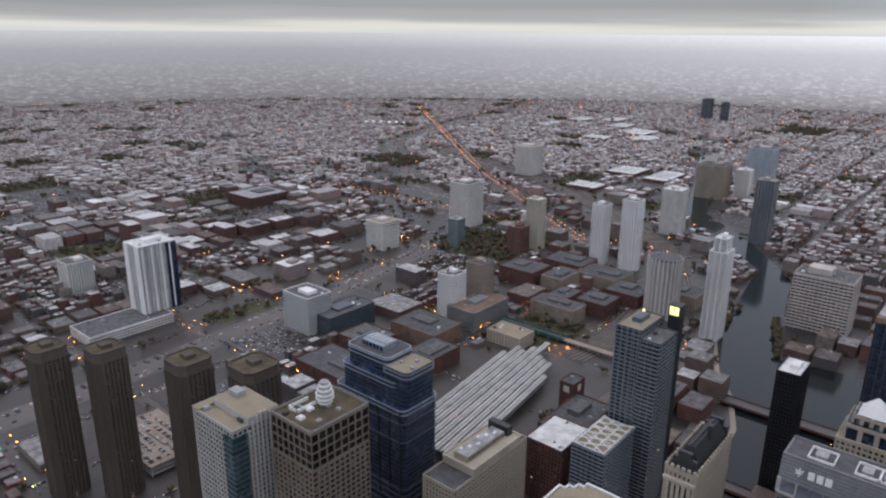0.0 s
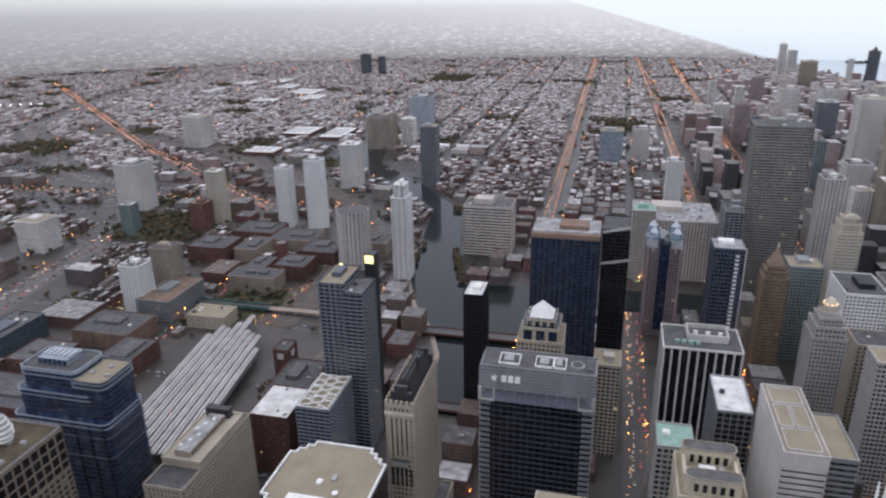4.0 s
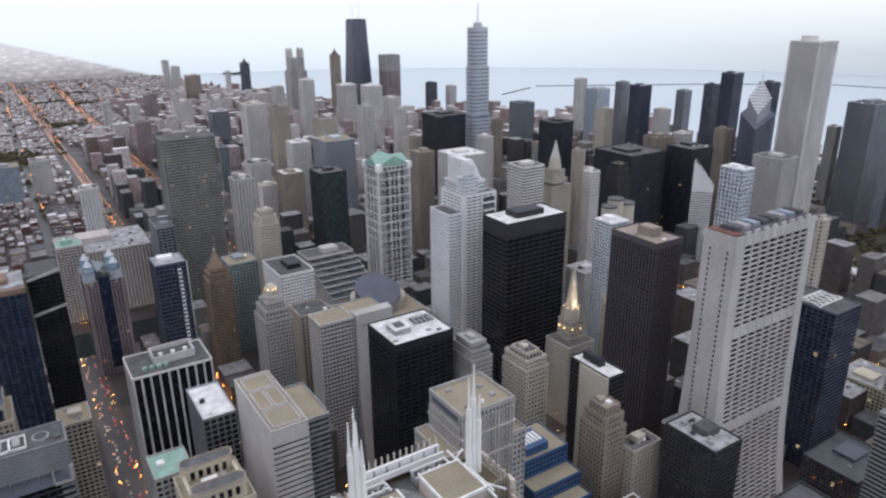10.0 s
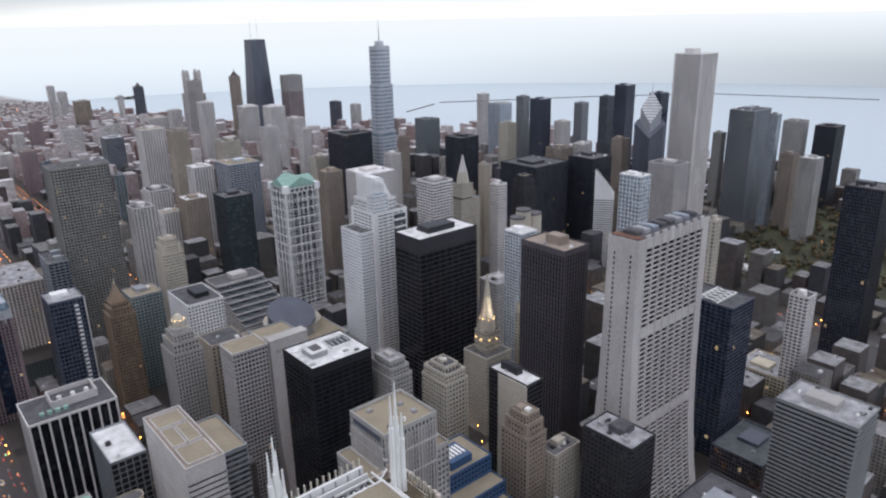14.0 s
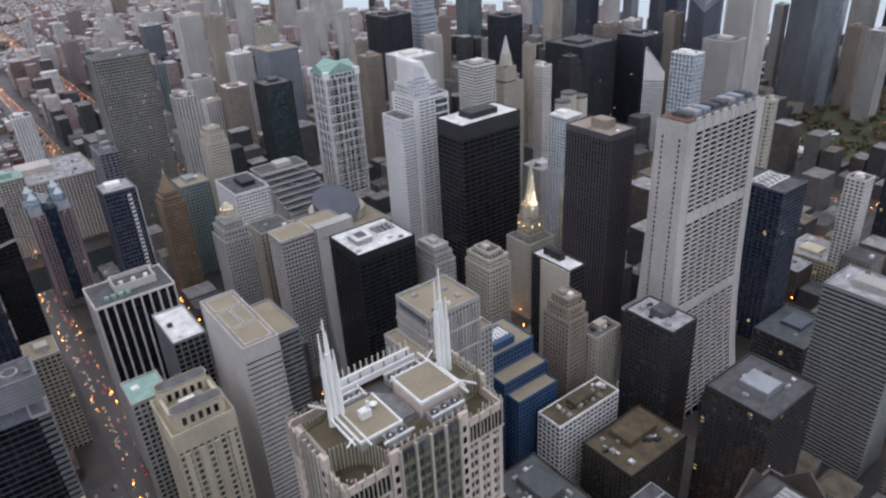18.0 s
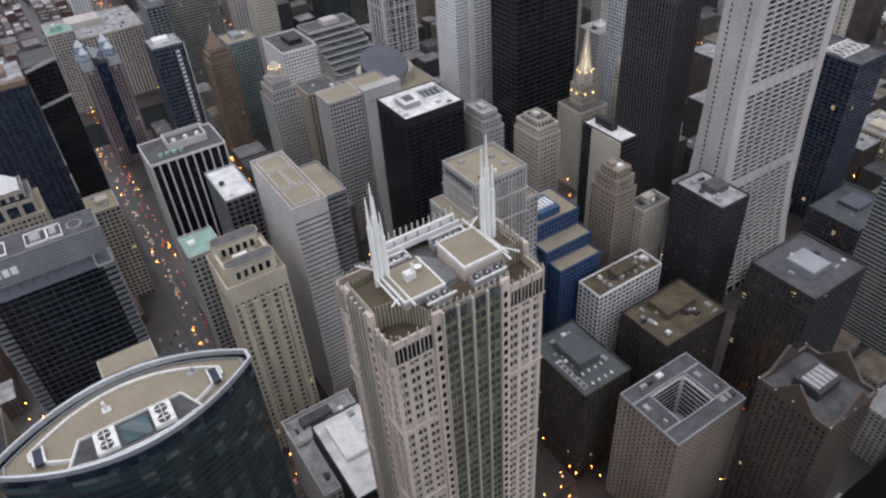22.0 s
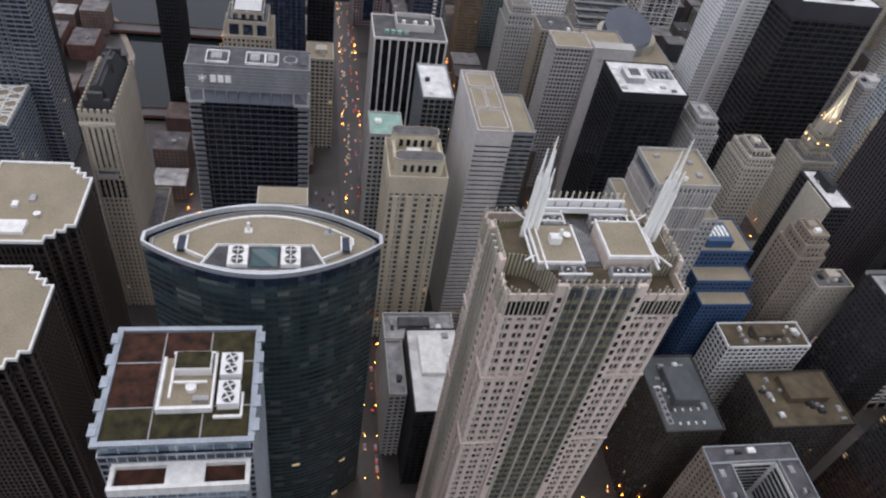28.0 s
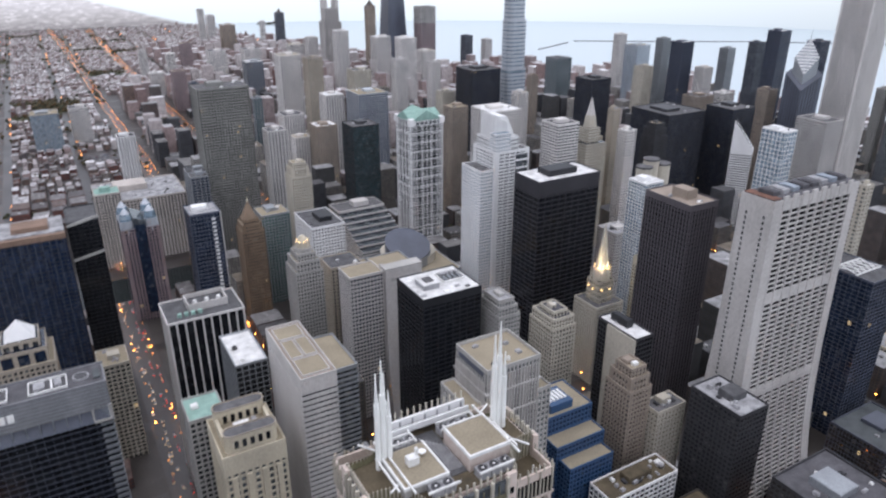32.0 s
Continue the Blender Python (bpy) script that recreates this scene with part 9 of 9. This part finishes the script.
stuff("low_buildings", box_mesh("low_buildings", walls_far), "lowwall", "thousands of low brick and concrete buildings", "buildings")
stuff("low_roofs", box_mesh("low_roofs", roofs_far), "lowroof", "flat grey, white and tar roofs", "roofs")
M["corewall"] = islands("mid_rise_walls", [(0.07, 0.07, 0.074), (0.15, 0.135, 0.12), (0.045, 0.045, 0.05), (0.24, 0.22, 0.195), (0.11, 0.09, 0.08), (0.06, 0.058, 0.055), (0.30, 0.285, 0.26), (0.09, 0.065, 0.058)], windows=True)
M["coreroof"] = islands("mid_rise_roofs", [(0.10, 0.10, 0.105), (0.16, 0.155, 0.15), (0.075, 0.072, 0.075), (0.28, 0.28, 0.285), (0.14, 0.115, 0.085), (0.22, 0.215, 0.215)], vary=0.3, rough=0.6)
stuff("mid_rise_buildings", box_mesh("mid_rise_buildings", walls_core), "corewall", "grey and tan mid-rise buildings between towers", "buildings")
stuff("mid_rise_roofs", box_mesh("mid_rise_roofs", roofs_core), "coreroof", "dark and pale flat roofs of mid-rises", "roofs")
stuff("suburb_buildings", box_mesh("suburb_buildings", walls_out), "haze_outwall", "endless low suburban buildings coloured pale for haze", "buildings")
stuff("haze_toned_suburb_roofs", box_mesh("haze_toned_suburb_roofs", roofs_out), "haze_outroof", "suburban roofs coloured pale and glossy for haze", "roofs")
stuff("roof_clutter", box_mesh("roof_clutter", units_far), "lowunit", "small machines scattered on flat roofs", "roof machines")
ob = new("pavement", box_mesh("pavement", pave_boxes))
ob.data.materials.append(M["pave"])
tagged(ob, "raised concrete pavements of the city blocks", kind="structure")
for i_, (a, b, c, d) in enumerate(PARKS):
    flat("ground_park_%d" % i_, [(a, c), (b, c), (b, d), (a, d)], 0.16, "grass", "autumn lawn of a city park")


lot_cars = []
me_ = box_mesh("parking_lots", [(a, b, c, d, 0.2, 0.26) for a, b, c, d in LOTS])
me_.materials.append(M["asphalt"])
tagged(new("ground_parking_lots", me_), "asphalt parking lots between the blocks", kind="structure")
me_ = box_mesh("lawns", [(a, b, c, d, 0.2, 0.25) for a, b, c, d in GREENS])
me_.materials.append(M["grass"])
tagged(new("ground_lawns", me_), "patches of autumn lawn between the blocks", kind="structure")
for a, b, c, d in LOTS + [(-678, -582, 256, 312)]:
    top_ = 11.6 if (a, c) == (-678, 256) else 0.26
    rows_ = int((d - c) / 8.5)
    for j in range(rows_):
        for i in range(int((b - a - 4) / 3)):
            if rng.random() < .6:
                x, y = a + 3 + 3 * i, c + 3 + 8.5 * j + rng.uniform(-.4, .4)
                lot_cars += [(x - .9, x + .9, y - 2.2, y + 2.2, top_ + .3, top_ + 1.0), (x - .8, x + .8, y - 1.2, y + 1.1, top_ + 1.0, top_ + 1.5)]


# ---- trees ----
M["leaf"] = islands("autumn_leaves", [(0.062, 0.054, 0.028), (0.082, 0.060, 0.028), (0.05, 0.052, 0.03), (0.10, 0.062, 0.028), (0.044, 0.048, 0.03)], rough=1.0)


def clump_cloud(name, spots, label):
    """Tree crowns, each of several ragged clumps over a short trunk."""
    r = random.Random(3)
    ico = [(0, 0, 1), (.894, 0, .447), (.276, .851, .447), (-.724, .526, .447), (-.724, -.526, .447), (.276, -.851, .447), (.724, .526, -.447), (-.276, .851, -.447), (-.894, 0, -.447), (-.276, -.851, -.447), (.724, -.526, -.447), (0, 0, -1)]
    tri = [(0, 1, 2), (0, 2, 3), (0, 3, 4), (0, 4, 5), (0, 5, 1), (1, 6, 2), (2, 6, 7), (2, 7, 3), (3, 7, 8), (3, 8, 4), (4, 8, 9), (4, 9, 5), (5, 9, 10), (5, 10, 1), (1, 10, 6), (11, 7, 6), (11, 8, 7), (11, 9, 8), (11, 10, 9), (11, 6, 10)]
    v, f = [], []
    for x, y, s in spots:
        for k in range(4):
            ox, oy, oz = x + r.uniform(-.5, .5) * s, y + r.uniform(-.5, .5) * s, s * r.uniform(.55, 1.1)
            q = s * r.uniform(.28, .5)
            o = len(v)
            for a, b, c in ico:
                g = q * r.uniform(.7, 1.25)
                v.append((ox + a * g, oy + b * g, oz + c * g))
            f += [(o + a, o + b, o + c) for a, b, c in tri]
        o = len(v)
        v += [(x - .3, y - .3, 0), (x + .3, y - .3, 0), (x, y + .4, 0), (x, y, s * .8)]
        f += [(o, o + 1, o + 3), (o + 1, o + 2, o + 3), (o + 2, o, o + 3)]
    me = bpy.data.meshes.new(name)
    me.from_pydata(v, [], f)
    stuff(name, me, "leaf", label, "trees")


spots = []
for a, b, c, d in PARKS:
    for i in range(int((b - a) * (d - c) / (420 if a > 1000 else 170))):
        spots.append((rng.uniform(a, b), rng.uniform(c, d), rng.uniform(6, 11)))
for a, b, c, d in GREENS:
    for i in range(int((b - a) * (d - c) / 260)):
        spots.append((rng.uniform(a, b), rng.uniform(c, d), rng.uniform(5, 10)))
for i in range(2600):
    x, y = rng.uniform(-1800, -240), rng.uniform(150, 1500)
    if not (blocked(x - 3, x + 3, y - 3, y + 3, 0) or in_poly(x, y, RIVER) or near_line(x, y, FREEWAY, 26) or near_line(x, y, RAIL, 32)):
        if min(abs(x - s) for s in STREET_X) < 11 or min(abs(y - s) for s in STREET_Y) < 9 or rng.random() < .2:
            spots.append((x, y, rng.uniform(4, 7)))
for i in range(11000):
    x, y = rng.uniform(-4000, 900), rng.uniform(-200, 4300)
    if math.hypot(x, y) < 900 or in_poly(x, y, LAKE) or in_poly(x, y, RIVER) or near_line(x, y, FREEWAY, 26) or blocked(x - 3, x + 3, y - 3, y + 3, 0):
        continue
    if min(abs(x - s) for s in STREET_X) > 14 and rng.random() < .75:
        continue
    spots.append((x, y, rng.uniform(5, 10)))
for i in range(70):
    k = rng.random()
    spots.append((-285 + rng.uniform(-8, 4) - 20 * k, 830 + 250 * k, rng.uniform(4, 7)))
    spots.append((-208 - 40 * k + rng.uniform(0, 8), 930 + 130 * k, rng.uniform(4, 7)))
clump_cloud("tree_crowns", spots, "autumn street and park trees")

# ---- street lights and traffic ----
lamps, heads, tails, cars, greens, sodium = [], [], [], [], [], []


def dot(x, y, z, s):
    return (x - s, x + s, y - s, y + s, z - s, z + s)


def along(line, step):
    for (x0, y0), (x1, y1) in zip(line, line[1:]):
        L = math.hypot(x1 - x0, y1 - y0)
        for i in range(int(L / step)):
            k = (i + rng.random() * .3) * step / L
            yield x0 + (x1 - x0) * k, y0 + (y1 - y0) * k, (y1 - y0) / L, -(x1 - x0) / L


for li, line in enumerate(AVENUES):
    for x, y, nx_, ny_ in along(line, 26):
        for s in (-1, 1):
            lamps.append(dot(x + s * 8 * nx_, y + s * 8 * ny_, 8, 0.33 if y < 1000 else 0.6))
    for x, y, nx_, ny_ in along(line, 5 if li == 3 else 7):
        o = rng.choice((-9, -6, -3, 3, 6, 9)) if li == 3 else rng.choice((-5, -2.5, 2.5, 5))
        if rng.random() < .75:
            cx_, cy_ = x + o * nx_, y + o * ny_
            cars.append((cx_ - .9, cx_ + .9, cy_ - 2.2, cy_ + 2.2, .3, 1.0))
            cars.append((cx_ - .8, cx_ + .8, cy_ - 1.2, cy_ + 1.1, 1.0, 1.5))
            (tails if o > 0 else heads).append((cx_ - .8, cx_ + .8, cy_ - 2.35, cy_ - 2.2, .6, 1.0))
for x, y, nx_, ny_ in along(FREEWAY, 14):
    for o in (-17, -13, -9, 9, 13, 17):
        if rng.random() < .6:
            cx_, cy_ = x + o * nx_, y + o * ny_
            cars.append((cx_ - 1, cx_ + 1, cy_ - 2.2, cy_ + 2.2, .3, 1.5))
            if rng.random() < .3:
                (tails if o > 0 else heads).append((cx_ - .8, cx_ + .8, cy_ - 2.4, cy_ - 2.2, .6, 1.1))
for sx in STREET_X[29:45]:
    for sy in STREET_Y[:11]:
        if in_poly(sx, sy, RIVER) or sx > 950:
            continue
        for dx, dy in ((-9, -9), (9, 9), (9, -9), (-9, 9)):
            sodium.append(dot(sx + dx, sy + dy, 8, .27))
        if rng.random() < .4:
            greens.append(dot(sx + 6, sy - 6, 6, .4))
        for k in range(8):
            yy = sy + rng.uniform(10, 110)
            if in_poly(sx, yy, RIVER):
                continue
            o = rng.choice((-3.5, 3.5))
            cars.append((sx + o - .9, sx + o + .9, yy - 2.2, yy + 2.2, .3, 1.0))
            cars.append((sx + o - .8, sx + o + .8, yy - 1.2, yy + 1.1, 1.0, 1.5))
            (tails if o > 0 else heads).append((sx + o - .8, sx + o + .8, yy - 2.35, yy - 2.2, .6, 1.0))
for i in range(900):
    x, y = rng.choice(STREET_X), rng.uniform(200, 4200)
    if y > 0 and not in_poly(x, y, LAKE) and not in_poly(x, y, RIVER):
        lamps.append(dot(x + 7, y, 8, .55 + .00025 * y))
for sx in STREET_X[38:44]:
    for i in range(26):
        y = 60 + i * 30
        if not in_poly(sx, y, RIVER):
            sodium.append(dot(sx - 8, y, 8, .28))
            sodium.append(dot(sx + 8, y + 15, 8, .28))
for sx in STREET_X:
    for i in range(420):
        y = rng.uniform(150, 2000)
        if -1900 < sx < -230 and rng.random() < .55 and not in_poly(sx, y, RIVER) and not near_line(sx, y, RAIL, 30):
            o = rng.choice((-6, -3, 3, 6))
            cars += [(sx + o - .9, sx + o + .9, y - 2.2, y + 2.2, .3, 1.0), (sx + o - .8, sx + o + .8, y - 1.2, y + 1.1, 1.0, 1.5)]
for sy in STREET_Y:
    for i in range(260):
        x = rng.uniform(-1900, -230)
        if sy < 2000 and rng.random() < .55 and not in_poly(x, sy, RIVER) and not near_line(x, sy, RAIL, 30):
            o = rng.choice((-5, -2.5, 2.5, 5))
            cars += [(x - 2.2, x + 2.2, sy + o - .9, sy + o + .9, .3, 1.0), (x - 1.2, x + 1.1, sy + o - .8, sy + o + .8, 1.0, 1.5)]
for sy in STREET_Y[2:8]:
    for i in range(26):
        x = 160 + 27 * i
        sodium += [dot(x, sy - 8, 8, .28), dot(x + 13, sy + 8, 8, .28)]
NEAR_STREETS = [[(-86, 330), (-86, 480)], [(46, 150), (46, 200)], [(40, 200), (44, 320)], [(150, 182), (430, 182)], [(268, 100), (268, 340)], [(196, 130), (196, 250)], [(333, 130), (333, 262)], [(-88, 170), (-88, 330)], [(-180, 262), (-90, 262)], [(395, 120), (395, 320)], [(540, 200), (700, 205)]]
for line in NEAR_STREETS:
    for x, y, nx_, ny_ in along(line, 30):
        for s in (-1, 1):
            sodium.append(dot(x + s * 4 * nx_, y + s * 4 * ny_, 8, .2))
        if rng.random() < .7:
            o = rng.choice((-2, 2))
            cx_, cy_ = x + o * nx_, y + o * ny_
            hw_, hl_ = (2.2, .9) if abs(ny_) > .5 else (.9, 2.2)
            cars += [(cx_ - hw_, cx_ + hw_, cy_ - hl_, cy_ + hl_, .3, 1.0), (cx_ - hw_ * .6, cx_ + hw_ * .6, cy_ - hl_ * .6, cy_ + hl_ * .6, 1.0, 1.5)]
            (tails if o > 0 else heads).append((cx_ - .5, cx_ + .5, cy_ - .5, cy_ + .5, 1.5, 1.62))
M["carpaint"] = islands("car_paint", [(0.05, 0.05, 0.055), (0.35, 0.35, 0.36), (0.6, 0.6, 0.6), (0.12, 0.02, 0.02), (0.03, 0.05, 0.1), (0.2, 0.2, 0.2)], rough=0.3)
stuff("street_lamps", box_mesh("street_lamps", lamps), "lamp", "glowing orange street lamps along the avenues", "street lamps")
stuff("sodium_lamps", box_mesh("sodium_lamps", sodium), "nearlamp", "bright sodium street lamps between the towers", "street lamps")
stuff("cars", box_mesh("cars", cars), "carpaint", "small cars on the evening streets", "cars")
stuff("parked_cars", box_mesh("parked_cars", lot_cars), "carpaint", "rows of parked cars in the lots", "cars")
stuff("headlights", box_mesh("headlights", heads), "headlight", "pale headlights of traffic", "headlights")
stuff("taillights", box_mesh("taillights", tails), "taillight", "red tail lights of traffic", "tail lights")
stuff("traffic_signals", box_mesh("traffic_signals", greens), "greenlamp", "green traffic signals at crossings", "traffic signals")


# ---- bridges, breakwater, boat ----
def bridge(x0, x1, y, w=14):
    b = thing("river_bridge", "low steel road bridge over the river", "bridge", (x0 + x1) / 2, y)
    L = x1 - x0
    part("deck", [(-L / 2, L / 2, -w / 2, w / 2, 4.2, 5.2)], "asphalt", b)
    for s in (-1, 1):
        part("girder", [(-L / 2, L / 2, s * w / 2 - .3, s * w / 2 + .3, 3.4, 6.4)], "brick", b)
        part("abutment", [(s * L / 2 - 4, s * L / 2 + 4, -w / 2 - 1, w / 2 + 1, 0, 4.2)], "concrete", b)


for y_, x0_, x1_ in ((322, -212, -144), (467, -210, -144), (600, -188, -128)):
    bridge(x0_, x1_, y_)
bridge(-290, -84, 764, 18)
b_ = thing("breakwater", "long dark stone breakwater in the lake", "breakwater")
me_ = bpy.data.meshes.new("wall")
wl_ = [(1960, 2560), (2230, 2690)], [(2295, 2725), (3058, 2266), (3487, 1900), (3719, 1201)]
for seg in wl_:
    for (x0, y0), (x1, y1) in zip(seg, seg[1:]):
        o_ = part("wall", [(-3, 3, -math.hypot(x1 - x0, y1 - y0) / 2, math.hypot(x1 - x0, y1 - y0) / 2, 0, 3)], "darkroof", b_, at=((x0 + x1) / 2, (y0 + y1) / 2, 0))
        o_.rotation_euler = (0, 0, -math.atan2(x1 - x0, y1 - y0))
